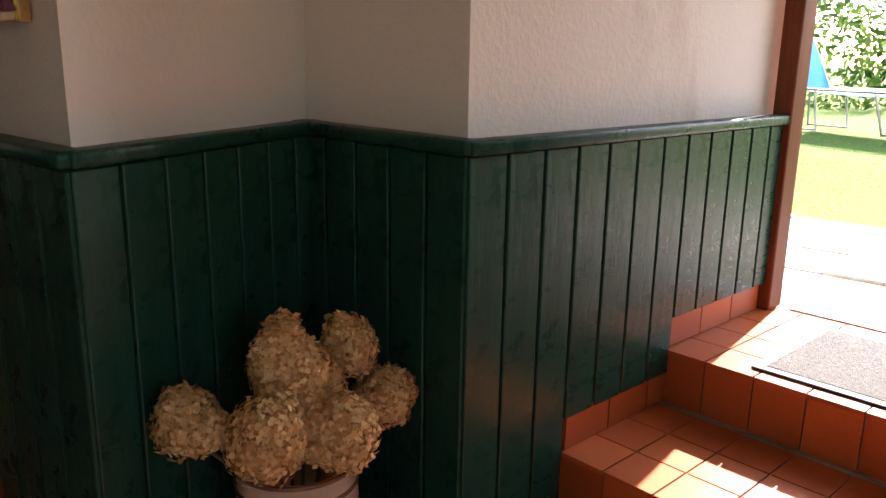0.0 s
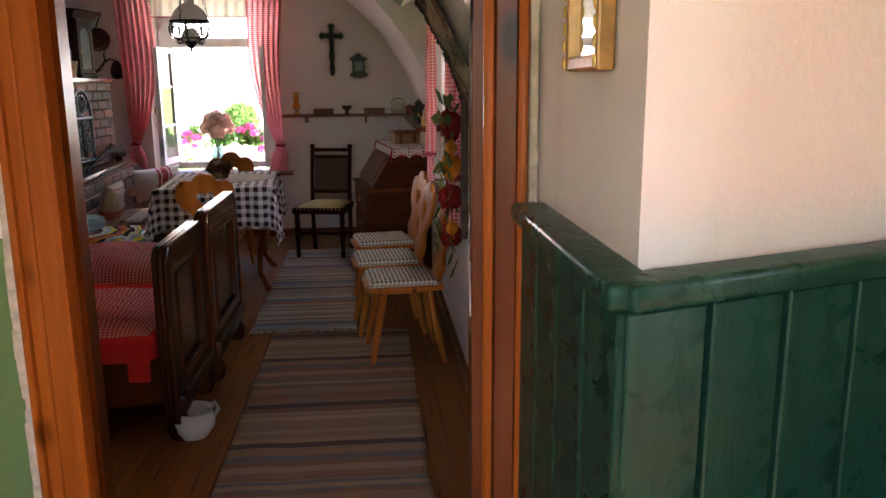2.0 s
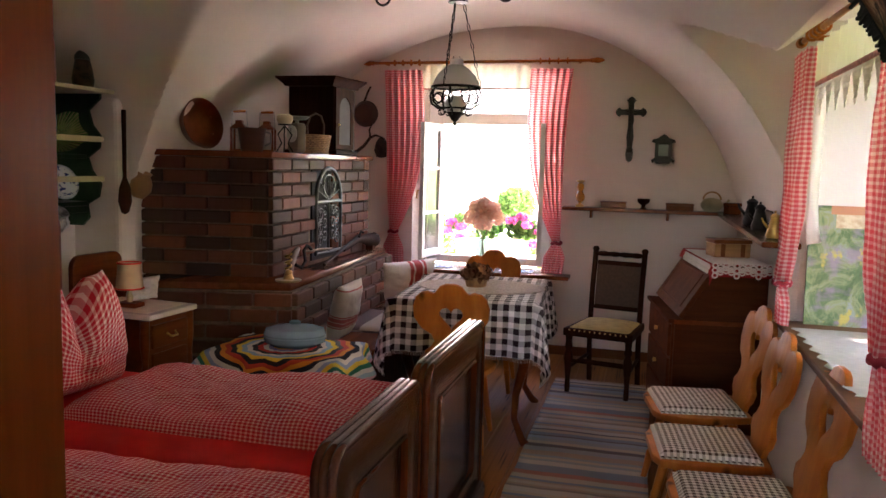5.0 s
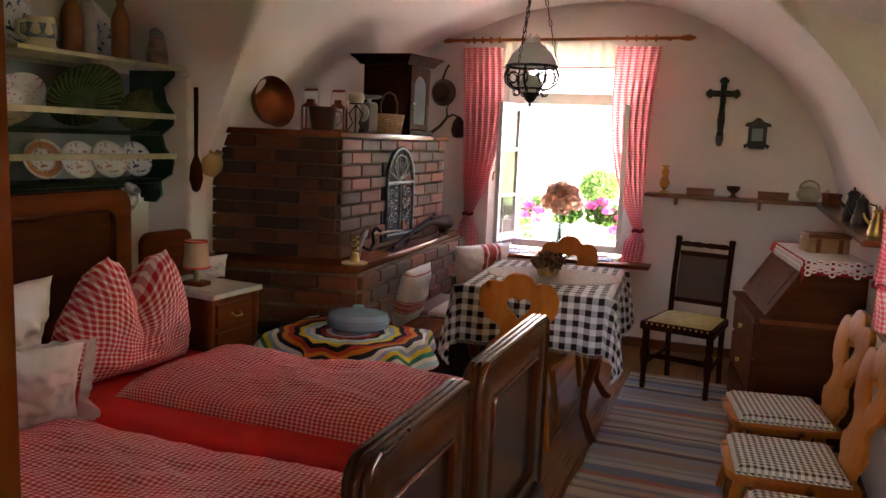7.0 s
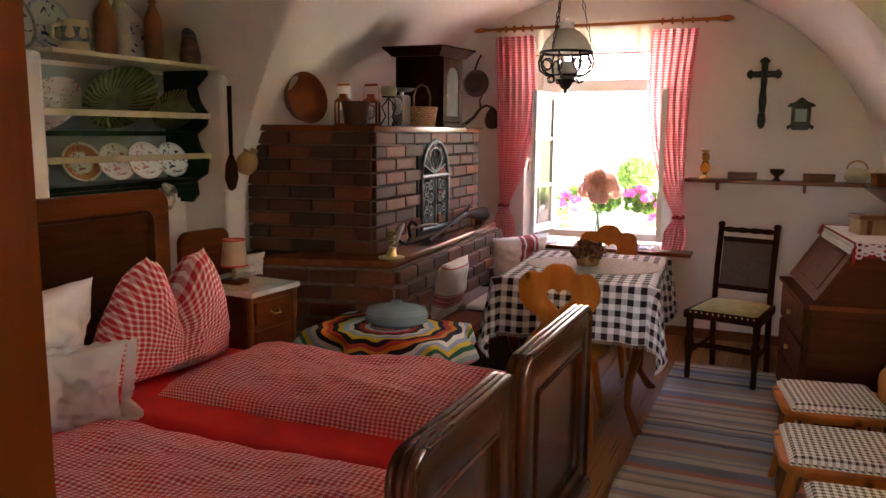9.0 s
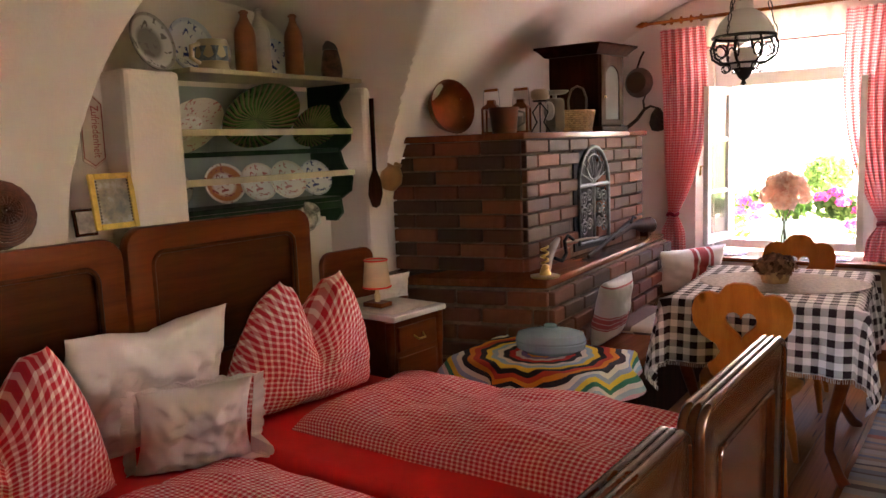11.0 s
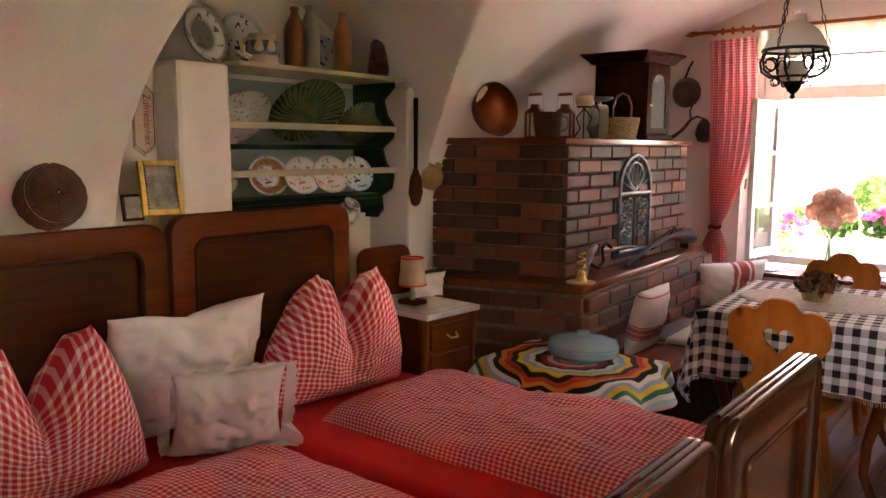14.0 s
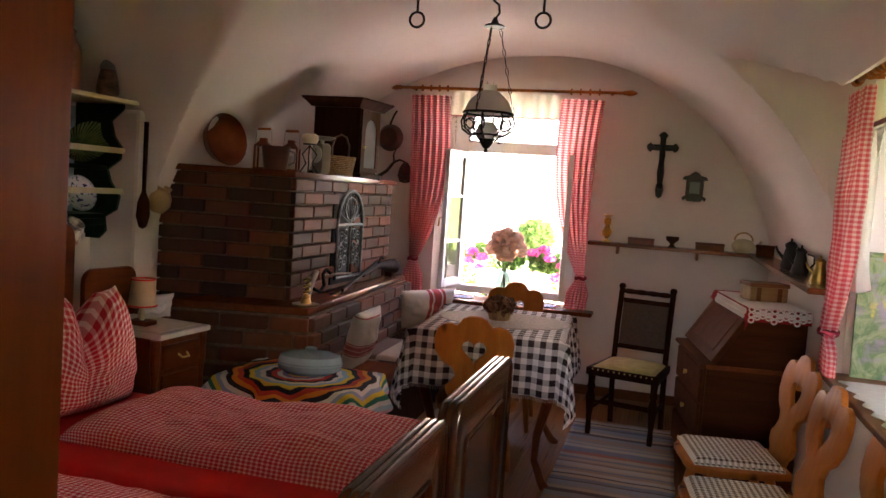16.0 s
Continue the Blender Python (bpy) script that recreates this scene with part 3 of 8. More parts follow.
def duvet(x0, x1, y0, y1, z, h, seed, label, d=0.0):
    """A folded, puffed cover lying on the sheet."""
    bm = BM()
    nu, nv = 64, 44

    def top(u, v):
        x, y = x0 + (x1 - x0) * u, y0 + (y1 - y0) * v
        k = soft(u, 8) * soft(v, 6)
        n = noise.noise((x * 4, y * 6, seed)) * 0.022 + noise.noise((x * 11, y * 16, seed + 9)) * 0.010 + noise.noise((x * 26, y * 30, seed)) * 0.004
        r = noise.noise((v * 3, seed, 0)) * 0.02
        return (x + r * (1 if u < 0.5 else 0.3), y + noise.noise((u * 4, seed, 5)) * 0.015, z + 0.004 + h * k * (0.85 + 0.15 * math.sin(u * 9 + seed)) + n * k)

    def cloth(u, v):
        x, y, zz = top(u, v)
        fall = z + h - zz
        return (x + math.copysign(fall * abs(2 * u - 1) ** 6, u - 0.5), y + math.copysign(fall * abs(2 * v - 1) ** 6, v - 0.5))

    sheet(bm, nu, nv, top, cloth)
    sheet(bm, nu, nv, lambda u, v: (top(u, v)[0], top(u, v)[1], z + 0.002), lambda u, v: ((x1 - x0) * u, (y1 - y0) * v))
    bmesh.ops.remove_doubles(bm, verts=bm.verts[:], dist=0.0025)
    splay(bm, y0, y1, d)
    o = put("duvet", bm, M_GING, 80)
    tagged(o, label, "duvet", "gingham duvets")


duvet(-1.45, -0.09, 3.33, 3.99, 0.478, 0.105, 2.0, "folded red and white gingham duvet on the red sheet")
duvet(-1.42, -0.09, 2.20, 3.05, 0.478, 0.070, 7.0, "flat red and white gingham duvet beside the aisle", 0.29)


def cushion(name, w, h, t, mat, m, label, group="", chop=0.0, seed=1.0, n=30, wr=0.012, uvs=1.0):
    """A stuffed pillow, standing in its xz plane; chop: how deep its top edge is struck in."""
    bm = BM()
    for side in (1, -1):
        def f(u, v):
            a, b = 2 * u - 1, 2 * v - 1
            k = (max(0, 1 - abs(a) ** 3.0) * max(0, 1 - abs(b) ** 3.0)) ** 0.5
            pin = 1 - 0.07 * (1 - abs(b) ** 2) * abs(a) ** 3
            x = a * w / 2 * (1 - 0.06 * (1 - b * b) * abs(a))
            z = h / 2 + b * h / 2 * (1 - 0.06 * (1 - a * a) * abs(b))
            dip = chop * max(0.0, 1 - abs(a) / 0.60) ** 1.1 * max(0, v) ** 1.5 - 0.12 * chop * abs(a) ** 6 * v ** 3
            fold = 1 - 0.6 * min(1, chop * 4) * math.exp(-(a / 0.14) ** 2) * v ** 1.5
            wr_n = wr * k * (noise.noise((u * 4 + seed, v * 5, seed)) + 0.7 * noise.noise((u * 9 + v * 5, v * 6 - u * 4 + seed, seed)) + 0.35 * abs(noise.noise((u * 17 - v * 9, v * 13 + seed, seed))))
            return (x * pin * (1 - 0.62 * min(1, chop * 6) * v ** 2.3), side * (t / 2 * k * fold + wr_n), z - dip)
        sheet(bm, n, n, f, lambda u, v: ((f(u, v)[0] + w / 2) * uvs, v * h * uvs))
    bmesh.ops.remove_doubles(bm, verts=bm.verts[:], dist=0.0015)
    o = put(name, bm, mat, 80)
    o.matrix_basis = m
    return tagged(o, label, "pillow", group)


def stand(x, y, z, turn, lean):
    """Stands a pillow on its lower edge, facing +x, turned and leaning back."""
    return at(x, y, z) @ rot(90 + turn, 'Z') @ rot(lean, 'X')


cushion("pillow", 0.72, 0.50, 0.27, M_GINGP, stand(-1.66, 3.57, 0.475, -8, 14), "red gingham pillow with a deep chop, leaning on the headboard", "gingham pillows", 0.20, 3, 40, 0.020)
cushion("pillow", 0.70, 0.49, 0.28, M_GINGP, stand(-1.60, 2.40, 0.475, -4, 16), "red gingham pillow with a deep chop beside the white pillows", "gingham pillows", 0.20, 8, 40, 0.020)
cushion("pillow", 0.66, 0.46, 0.16, M_WHITE, stand(-1.80, 2.98, 0.475, 0, 16), "large creased white linen pillow leaning on the headboard", "white pillows", 0.03, 5, 60, 0.050)
small = cushion("pillow", 0.36, 0.33, 0.13, M_WHITE, stand(-1.50, 2.97, 0.478, -28, 26), "small white linen pillow with a lace border", "white pillows", 0.02, 12, 44, 0.030)
bm = BM()
edge = []
for k in range(160):
    s = k / 160 * 4
    q, f = int(s), s - int(s)
    a, b = [(-1 + 2 * f, -1), (1, -1 + 2 * f), (1 - 2 * f, 1), (-1, 1 - 2 * f)][q]
    edge.append((a, b))
vi, vo = [], []
for k, (a, b) in enumerate(edge):
    x, z = a * 0.175, 0.165 + b * 0.16
    r = (0.030 if b < 0.9 else 0.012) + (0.038 if a > 0.3 and b < -0.5 else 0.0) + 0.008 * abs(math.sin(k * 0.7))
    yy = 0.005 * math.sin(k * 0.9) - (0.035 if a > 0.3 and b < -0.5 else 0.0) + 0.008 * noise.noise((k * 0.3, 1, 1))
    vi.append(bm.verts.new((x * 0.98, 0, z)))
    l = math.hypot(a, b)
    vo.append(bm.verts.new((x + a / l * r, yy, max(0.006, z + b / l * r))))
for k in range(160):
    bm.faces.new((vi[k - 1], vi[k], vo[k], vo[k - 1]))
lace = part("lace_border", bm, M_WHITE, small, "white crocheted lace border")
solid(lace, 0.003)

# ---- night table ----
def night_table():
    m = at(-1.76, 4.215, 0) @ rot(-4, 'Z')
    t = thing("night_table", "walnut night table with a white marble top", "night table", m)
    part("cabinet", box(BM(), (-0.20, -0.155, 0.06), (0.20, 0.155, 0.70), 0.008), M_WALNUT, t)
    part("marble_top", box(BM(), (-0.215, -0.175, 0.702), (0.235, 0.175, 0.728), 0.006), M_MARBLE, t, "worn white marble slab")
    d = part("drawer", box(BM(), (0.198, -0.125, 0.56), (0.214, 0.125, 0.67), 0.005), M_WALNUT, t)
    part("drawer_pull", tube(BM(), [(0.214, -0.03, 0.62), (0.235, -0.022, 0.605), (0.235, 0.022, 0.605), (0.214, 0.03, 0.62)], 0.005, 8), M_BRASS, d, "brass drop pull", 60)
    arch = [(-0.09, 0.12), (0.09, 0.12), (0.09, 0.38)] + [(0.09 * math.cos(radians(a)), 0.38 + 0.07 * math.sin(radians(a))) for a in range(15, 180, 15)] + [(-0.09, 0.38)]
    dd = part("door", box(BM(), (0.198, -0.125, 0.09), (0.212, 0.125, 0.535), 0.005), M_WALNUT, t)
    part("arched_panel", plate(BM(), arch, [], 0.008, at(0.212, 0, 0) @ YZ, 0.002), M_PANEL, dd, "", 40)
    part("knob", lathe(BM(), [(0.0, 0), (0.012, 0.004), (0.008, 0.02), (0.0, 0.024)], 12, at(0.212, 0.11, 0.34) @ rot(90, 'Y')), M_BRASS, dd, "", 60)
    for y in (-0.16, 0.16):
        part("turned_post", lathe(BM(), [(0.012, 0.06), (0.020, 0.12), (0.014, 0.2), (0.020, 0.32), (0.014, 0.5), (0.022, 0.58), (0.022, 0.70)], 12, at(0.195, y, 0)), M_WALNUT, t, "", 60)
        for x in (-0.17, 0.17):
            part("foot", lathe(BM(), [(0.018, 0), (0.028, 0.03), (0.02, 0.062)], 12, at(x, y * 0.8, 0)), M_WALNUT, t, "", 60)
    out = rrect(-0.165, 0.728, 0.165, 0.97, 0.06, 6, (0, 0, 1, 1))
    part("backboard", plate(BM(), out, [], 0.03, at(-0.235, 0, 0) @ YZ, 0.006), M_WALNUT, t, "", 40)
    bm = BM()
    sheet(bm, 18, 14, lambda u, v: (-0.20 + 0.40 * u, -0.15 + 0.30 * v, 0.7305 + 0.002 * noise.noise((u * 9, v * 9, 1))))
    o = put("table_doily", bm, M_LACE)
    o.matrix_basis = m
    solid(o, 0.002, 1.0)
    tagged(o, "cream lace doily lying on the marble top", "doily")
    l = thing("table_lamp", "small table lamp with a cream red-edged shade", "table lamp", at(-1.74, 4.16, 0.7335))
    part("base", box(BM(), (-0.055, -0.04, 0), (0.055, 0.04, 0.022), 0.006), M_WALNUT, l)
    part("stem", lathe(BM(), [(0.012, 0.02), (0.016, 0.045), (0.008, 0.07), (0.013, 0.09), (0.009, 0.12)], 12), M_CREAMP, l, "", 60)
    sh = part("shade", lathe(BM(), [(0.062, 0.085), (0.063, 0.085), (0.050, 0.215), (0.049, 0.215), (0.061, 0.087)], 28), plain("parchment_shade", (0.62, 0.44, 0.28), 0.7), l, "", 50)
    for z, r in ((0.090, 0.0625), (0.210, 0.0515)):
        part("trim", tube(BM(), [(r * math.cos(a * 0.2618), r * math.sin(a * 0.2618), z) for a in range(24)], 0.004, 6, None, True), M_RED, sh, "red trim band", 60)
    cushion("folded_towel", 0.20, 0.12, 0.05, M_WHITE, at(-1.80, 4.33, 0.733) @ rot(75, 'Z') @ rot(10, 'X'), "white towel with pink border behind the lamp", "", 0, 4)


night_table()
# ---- tiled brick stove with bench ----
def brick_face(parent, p, q, z0, z1, mesh, l=0.245, h=0.066, gap=0.009, skip=None):
    """Courses of bricks between two plan points, facing right of p to q."""
    d = Vector((q[0] - p[0], q[1] - p[1], 0))
    length, d = d.length, d.normalized()
    nrm = Vector((d.y, -d.x, 0))
    ang = math.atan2(d.y, d.x)
    rows = max(1, int(round((z1 - z0) / (h + gap))))
    step = (z1 - z0) / rows
    for r in range(rows):
        s = -0.5 * l * (r % 2)
        while s < length - 0.01:
            a, b = max(0.0, s), min(length, s + l)
            if b - a > 0.03:
                mid = Vector((*p, 0)) + d * (a + b) / 2
                z = z0 + step * (r + 0.5)
                if not (skip and skip(((a + b) / 2), z)):
                    o = new("brick", mesh)
                    o.parent = parent
                    o.matrix_basis = at(mid.x + nrm.x * 0.004, mid.y + nrm.y * 0.004, z) @ Matrix.Rotation(ang + random.uniform(-0.008, 0.008), 4, 'Z') @ Matrix.Diagonal(((b - a - gap) / l, 1, (step - gap) / h, 1))
            s += l


bm = box(BM(), (-0.1225, -0.018, -0.033), (0.1225, 0.018, 0.033), 0.005, None, 1)
_bk = put("brick", bm, M_BRICK)
BRICK = _bk.data
bpy.data.objects.remove(_bk)

SA, SB, SC, SD = (-2.06, 4.42), (-1.14, 4.665), (-1.27, 6.60), (-2.06, 6.60)
UA, UB, UC, UD = (-2.05, 4.69), (-1.365, 4.835), (-1.40, 6.42), (-2.05, 6.42)


def inset(pts, k):
    c = [sum(p[i] for p in pts) / len(pts) for i in (0, 1)]
    out = []
    for p in pts:
        v = Vector((p[0] - c[0], p[1] - c[1]))
        out.append((p[0] - math.copysign(k, v.x), p[1] - math.copysign(k, v.y)))
    return out


stove = thing("brick_stove", "dark clinker brick stove with wooden bench ledge and mantel", "stove")
bm = BM()
prism(bm, inset([SA, SB, SC, SD], 0.010), 0.0, 0.765)
prism(bm, inset([UA, UB, UC, UD], 0.010), 0.76, 1.455)
part("core", bm, M_MORTAR, stove, "dark recessed mortar core")
M_LEDGE = wood("stove_ledge_wood", (0.12, 0.030, 0.009), (0.23, 0.066, 0.020), 0.18, "Y", 1.0, 0, 0.6, 0.2)


def board(pts, z0, z1, bev=0.006):
    b = BM()
    prism(b, pts, z0, z1)
    bmesh.ops.recalc_face_normals(b, faces=b.faces[:])
    bmesh.ops.bevel(b, geom=b.edges[:], offset=bev, segments=2, profile=0.5, affect='EDGES')
    return b


part("bench_ledge", board(inset([SA, SB, SC, SD], -0.022), 0.765, 0.805, 0.010), M_LEDGE, stove, "polished brown wooden ledge", 40)
part("mantel_board", board([(-2.10, 4.63), (-1.325, 4.79), (-1.36, 6.45), (-2.10, 6.45)], 1.455, 1.487), M_LEDGE, stove, "polished brown mantel board", 40)
brick_face(stove, SA, SB, 0.0, 0.765, BRICK, 0.25, 0.078)
brick_face(stove, SB, SC, 0.0, 0.765, BRICK, 0.25, 0.078)
brick_face(stove, UA, UB, 0.805, 1.455, BRICK)
brick_face(stove, UB, UC, 0.805, 1.455, BRICK, 0.245, 0.066, 0.009, lambda s, z: 0.58 < s < 0.98 and z < 1.36)

# wrought iron oven gate
# Solid box, no hollow: the dark of the opening is put into its colour.
gate = part("oven_gate", box(BM(), (-1.400, 5.42, 0.83), (-1.378, 5.83, 1.40)), plain("opening_shade", (0.012, 0.010, 0.009), 0.9), stove, "near-black box standing for the shaded oven opening")
GX = -1.355


def gpt(y, z):
    return (GX, y, z)


arch = [gpt(5.43, 0.87), gpt(5.43, 1.20)] + [gpt(5.625 - 0.195 * math.cos(radians(a)), 1.20 + 0.20 * math.sin(radians(a))) for a in range(10, 180, 10)] + [gpt(5.82, 1.20), gpt(5.82, 0.87)]
part("gate_frame", tube(BM(), arch, 0.012, 8, None, True), M_GATE, gate, "grey iron arch frame", 60)
bm = BM()
tube(bm, [gpt(5.43, 1.19), gpt(5.82, 1.19)], 0.011, 8)
tube(bm, [gpt(5.625, 0.87), gpt(5.625, 1.19)], 0.010, 8)
part("gate_grille", bm, M_GATE, gate, "", 60)


def scroll(cy, cz, r, s, flip):
    pts = []
    for k in range(26):
        a = s + flip * k * 0.42
        q = r * (1 - k / 30)
        pts.append(gpt(cy + q * math.cos(a), cz + q * math.sin(a)))
    return pts


for cy, sg in ((5.525, 1), (5.725, -1)):
    for cz in (0.95, 1.03, 1.11):
        bm = BM()
        tube(bm, scroll(cy - 0.03 * sg, cz, 0.045, 0.4 if sg > 0 else 2.7, sg), 0.005, 6)
        tube(bm, scroll(cy + 0.035 * sg, cz + 0.03, 0.036, 3.4 if sg > 0 else -0.3, sg), 0.005, 6)
        part("scroll", bm, M_GATE, gate, "", 60)
bm = BM()
for a in range(20, 170, 20):
    tube(bm, [gpt(5.625, 1.20), gpt(5.625 - 0.18 * math.cos(radians(a)), 1.20 + 0.18 * math.sin(radians(a)))], 0.004, 6)
tube(bm, [gpt(5.625 + 0.09 * math.cos(k * 0.314), 1.29 + 0.07 * math.sin(k * 0.314)) for k in range(20)], 0.005, 6, None, True)
part("rosette", bm, M_GATE, gate, "", 60)

# low brick step with the crocheted blanket
step = thing("brick_step", "low brick step in front of the stove, under a blanket", "stove step")
bm = box(BM(), (-1.28, 4.24, 0), (-0.80, 4.56, 0.50))
part("core", bm, M_MORTAR, step)
brick_face(step, (-1.29, 4.23), (-0.79, 4.23), 0.0, 0.50, BRICK, 0.25, 0.07)
brick_face(step, (-0.79, 4.23), (-0.79, 4.57), 0.0, 0.50, BRICK, 0.25, 0.07)
part("seat_board", box(BM(), (-1.34, 4.18, 0.50), (-0.72, 4.60, 0.535), 0.008), M_OAK, step)


def blanket():
    bm = BM()
    cx, cy, R = -1.04, 4.40, 0.50

    def f(u, v):
        a = 2 * math.pi * u
        r = R * v
        hx, hy = 0.325, 0.225
        k = 1 / max(abs(math.cos(a)) / hx, abs(math.sin(a)) / hy)       # edge of the board in this direction
        over = max(0.0, r - k)
        x, y = r - over * 0.62, over
        wav = 0.030 * math.sin(a * 7 + 0.7) * min(1, over / 0.12) + 0.012 * math.sin(a * 13) * min(1, over / 0.1)
        return (cx + (x + wav) * math.cos(a), cy + (x + wav) * math.sin(a), 0.541 - 0.72 * y + 0.012 * math.sin(a * 7) * min(1, over / 0.1) + 0.003 * noise.noise((r * 20, a * 4, 2)))

    def tri(t):
        return abs((t % 1.0) * 2 - 1) * 2 - 1

    sheet(bm, 168, 40, f, lambda u, v: (u * 3, min(0.995, 0.07 + v * 0.90 + 0.030 * v * tri(u * 12))), True)
    o = put("crochet_blanket", bm, M_CROCHET, 80)
    solid(o, 0.006, 1.0)
    tagged(o, "round crocheted blanket in bright coloured rings", "blanket")


blanket()
pot = thing("bed_warmer", "oval blue-grey enamel bed warmer on the blanket", "bed warmer", at(-1.02, 4.44, 0.547) @ rot(20, 'Z') @ Matrix.Diagonal((1.0, 0.72, 1, 1)))
part("body", lathe(BM(), [(0, 0), (0.11, 0.0), (0.145, 0.02), (0.152, 0.045), (0.148, 0.05), (0.152, 0.056), (0.14, 0.085), (0.09, 0.10), (0.03, 0.105), (0, 0.105)], 40), M_ENAMEL, pot, "", 40)
part("cap", lathe(BM(), [(0.028, 0.10), (0.028, 0.118), (0.02, 0.124), (0, 0.124)], 20), M_ENAMEL, pot, "", 40)

# wooden corner bench
bench = thing("corner_bench", "brown wooden bench along the stove side", "bench")
part("seat", board([(-1.17, 4.80), (-0.80, 4.86), (-0.86, 6.88), (-1.24, 6.88)], 0.385, 0.425), M_LEDGE, bench, "", 40)
part("front_board", board([(-0.835, 4.90), (-0.815, 4.90), (-0.875, 6.86), (-0.895, 6.86)], 0.04, 0.383, 0.003), M_DARK, bench)
part("end_board", board([(-1.13, 4.86), (-0.83, 4.90), (-0.83, 4.925), (-1.13, 4.885)], 0.0, 0.383, 0.003), M_DARK, bench)


def pad(name, w, d, h, mat, m, label, cat="seat pad", group="", bev=0.4):
    bm = BM()
    for top in (1, 0):
        def f(u, v):
            k = soft(u, 14) * soft(v, 14)
            return ((u - 0.5) * w, (v - 0.5) * d, h * (0.35 + 0.65 * k) + 0.002 * noise.noise((u * 14, v * 14, w)) if top else 0.0)
        sheet(bm, 22, 22, f, lambda u, v: (u * w, v * d))
    rim = {}
    for e in [e for e in bm.edges if e.is_boundary]:
        for v in e.verts:
            rim.setdefault((round(v.co.x, 4), round(v.co.y, 4)), set()).add(v)
    lay = bm.loops.layers.uv.verify()
    for e in [e for e in bm.edges if e.is_boundary and e.verts[0].co.z > 0.001 * h]:
        a, b = e.verts
        la = [v for v in rim[(round(a.co.x, 4), round(a.co.y, 4))] if v is not a]
        lb = [v for v in rim[(round(b.co.x, 4), round(b.co.y, 4))] if v is not b]
        if la and lb:
            fc = bm.faces.new((a, b, lb[0], la[0]))
            for l in fc.loops:
                l[lay].uv = (l.vert.co.x + l.vert.co.z, l.vert.co.y + l.vert.co.z)
    o = put(name, bm, mat, 60)
    o.matrix_basis = m
    return tagged(o, label, cat, group)


pad("bench_pad", 0.30, 0.62, 0.03, M_SEATPAD, at(-1.02, 5.66, 0.426) @ rot(2, 'Z'), "brown and cream striped pad on the bench")
cushion("cushion", 0.36, 0.34, 0.12, M_CROSS, at(-1.085, 5.16, 0.426) @ rot(92, 'Z') @ rot(12, 'X'), "white linen cushion with red cross-stitch bands", "", 0.0, 6, 30, 0.010, 2.94)
cushion("cushion", 0.60, 0.30, 0.13, M_TOWEL, at(-1.16, 6.62, 0.426) @ rot(62, 'Z') @ rot(12, 'X'), "long linen cushion with broad red stripes", "", 0.0, 2, 30, 0.012, 1.85)
# ---- dining table ----
TM = at(-0.305, 5.285, 0) @ rot(4.5, 'Z')
table = thing("dining_table", "small brown wooden table with curved legs", "table", TM)
part("tabletop", box(BM(), (-0.36, -0.45, 0.725), (0.36, 0.45, 0.75), 0.006), M_WALNUT, table)
bm = BM()
for a, b in (((-0.32, -0.38, 0.62), (0.32, -0.36, 0.725)), ((-0.32, 0.36, 0.62), (0.32, 0.38, 0.725)), ((-0.32, -0.36, 0.62), (-0.30, 0.36, 0.725)), ((0.30, -0.36, 0.62), (0.32, 0.36, 0.725))):
    box(bm, a, b)
part("apron", bm, M_WALNUT, table)
for sx in (-1, 1):
    for sy in (-1, 1):
        pts = [(sx * (0.29 + c), sy * (0.35 + c), z) for c, z in ((0.0, 0.70), (0.03, 0.58), (0.02, 0.42), (-0.02, 0.25), (-0.025, 0.12), (0.02, 0.03), (0.045, 0.0))]
        part("leg", tube(BM(), pts, [0.035, 0.036, 0.028, 0.022, 0.019, 0.022, 0.026], 10), M_WALNUT, table, "", 60)


def tablecloth():
    bm = BM()
    hx, hy, drop = 0.362, 0.455, 0.275
    W, D = hx + drop, hy + drop

    def f(u, v):
        x, y = (2 * u - 1) * W, (2 * v - 1) * D
        ox, oy = max(0, abs(x) - hx), max(0, abs(y) - hy)
        sx, sy = math.copysign(1, x), math.copysign(1, y)
        o = math.hypot(ox, oy)
        px, py = min(abs(x), hx), min(abs(y), hy)
        if ox > 0 and oy > 0:
            fold = 0.055 * math.sin(math.pi * min(ox, oy) / max(ox, oy, 1e-6)) * (o / 0.25)
            a = math.atan2(oy, ox)
            out = 0.045 + 0.05 * o
            px += math.cos(a) * out * 0.9 + fold * 0.6
            py += math.sin(a) * out * 0.9 + fold * 0.6
            z = 0.757 - o * 1.02
        else:
            z = 0.757 - o * 0.985
            out = min(o, 0.02) * 0.9 + 0.10 * o
            wav = (0.016 * math.sin((x if oy else y) * 21 + 1.3) + 0.008 * math.sin((x if oy else y) * 47)) * min(1, o / 0.14)
            px += (out + wav) if ox else 0
            py += (out + wav) if oy else 0
        n = 0.0015 * noise.noise((x * 14, y * 14, 0))
        return (sx * px, sy * py, z + n)

    sheet(bm, 96, 108, f, lambda u, v: ((2 * u - 1) * W, (2 * v - 1) * D))
    o = put("tablecloth", bm, M_GINGB, 80)
    o.matrix_basis = TM
    solid(o, 0.003, 1.0)
    tagged(o, "black and white checked tablecloth with fringed hem", "tablecloth")
    bm = BM()
    for k in range(150):
        u = k / 149
        for (uu, vv) in ((u, 0.0), (1.0, u), (u, 1.0), (0.0, u)):
            p = Vector(f(uu, vv))
            j = 0.006 * noise.noise((k * 1.7, uu * 3, vv * 5))
            tube(bm, [p, p + Vector((j, j * 0.5, -0.018))], 0.0014, 3)
    part("fringe", bm, M_WHITE, o, "white cotton fringe")["kind"] = "stuff"


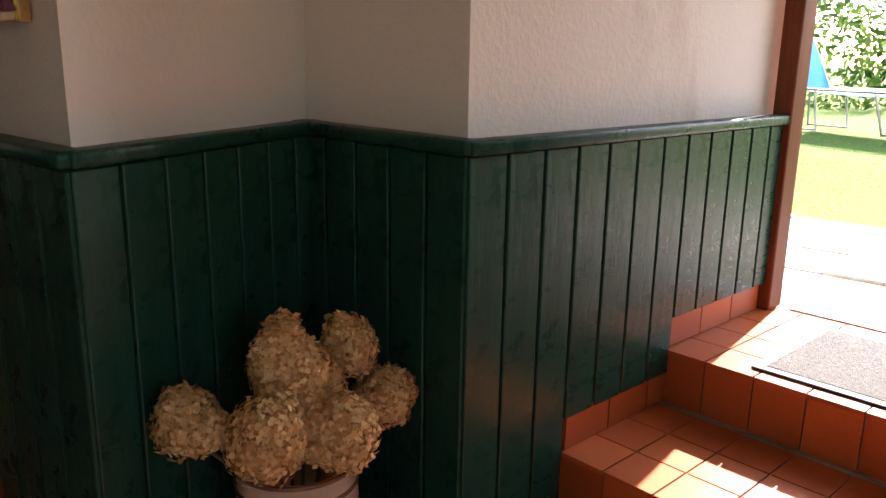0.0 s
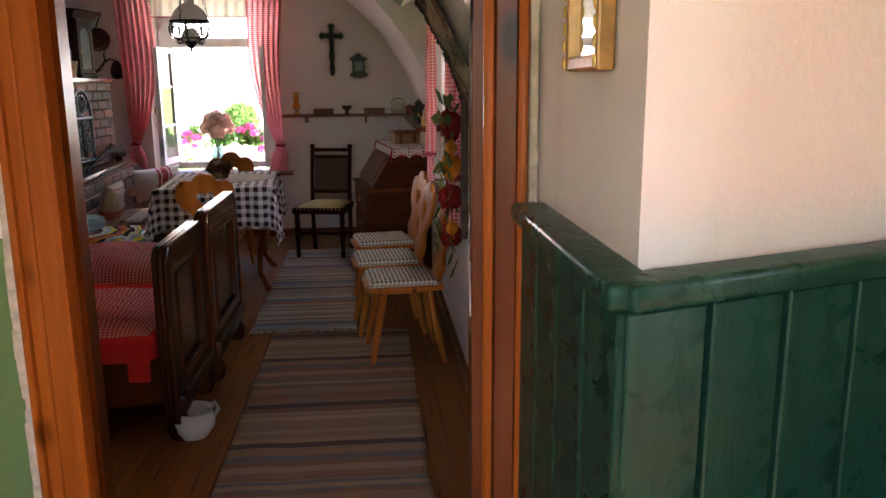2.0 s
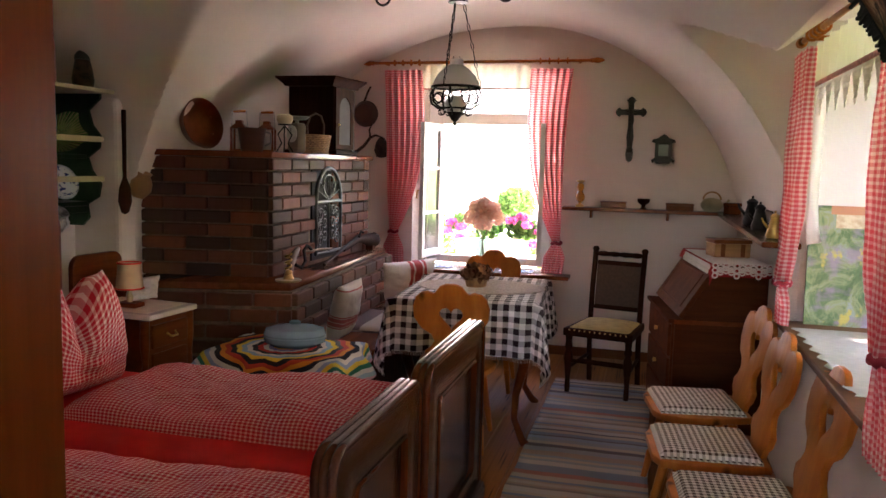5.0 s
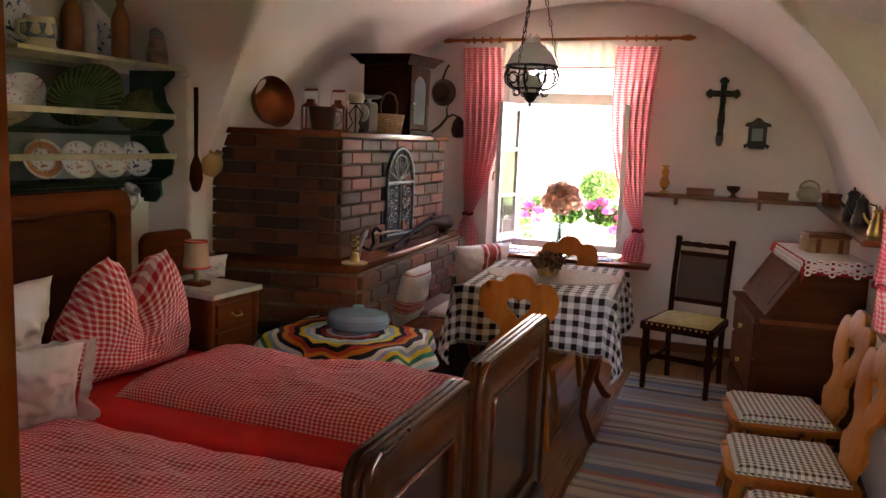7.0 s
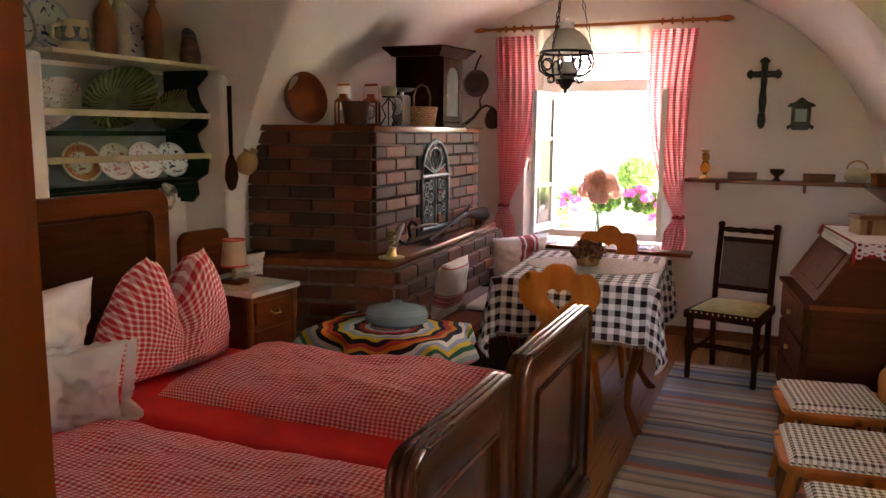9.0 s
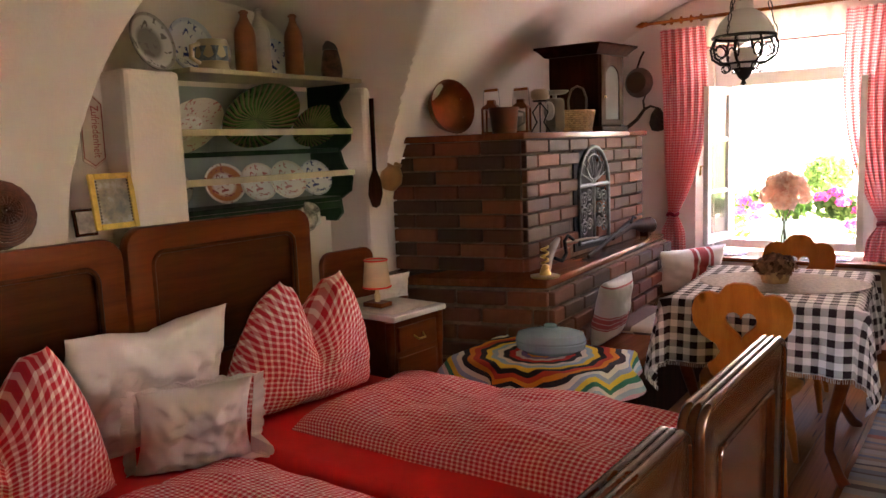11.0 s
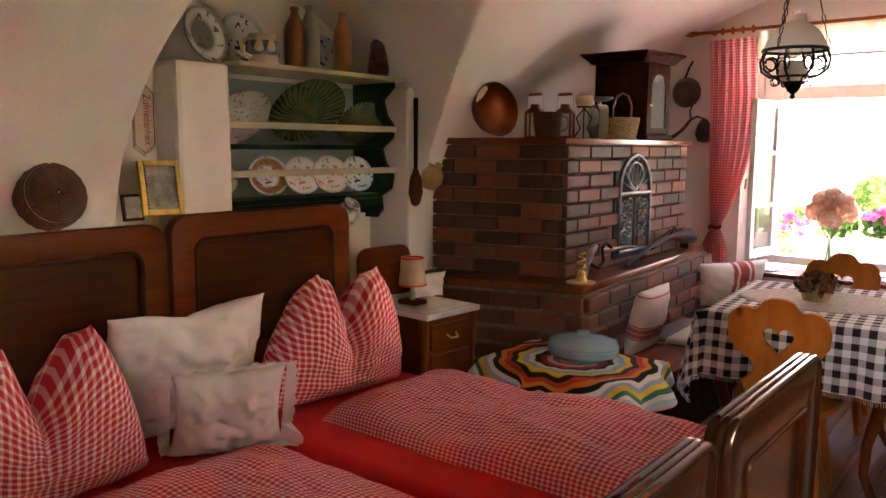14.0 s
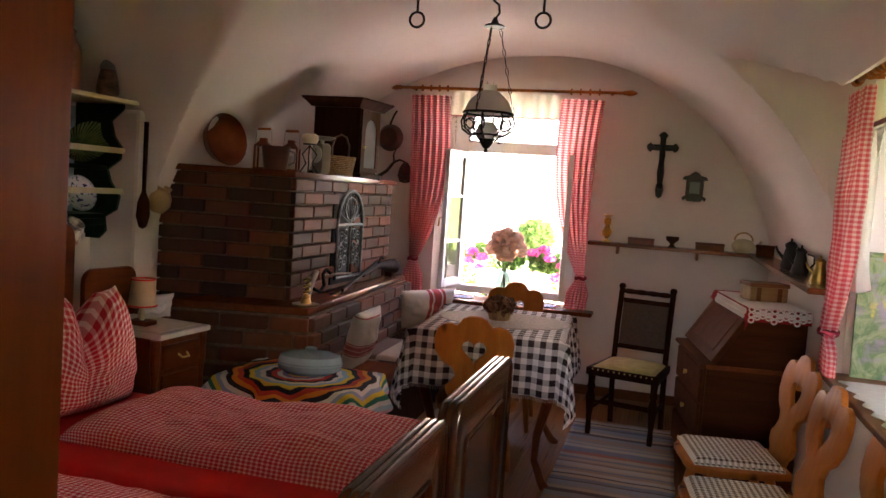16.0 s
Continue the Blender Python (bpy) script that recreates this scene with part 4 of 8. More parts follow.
tablecloth()
bm = BM()
def _doily(u, v):
    a = 2 * math.pi * u
    r = v * (1 + 0.02 * math.cos(a * 28) * (v > 0.9))
    return (r * 0.36 * math.cos(a), r * 0.27 * math.sin(a), 0.7625 + 0.0015 * math.sin(v * 60) + 0.0012 * noise.noise((a * 6, r * 9, 0)))
sheet(bm, 96, 30, _doily, None, True)
o = put("table_doily", bm, plain("grey_cream_lace", (0.46, 0.40, 0.35), 0.9, 0, 0.25, 60, 0.6), 80)
o.matrix_basis = TM @ at(0.03, 0.0, 0) @ rot(4, 'Z')
solid(o, 0.002, 1.0)
tagged(o, "oval crocheted doily on the tablecloth", "doily")


def petals(bm, c, rx, ry, rz, n, size, seed, squash=0.3):
    """Many small curled petals over a rounded head."""
    r = random.Random(seed)
    for _ in range(n):
        z = r.uniform(-0.75, 1)
        a = r.uniform(0, 2 * math.pi)
        q = math.sqrt(1 - z * z)
        d = Vector((q * math.cos(a), q * math.sin(a), z))
        k = r.uniform(0.84, 1.06)
        p = Vector(c) + Vector((d.x * rx, d.y * ry, d.z * rz)) * k
        e = d.orthogonal().normalized()
        e = Matrix.Rotation(r.uniform(0, 6.28), 3, d) @ e
        g = d.cross(e)
        s = size * r.uniform(0.7, 1.25)
        tilt = d * s * r.uniform(-0.2, 0.7)
        vs = [bm.verts.new(p - e * s * 0.5), bm.verts.new(p + g * s * 0.45 + tilt * 0.5), bm.verts.new(p + e * s * 0.6 + tilt), bm.verts.new(p - g * s * 0.45 + tilt * 0.3)]
        bm.faces.new((vs[0], vs[1], vs[2]))
        bm.faces.new((vs[0], vs[2], vs[3]))
    return bm


def head(bm, c, rx, ry, rz):
    bmesh.ops.create_icosphere(bm, subdivisions=2, radius=1, matrix=at(*c) @ Matrix.Diagonal((rx * 0.80, ry * 0.80, rz * 0.80, 1)))


def petal_mat(name, lo, hi):
    k = Nodes(name, 0.8, 0, 0.2)
    g = k.n("NewGeometry")
    col = k.ramp(g.outputs["Random Per Island"], (0.0, lo), (0.5, tuple((a + b) / 2 for a, b in zip(lo, hi))), (1.0, hi))
    k.color(col)
    tr = k.n("BsdfTranslucent")
    k.link(col, tr.inputs[0])
    ms = k.n("MixShader")
    ms.inputs[0].default_value = 0.45
    k.link(k.b.outputs[0], ms.inputs[1])
    k.link(tr.outputs[0], ms.inputs[2])
    k.link(ms.outputs[0], k.tree.nodes["Material Output"].inputs[0])
    return k.mat


M_HYD = petal_mat("dried_hydrangea", (0.50, 0.25, 0.075), (1.0, 0.76, 0.38))
M_HYDP = petal_mat("pale_pink_hydrangea", (0.90, 0.60, 0.46), (0.97, 0.82, 0.70))
M_POTP = petal_mat("dried_brown_flowers", (0.10, 0.04, 0.02), (0.34, 0.17, 0.09))
pm = TM @ at(0.0, -0.02, 0.766)
fp = thing("flower_basket", "small woven basket of dried brown flowers", "flower basket", pm)
part("basket", lathe(BM(), [(0, 0), (0.055, 0), (0.068, 0.05), (0.07, 0.055), (0.06, 0.055), (0, 0.03)], 20), M_WICKER, fp, "", 50)
bm = petals(BM(), (0, 0, 0.075), 0.085, 0.085, 0.05, 420, 0.022, 4)
head(bm, (0, 0, 0.07), 0.085, 0.085, 0.05)
part("posy", bm, M_POTP, fp)


# ---- pine farmhouse chairs ----
def lobes(w, h):
    """Outline of a carved chair back: narrow foot, waist, scrolled wings and a three-lobed top."""
    half = [(0.085, 0.0), (0.095, 0.03), (0.125, 0.05), (0.135, 0.085), (0.105, 0.105), (0.085, 0.135), (0.10, 0.165), (0.15, 0.19), (0.185, 0.235), (0.19, 0.285), (0.175, 0.325), (0.15, 0.345), (0.115, 0.352), (0.085, 0.345), (0.075, 0.352), (0.055, 0.375), (0.025, 0.386)]
    pts = [(x * w / 0.38, y * h / 0.386) for x, y in half]
    return pts + [(-x, y) for x, y in pts[::-1]]


def heart(cx, cy, s):
    pts = []
    for k in range(28):
        a = 2 * math.pi * k / 28
        pts.append((cx + s * 0.0625 * 16 * math.sin(a) ** 3 * 0.9, cy + s * 0.0625 * (13 * math.cos(a) - 5 * math.cos(2 * a) - 2 * math.cos(3 * a) - math.cos(4 * a))))
    return pts


def pine_chair(m, label, group="pine chairs"):
    """Stands at the origin, facing -y before m is applied."""
    c = thing("farm_chair", label, "chair", m, group)
    seat = [(-0.175, -0.19), (-0.12, -0.215), (0.12, -0.215), (0.175, -0.19), (0.21, -0.10), (0.20, 0.05), (0.165, 0.19), (-0.165, 0.19), (-0.20, 0.05), (-0.21, -0.10)]
    part("seat", plate(BM(), seat, [], 0.030, at(0, 0, 0.395), 0.007), M_PINEX, c, "", 40)
    bk = plate(BM(), lobes(0.38, 0.46), [heart(0, 0.29, 0.064)], 0.024, at(0, 0.165, 0.42) @ rot(-11, 'X') @ XZ @ at(0, 0, -0.024), 0.005)
    part("backrest", bk, M_PINEX, c, "carved back with a heart cut-out", 40)
    for sx in (-1, 1):
        for sy in (-1, 1):
            top, foot = Vector((sx * 0.115, sy * 0.115, 0.397)), Vector((sx * 0.165, sy * 0.19, 0.0))
            pts, rs = [], []
            for k, r in ((0, 0.018), (0.12, 0.021), (0.3, 0.020), (0.55, 0.018), (0.58, 0.021), (0.62, 0.016), (0.65, 0.021), (0.72, 0.018), (1.0, 0.013)):
                pts.append(top.lerp(foot, k))
                rs.append(r)
            part("leg", tube(BM(), pts, rs, 10), M_PINEX, c, "", 60)
    return c


ch = pine_chair(at(0.87, 4.53, 0) @ rot(-90 + 10, 'Z'), "pine farmhouse chair with carved heart back beside the desk")
copy_thing(ch, at(0.875, 3.98, 0) @ rot(-90 + 6, 'Z'))["label"] = "pine farmhouse chair with carved heart back below the window"
copy_thing(ch, at(0.945, 3.50, 0) @ rot(-90 + 5, 'Z'))["label"] = "pine farmhouse chair with carved heart back beside the curtain"
copy_thing(ch, at(-0.31, 4.885, 0) @ rot(180 + 5, 'Z'))["label"] = "pine farmhouse chair pushed in under the checked tablecloth"
copy_thing(ch, at(-0.37, 5.98, 0) @ rot(5, 'Z'))["label"] = "pine farmhouse chair behind the table, only its top seen"
for x, y, a in ((0.855, 4.53, 10), (0.86, 3.98, 6), (0.93, 3.495, 5)):
    pad("chair_cushion", 0.35, 0.34, 0.030, M_GINGK, at(x, y, 0.426) @ rot(a, 'Z'), "brown and white checked flat chair cushion", "cushion", "checked cushions")
# ---- window facing the garden ----
win = thing("window_1", "white casement window standing open over the sill", "window", None, "", "structure")
bm = BM()
for a, b in (((-1.16, 7.24, 0.64), (-1.04, 7.31, 2.17)), ((-0.24, 7.24, 0.64), (-0.14, 7.31, 2.17)), ((-1.04, 7.24, 0.64), (-0.24, 7.31, 0.70)), ((-1.04, 7.24, 1.77), (-0.24, 7.31, 1.86)), ((-1.04, 7.24, 2.11), (-0.24, 7.31, 2.17))):
    box(bm, a, b, 0.004)
part("window_frame", bm, M_WHITEPAINT, win)
p = part("transom_pane", box(BM(), (-1.04, 7.272, 1.86), (-0.24, 7.277, 2.11)), M_GLASS, win)
p.visible_shadow = False
bm = BM()
box(bm, (-1.22, 7.20, 0.60), (-1.16, 7.45, 2.17))
box(bm, (-0.14, 7.20, 0.60), (-0.10, 7.45, 2.17))
setting("wall_reveal", bm, M_WALL, "whitewashed window reveal", "wall")
bm = BM()
prism(bm, [(1.735, 4.525), (1.62, 4.525), (1.735, 4.42)], 0.81, 2.07)
prism(bm, [(1.735, 2.975), (1.735, 3.10), (1.60, 2.975)], 0.81, 2.07)
box(bm, (1.735, 2.97, 0.79), (1.838, 3.10, 2.07))
box(bm, (1.735, 4.42, 0.79), (1.838, 4.53, 2.07))
setting("wall_splay", bm, M_WALL, "whitewashed splayed jamb of the side window", "wall")


def casement(m, w, h, bars):
    bm = BM()
    for a, b in (((0, -0.018, 0), (0.045, 0.018, h)), ((w - 0.045, -0.018, 0), (w, 0.018, h)), ((0.045, -0.018, 0), (w - 0.045, 0.018, 0.06)), ((0.045, -0.018, h - 0.05), (w - 0.045, 0.018, h))):
        box(bm, a, b, 0.003)
    c = part("casement", bm, M_WHITEPAINT, win)
    c.matrix_basis = m
    for k in range(bars):
        z = h * (k + 1) / (bars + 1)
        part("glazing_bar", box(BM(), (0.045, -0.012, z - 0.012), (w - 0.045, 0.012, z + 0.012), 0.002), M_WHITEPAINT, c)
    p = part("pane", box(BM(), (0.045, -0.002, 0.06), (w - 0.045, 0.002, h - 0.05)), M_GLASS, c)
    p.visible_shadow = False
    part("latch", tube(BM(), [(w - 0.02, -0.02, h * 0.5), (w - 0.02, -0.045, h * 0.5), (w - 0.02, -0.05, h * 0.44)], 0.006, 6), M_BRASS, c)


casement(at(-1.055, 7.225, 0.705) @ rot(-98, 'Z'), 0.37, 1.06, 2)
casement(at(-0.225, 7.225, 0.705) @ rot(-82, 'Z'), 0.37, 1.06, 2)
part("window_sill", box(BM(), (-1.225, 6.83, 0.600), (0.06, 7.24, 0.628), 0.006), M_LEDGE, win, "brown wooden window board")

# shutter, flower box and garden outside the window
sh = thing("shutter", "grey-white louvred window shutter standing open", "shutter", at(-0.15, 7.47, 0.70) @ rot(112, 'Z'))
bm = BM()
for a, b in (((0, -0.015, 0), (0.05, 0.015, 1.15)), ((0.35, -0.015, 0), (0.40, 0.015, 1.15)), ((0.05, -0.015, 0), (0.35, 0.015, 0.06)), ((0.05, -0.015, 1.09), (0.35, 0.015, 1.15))):
    box(bm, a, b, 0.003)
M_SHUT = plain("grey_shutter_paint", (0.50, 0.51, 0.52), 0.5, 0, 0.1, 12)
part("frame", bm, M_SHUT, sh)
for k in range(22):
    part("slat", box(BM(), (0.05, -0.018, -0.004), (0.35, 0.018, 0.004), 0, at(0, 0, 0.09 + k * 0.046) @ rot(35, 'X')), M_SHUT, sh)

fbx = thing("flower_box", "white window box of pink geraniums", "flower box", at(-0.66, 7.56, 0.655))
bm = BM()
box(bm, (-0.31, -0.08, 0), (0.31, 0.08, 0.16), 0.012)
part("trough", bm, M_WHITEPAINT, fbx, "white plastic trough", 40)
M_LEAF = petal_mat("geranium_leaf", (0.05, 0.14, 0.03), (0.16, 0.32, 0.07))
M_PINK = petal_mat("pink_petals", (0.62, 0.05, 0.26), (0.85, 0.24, 0.50))
bm = BM()
r_ = random.Random(9)
for _ in range(16):
    petals(bm, (r_.uniform(-0.40, 0.40), r_.uniform(0.0, 0.10), r_.uniform(0.21, 0.32)), 0.08, 0.06, 0.07, 60, 0.042, r_.randint(0, 999))
part("leaves", bm, M_LEAF, fbx)
bm = BM()
for x, z in ((-0.40, 0.22), (-0.36, 0.30), (-0.27, 0.26), (0.16, 0.33), (0.24, 0.36), (0.30, 0.30), (0.38, 0.24), (-0.30, 0.16), (0.36, 0.14)):
    petals(bm, (x, r_.uniform(-0.08, 0.05), z), 0.05, 0.05, 0.035, 130, 0.020, r_.randint(0, 999))
part("blossoms", bm, M_PINK, fbx)
ld = thing("window_bracket", "iron bracket under the window box", "bracket", at(-0.66, 7.56, 0.60))
bm = BM()
for x in (-0.2, 0.2):
    box(bm, (x - 0.01, -0.115, 0.0), (x + 0.01, 0.09, 0.055))
part("bar", bm, M_IRON, ld)

# flower vase on the sill
vs = thing("glass_vase", "pale green glass bottle vase with dried hydrangeas", "vase", at(-0.635, 6.99, 0.6285))
bm = BM()
lathe(bm, [(0, 0.0), (0.058, 0.0), (0.066, 0.012), (0.066, 0.17), (0.055, 0.205), (0.040, 0.225), (0.042, 0.25), (0.036, 0.25), (0.035, 0.222), (0.050, 0.20), (0.060, 0.165), (0.060, 0.016), (0, 0.012)], 28)
part("bottle", bm, M_GLASSG, vs, "", 50)
bm = BM()
for a in range(5):
    tube(bm, [(0.03 * math.cos(a * 1.26), 0.03 * math.sin(a * 1.26), 0.02), (0, 0, 0.22), (-0.07 * math.cos(a * 1.26), -0.06 * math.sin(a * 1.26), 0.36)], 0.003, 5)
part("stems", bm, plain("dry_stem", (0.10, 0.09, 0.04), 0.8), vs)
for k, (x, y, z, r) in enumerate(((-0.080, 0, 0.41, 0.072), (0.085, 0.0, 0.41, 0.074), (0.005, -0.05, 0.37, 0.072), (-0.055, 0.03, 0.485, 0.066), (0.06, 0.02, 0.48, 0.066), (0.005, 0.0, 0.52, 0.05))):
    bm = petals(BM(), (x, y, z), r, r, r * 0.9, 460, 0.026, 40 + k)
    part("blossom", bm, M_HYDP, vs, "peach dried hydrangea head")
for x, w, s in ((-0.98, 0.20, 3), (-0.36, 0.26, 6)):
    bm = BM()
    sheet(bm, 26, 18, lambda u, v: (x + (u - 0.5) * w, 6.93 + v * 0.15, 0.6305 + 0.002 * noise.noise((u * 8, v * 8, s))), lambda u, v: (u * w, v * 0.15))
    k_ = Nodes("blue_print_cloth_%d" % s, 0.9)
    k_.color(k_.ramp(k_.noise(k_.coord("UV"), 60, 2), (0.46, (0.66, 0.66, 0.68)), (0.54, (0.07, 0.10, 0.22))))
    o = put("small_cloth", bm, k_.mat)
    solid(o, 0.002, 1.0)
    tagged(o, "small blue and white printed cloth on the sill", "cloth", "blue cloths")


# ---- curtains ----
def curtain(pts, z_top, z_tie, z_bot, axis, plane, label, seed, group):
    """pts: (lower, upper) edge at the top, and the middle at the tie and hem, along the wall."""
    (a0, a1), tie, hem = pts
    bm = BM()

    def f(u, v):
        z = z_top + (z_bot - z_top) * v
        if z > z_tie:
            k = (z_top - z) / (z_top - z_tie)
            s = k ** 3.2
            lo, hi = a0 + (tie - 0.028 - a0) * s, a1 + (tie + 0.028 - a1) * s
            bulge = 0.05 * math.sin(math.pi * k) * (1 if tie < (a0 + a1) / 2 else -1)
            lo, hi = lo + bulge * 0.3, hi + bulge * 0.8
            amp = 0.016 + 0.014 * k
        else:
            k = min(1, (z_tie - z) / max(1e-3, (z_tie - z_bot)))
            w = 0.028 + 0.055 * min(1, k * 2.2)
            m_ = tie + (hem - tie) * k
            lo, hi, amp = m_ - w, m_ + w, 0.018
        s = lo + (hi - lo) * u
        d = amp * math.sin(u * 2 * math.pi * 6.5 + seed + 0.6 * math.sin(v * 5)) + 0.008 * noise.noise((u * 5, v * 7, seed))
        return (s, plane + d, z) if axis == 'X' else (plane + d, s, z)

    width = abs(a1 - a0) * 1.9
    sheet(bm, 70, 80, f, lambda u, v: (u * width, v * (z_top - z_bot)))
    c = put("curtain", bm, M_GINGC, 80)
    tagged(c, label, "curtain", group)
    bm = BM()
    n = 20
    tube(bm, [((tie + 0.034 * math.cos(k * 2 * math.pi / n), plane + 0.036 * math.sin(k * 2 * math.pi / n), z_tie + 0.006 * math.sin(k)) if axis == 'X' else (plane + 0.030 * math.cos(k * 2 * math.pi / n), tie + 0.034 * math.sin(k * 2 * math.pi / n), z_tie + 0.006 * math.sin(k * 2))) for k in range(n)], 0.012, 8, None, True)
    part("tie_band", bm, plain("red_tie_%d" % int(seed * 10), (0.30, 0.02, 0.04), 0.9), c, "dark red gathered tie band", 60)
    return c


curtain(((-1.44, -1.13), -1.345, -1.335), 2.165, 0.905, 0.645, 'X', 6.895, "red gingham curtain tied back beside the stove", 0.4, "gingham curtains")
curtain(((-0.29, 0.03), -0.045, -0.075), 2.17, 0.875, 0.64, 'X', 6.895, "red gingham curtain tied back beside the shelf", 2.1, "gingham curtains")
curtain(((4.16, 4.50), 4.45, 4.41), 1.91, 0.995, 0.835, 'Y', 1.165, "narrow red gingham curtain tied back beside the painting", 1.2, "gingham curtains")
curtain(((2.86, 3.16), 2.97, 2.95), 1.88, 1.02, 0.80 - 0.03, 'Y', 1.165, "red gingham curtain tied back by the door", 3.3, "gingham curtains")


def rod(p, q, label):
    p, q = Vector(p), Vector(q)
    d = (q - p).normalized()
    t = thing("curtain_rod", label, "curtain rod", None, "curtain rods")
    part("pole", tube(BM(), [p, q], 0.011, 12), M_PINEX, t, "", 60)
    for e, s in ((p, -1), (q, 1)):
        part("finial", tube(BM(), [e + d * s * k for k in (0, 0.012, 0.02, 0.04, 0.06, 0.085, 0.10)], [0.012, 0.019, 0.014, 0.021, 0.020, 0.012, 0.004], 12), M_PINEX, t, "", 60)
    n = 4
    for k in range(n):
        for base in (0.10, 0.78):
            c = p.lerp(q, base + 0.12 * k / (n - 1))
            e1 = d.orthogonal().normalized()
            e2 = d.cross(e1)
            part("ring", tube(BM(), [c + (e1 * math.cos(a * 0.5236) + e2 * math.sin(a * 0.5236)) * 0.02 for a in range(12)], 0.006, 6, None, True), M_PINEX, t, "", 60)
    for s in (0.05, 0.95):
        c = p.lerp(q, s)
        w = Vector((0, 0.105, 0)) if abs(d.x) > 0.5 else Vector((0.075, 0, 0))
        part("bracket", tube(BM(), [c, c + w], 0.010, 8), M_PINEX, t, "", 60)


rod((-1.52, 6.885, 2.215), (0.15, 6.885, 2.225), "turned light wood curtain rod with rings above the window")
rod((1.165, 2.62, 1.93), (1.165, 4.36, 1.955), "turned light wood curtain rod above the side window")


def valance(a0, a1, z1, z0, axis, plane, label):
    bm = BM()
    def f(u, v):
        s = a0 + (a1 - a0) * u
        d = 0.010 * math.sin(u * 60 + 0.5 * v) + 0.006 * noise.noise((u * 9, v, 1))
        z = z1 + (z0 - z1) * v
        return (s, plane + d, z) if axis == 'X' else (plane + d, s, z)
    sheet(bm, 110, 8, f, lambda u, v: (u, v))
    k = Nodes("sheer_white_" + axis, 0.9)
    k.color((0.74, 0.69, 0.56))
    tr = k.n("BsdfTranslucent")
    tr.inputs[0].default_value = (0.80, 0.74, 0.60, 1)
    ms = k.n("MixShader")
    ms.inputs[0].default_value = 0.42
    k.link(k.b.outputs[0], ms.inputs[1])
    k.link(tr.outputs[0], ms.inputs[2])
    k.link(ms.outputs[0], k.tree.nodes["Material Output"].inputs[0])
    o = put("valance", bm, k.mat, 80)
    tagged(o, label, "valance", "white valances")
    bm = BM()
    n = max(3, int(abs(a1 - a0) / 0.115))
    for i in range(n):
        for row in range(6):
            wid = 0.115 * (1 - row / 6.5)
            zc = z0 - row * 0.019
            for j in range(max(1, 6 - row)):
                s = a0 + (a1 - a0) * (i + 0.5) / n + (j - (max(1, 6 - row) - 1) / 2) * 0.0185
                ring = []
                for q in range(8):
                    c, e = 0.0085 * math.cos(q * 0.785), 0.0095 * math.sin(q * 0.785)
                    ring.append((s + c, plane, zc + e - 0.009) if axis == 'X' else (plane, s + c, zc + e - 0.009))
                tube(bm, ring, 0.0030, 4, None, True)
    part("lace_edge", bm, M_LACE, o, "cream crocheted lace points")
    part("red_trim", box(BM(), *(((a0, plane - 0.012, z0 - 0.006), (a1, plane - 0.008, z0 + 0.006)) if axis == 'X' else ((plane - 0.014, a0, z0 - 0.008), (plane - 0.009, a1, z0 + 0.008)))), plain("pink_trim_" + axis, (0.50, 0.20, 0.17), 0.9, 0, 0.5, 60), o, "pink woven trim")


valance(-1.13, -0.29, 2.20, 2.02, 'X', 6.925, "sheer white valance with crocheted lace points")
valance(3.16, 4.30, 1.925, 1.77, 'Y', 1.195, "sheer white valance with crocheted lace over the side window")

# ---- side window, ledge and leaning painting ----
w2 = thing("window_2", "white side window in a deep plaster recess", "window", None, "", "structure")
bm = BM()
for a, b in (((1.74, 3.10, 0.80), (1.80, 3.17, 2.06)), ((1.74, 4.35, 0.80), (1.80, 4.42, 2.06)), ((1.74, 3.17, 0.80), (1.80, 4.35, 0.88)), ((1.74, 3.17, 1.98), (1.80, 4.35, 2.06)), ((1.74, 3.73, 0.88), (1.80, 3.80, 1.98))):
    box(bm, a, b, 0.004)
part("window_frame", bm, M_WHITEPAINT, w2)
for y0, y1 in ((3.17, 3.73), (3.80, 4.35)):
    p = part("pane", box(BM(), (1.765, y0, 0.88), (1.770, y1, 1.98)), M_GLASS, w2)
    p.visible_shadow = False
part("window_sill", box(BM(), (1.165, 2.95, 0.800), (1.74, 4.515, 0.828), 0.006), M_OAK, w2, "brown wooden window ledge")
bm = BM()
sheet(bm, 40, 30, lambda u, v: (1.20 + 0.42 * v + 0.012 * math.sin(u * 50) * (v < 0.06), 3.35 + 0.98 * u, 0.8305 + 0.001 * noise.noise((u * 9, v * 9, 0))))
o = put("ledge_cloth", bm, plain("ledge_linen", (0.52, 0.52, 0.51), 0.9, 0, 0.08, 30, 0.3, 0.1))
solid(o, 0.002, 1.0)
tagged(o, "white cloth with scalloped edge on the ledge", "cloth")

pt = thing("garden_painting", "unframed canvas of a flower garden and cottage, leaning in the recess", "painting", at(1.255, 4.445, 0.829) @ rot(-4, 'X'))
k = Nodes("painted_garden", 0.55)
co = k.coord("Object", (1, 1, 1))
s = k.xyz(co)
base = k.ramp(k.noise(co, 9, 6, 0.7, 1.2), (0.30, (0.03, 0.07, 0.025)), (0.45, (0.09, 0.15, 0.05)), (0.55, (0.22, 0.25, 0.11)), (0.66, (0.24, 0.28, 0.26)))
vio = k.noise(k.coord("Object", (1, 1, 1.4)), 6.3, 3, 0.6)
col = k.mix(k.ramp(vio, (0.52, (0, 0, 0)), (0.62, (0.8, 0.8, 0.8))), base, (0.26, 0.18, 0.25))
yel = k.noise(k.coord("Object", (1.3, 1, 1.1)), 8.1, 4, 0.6)
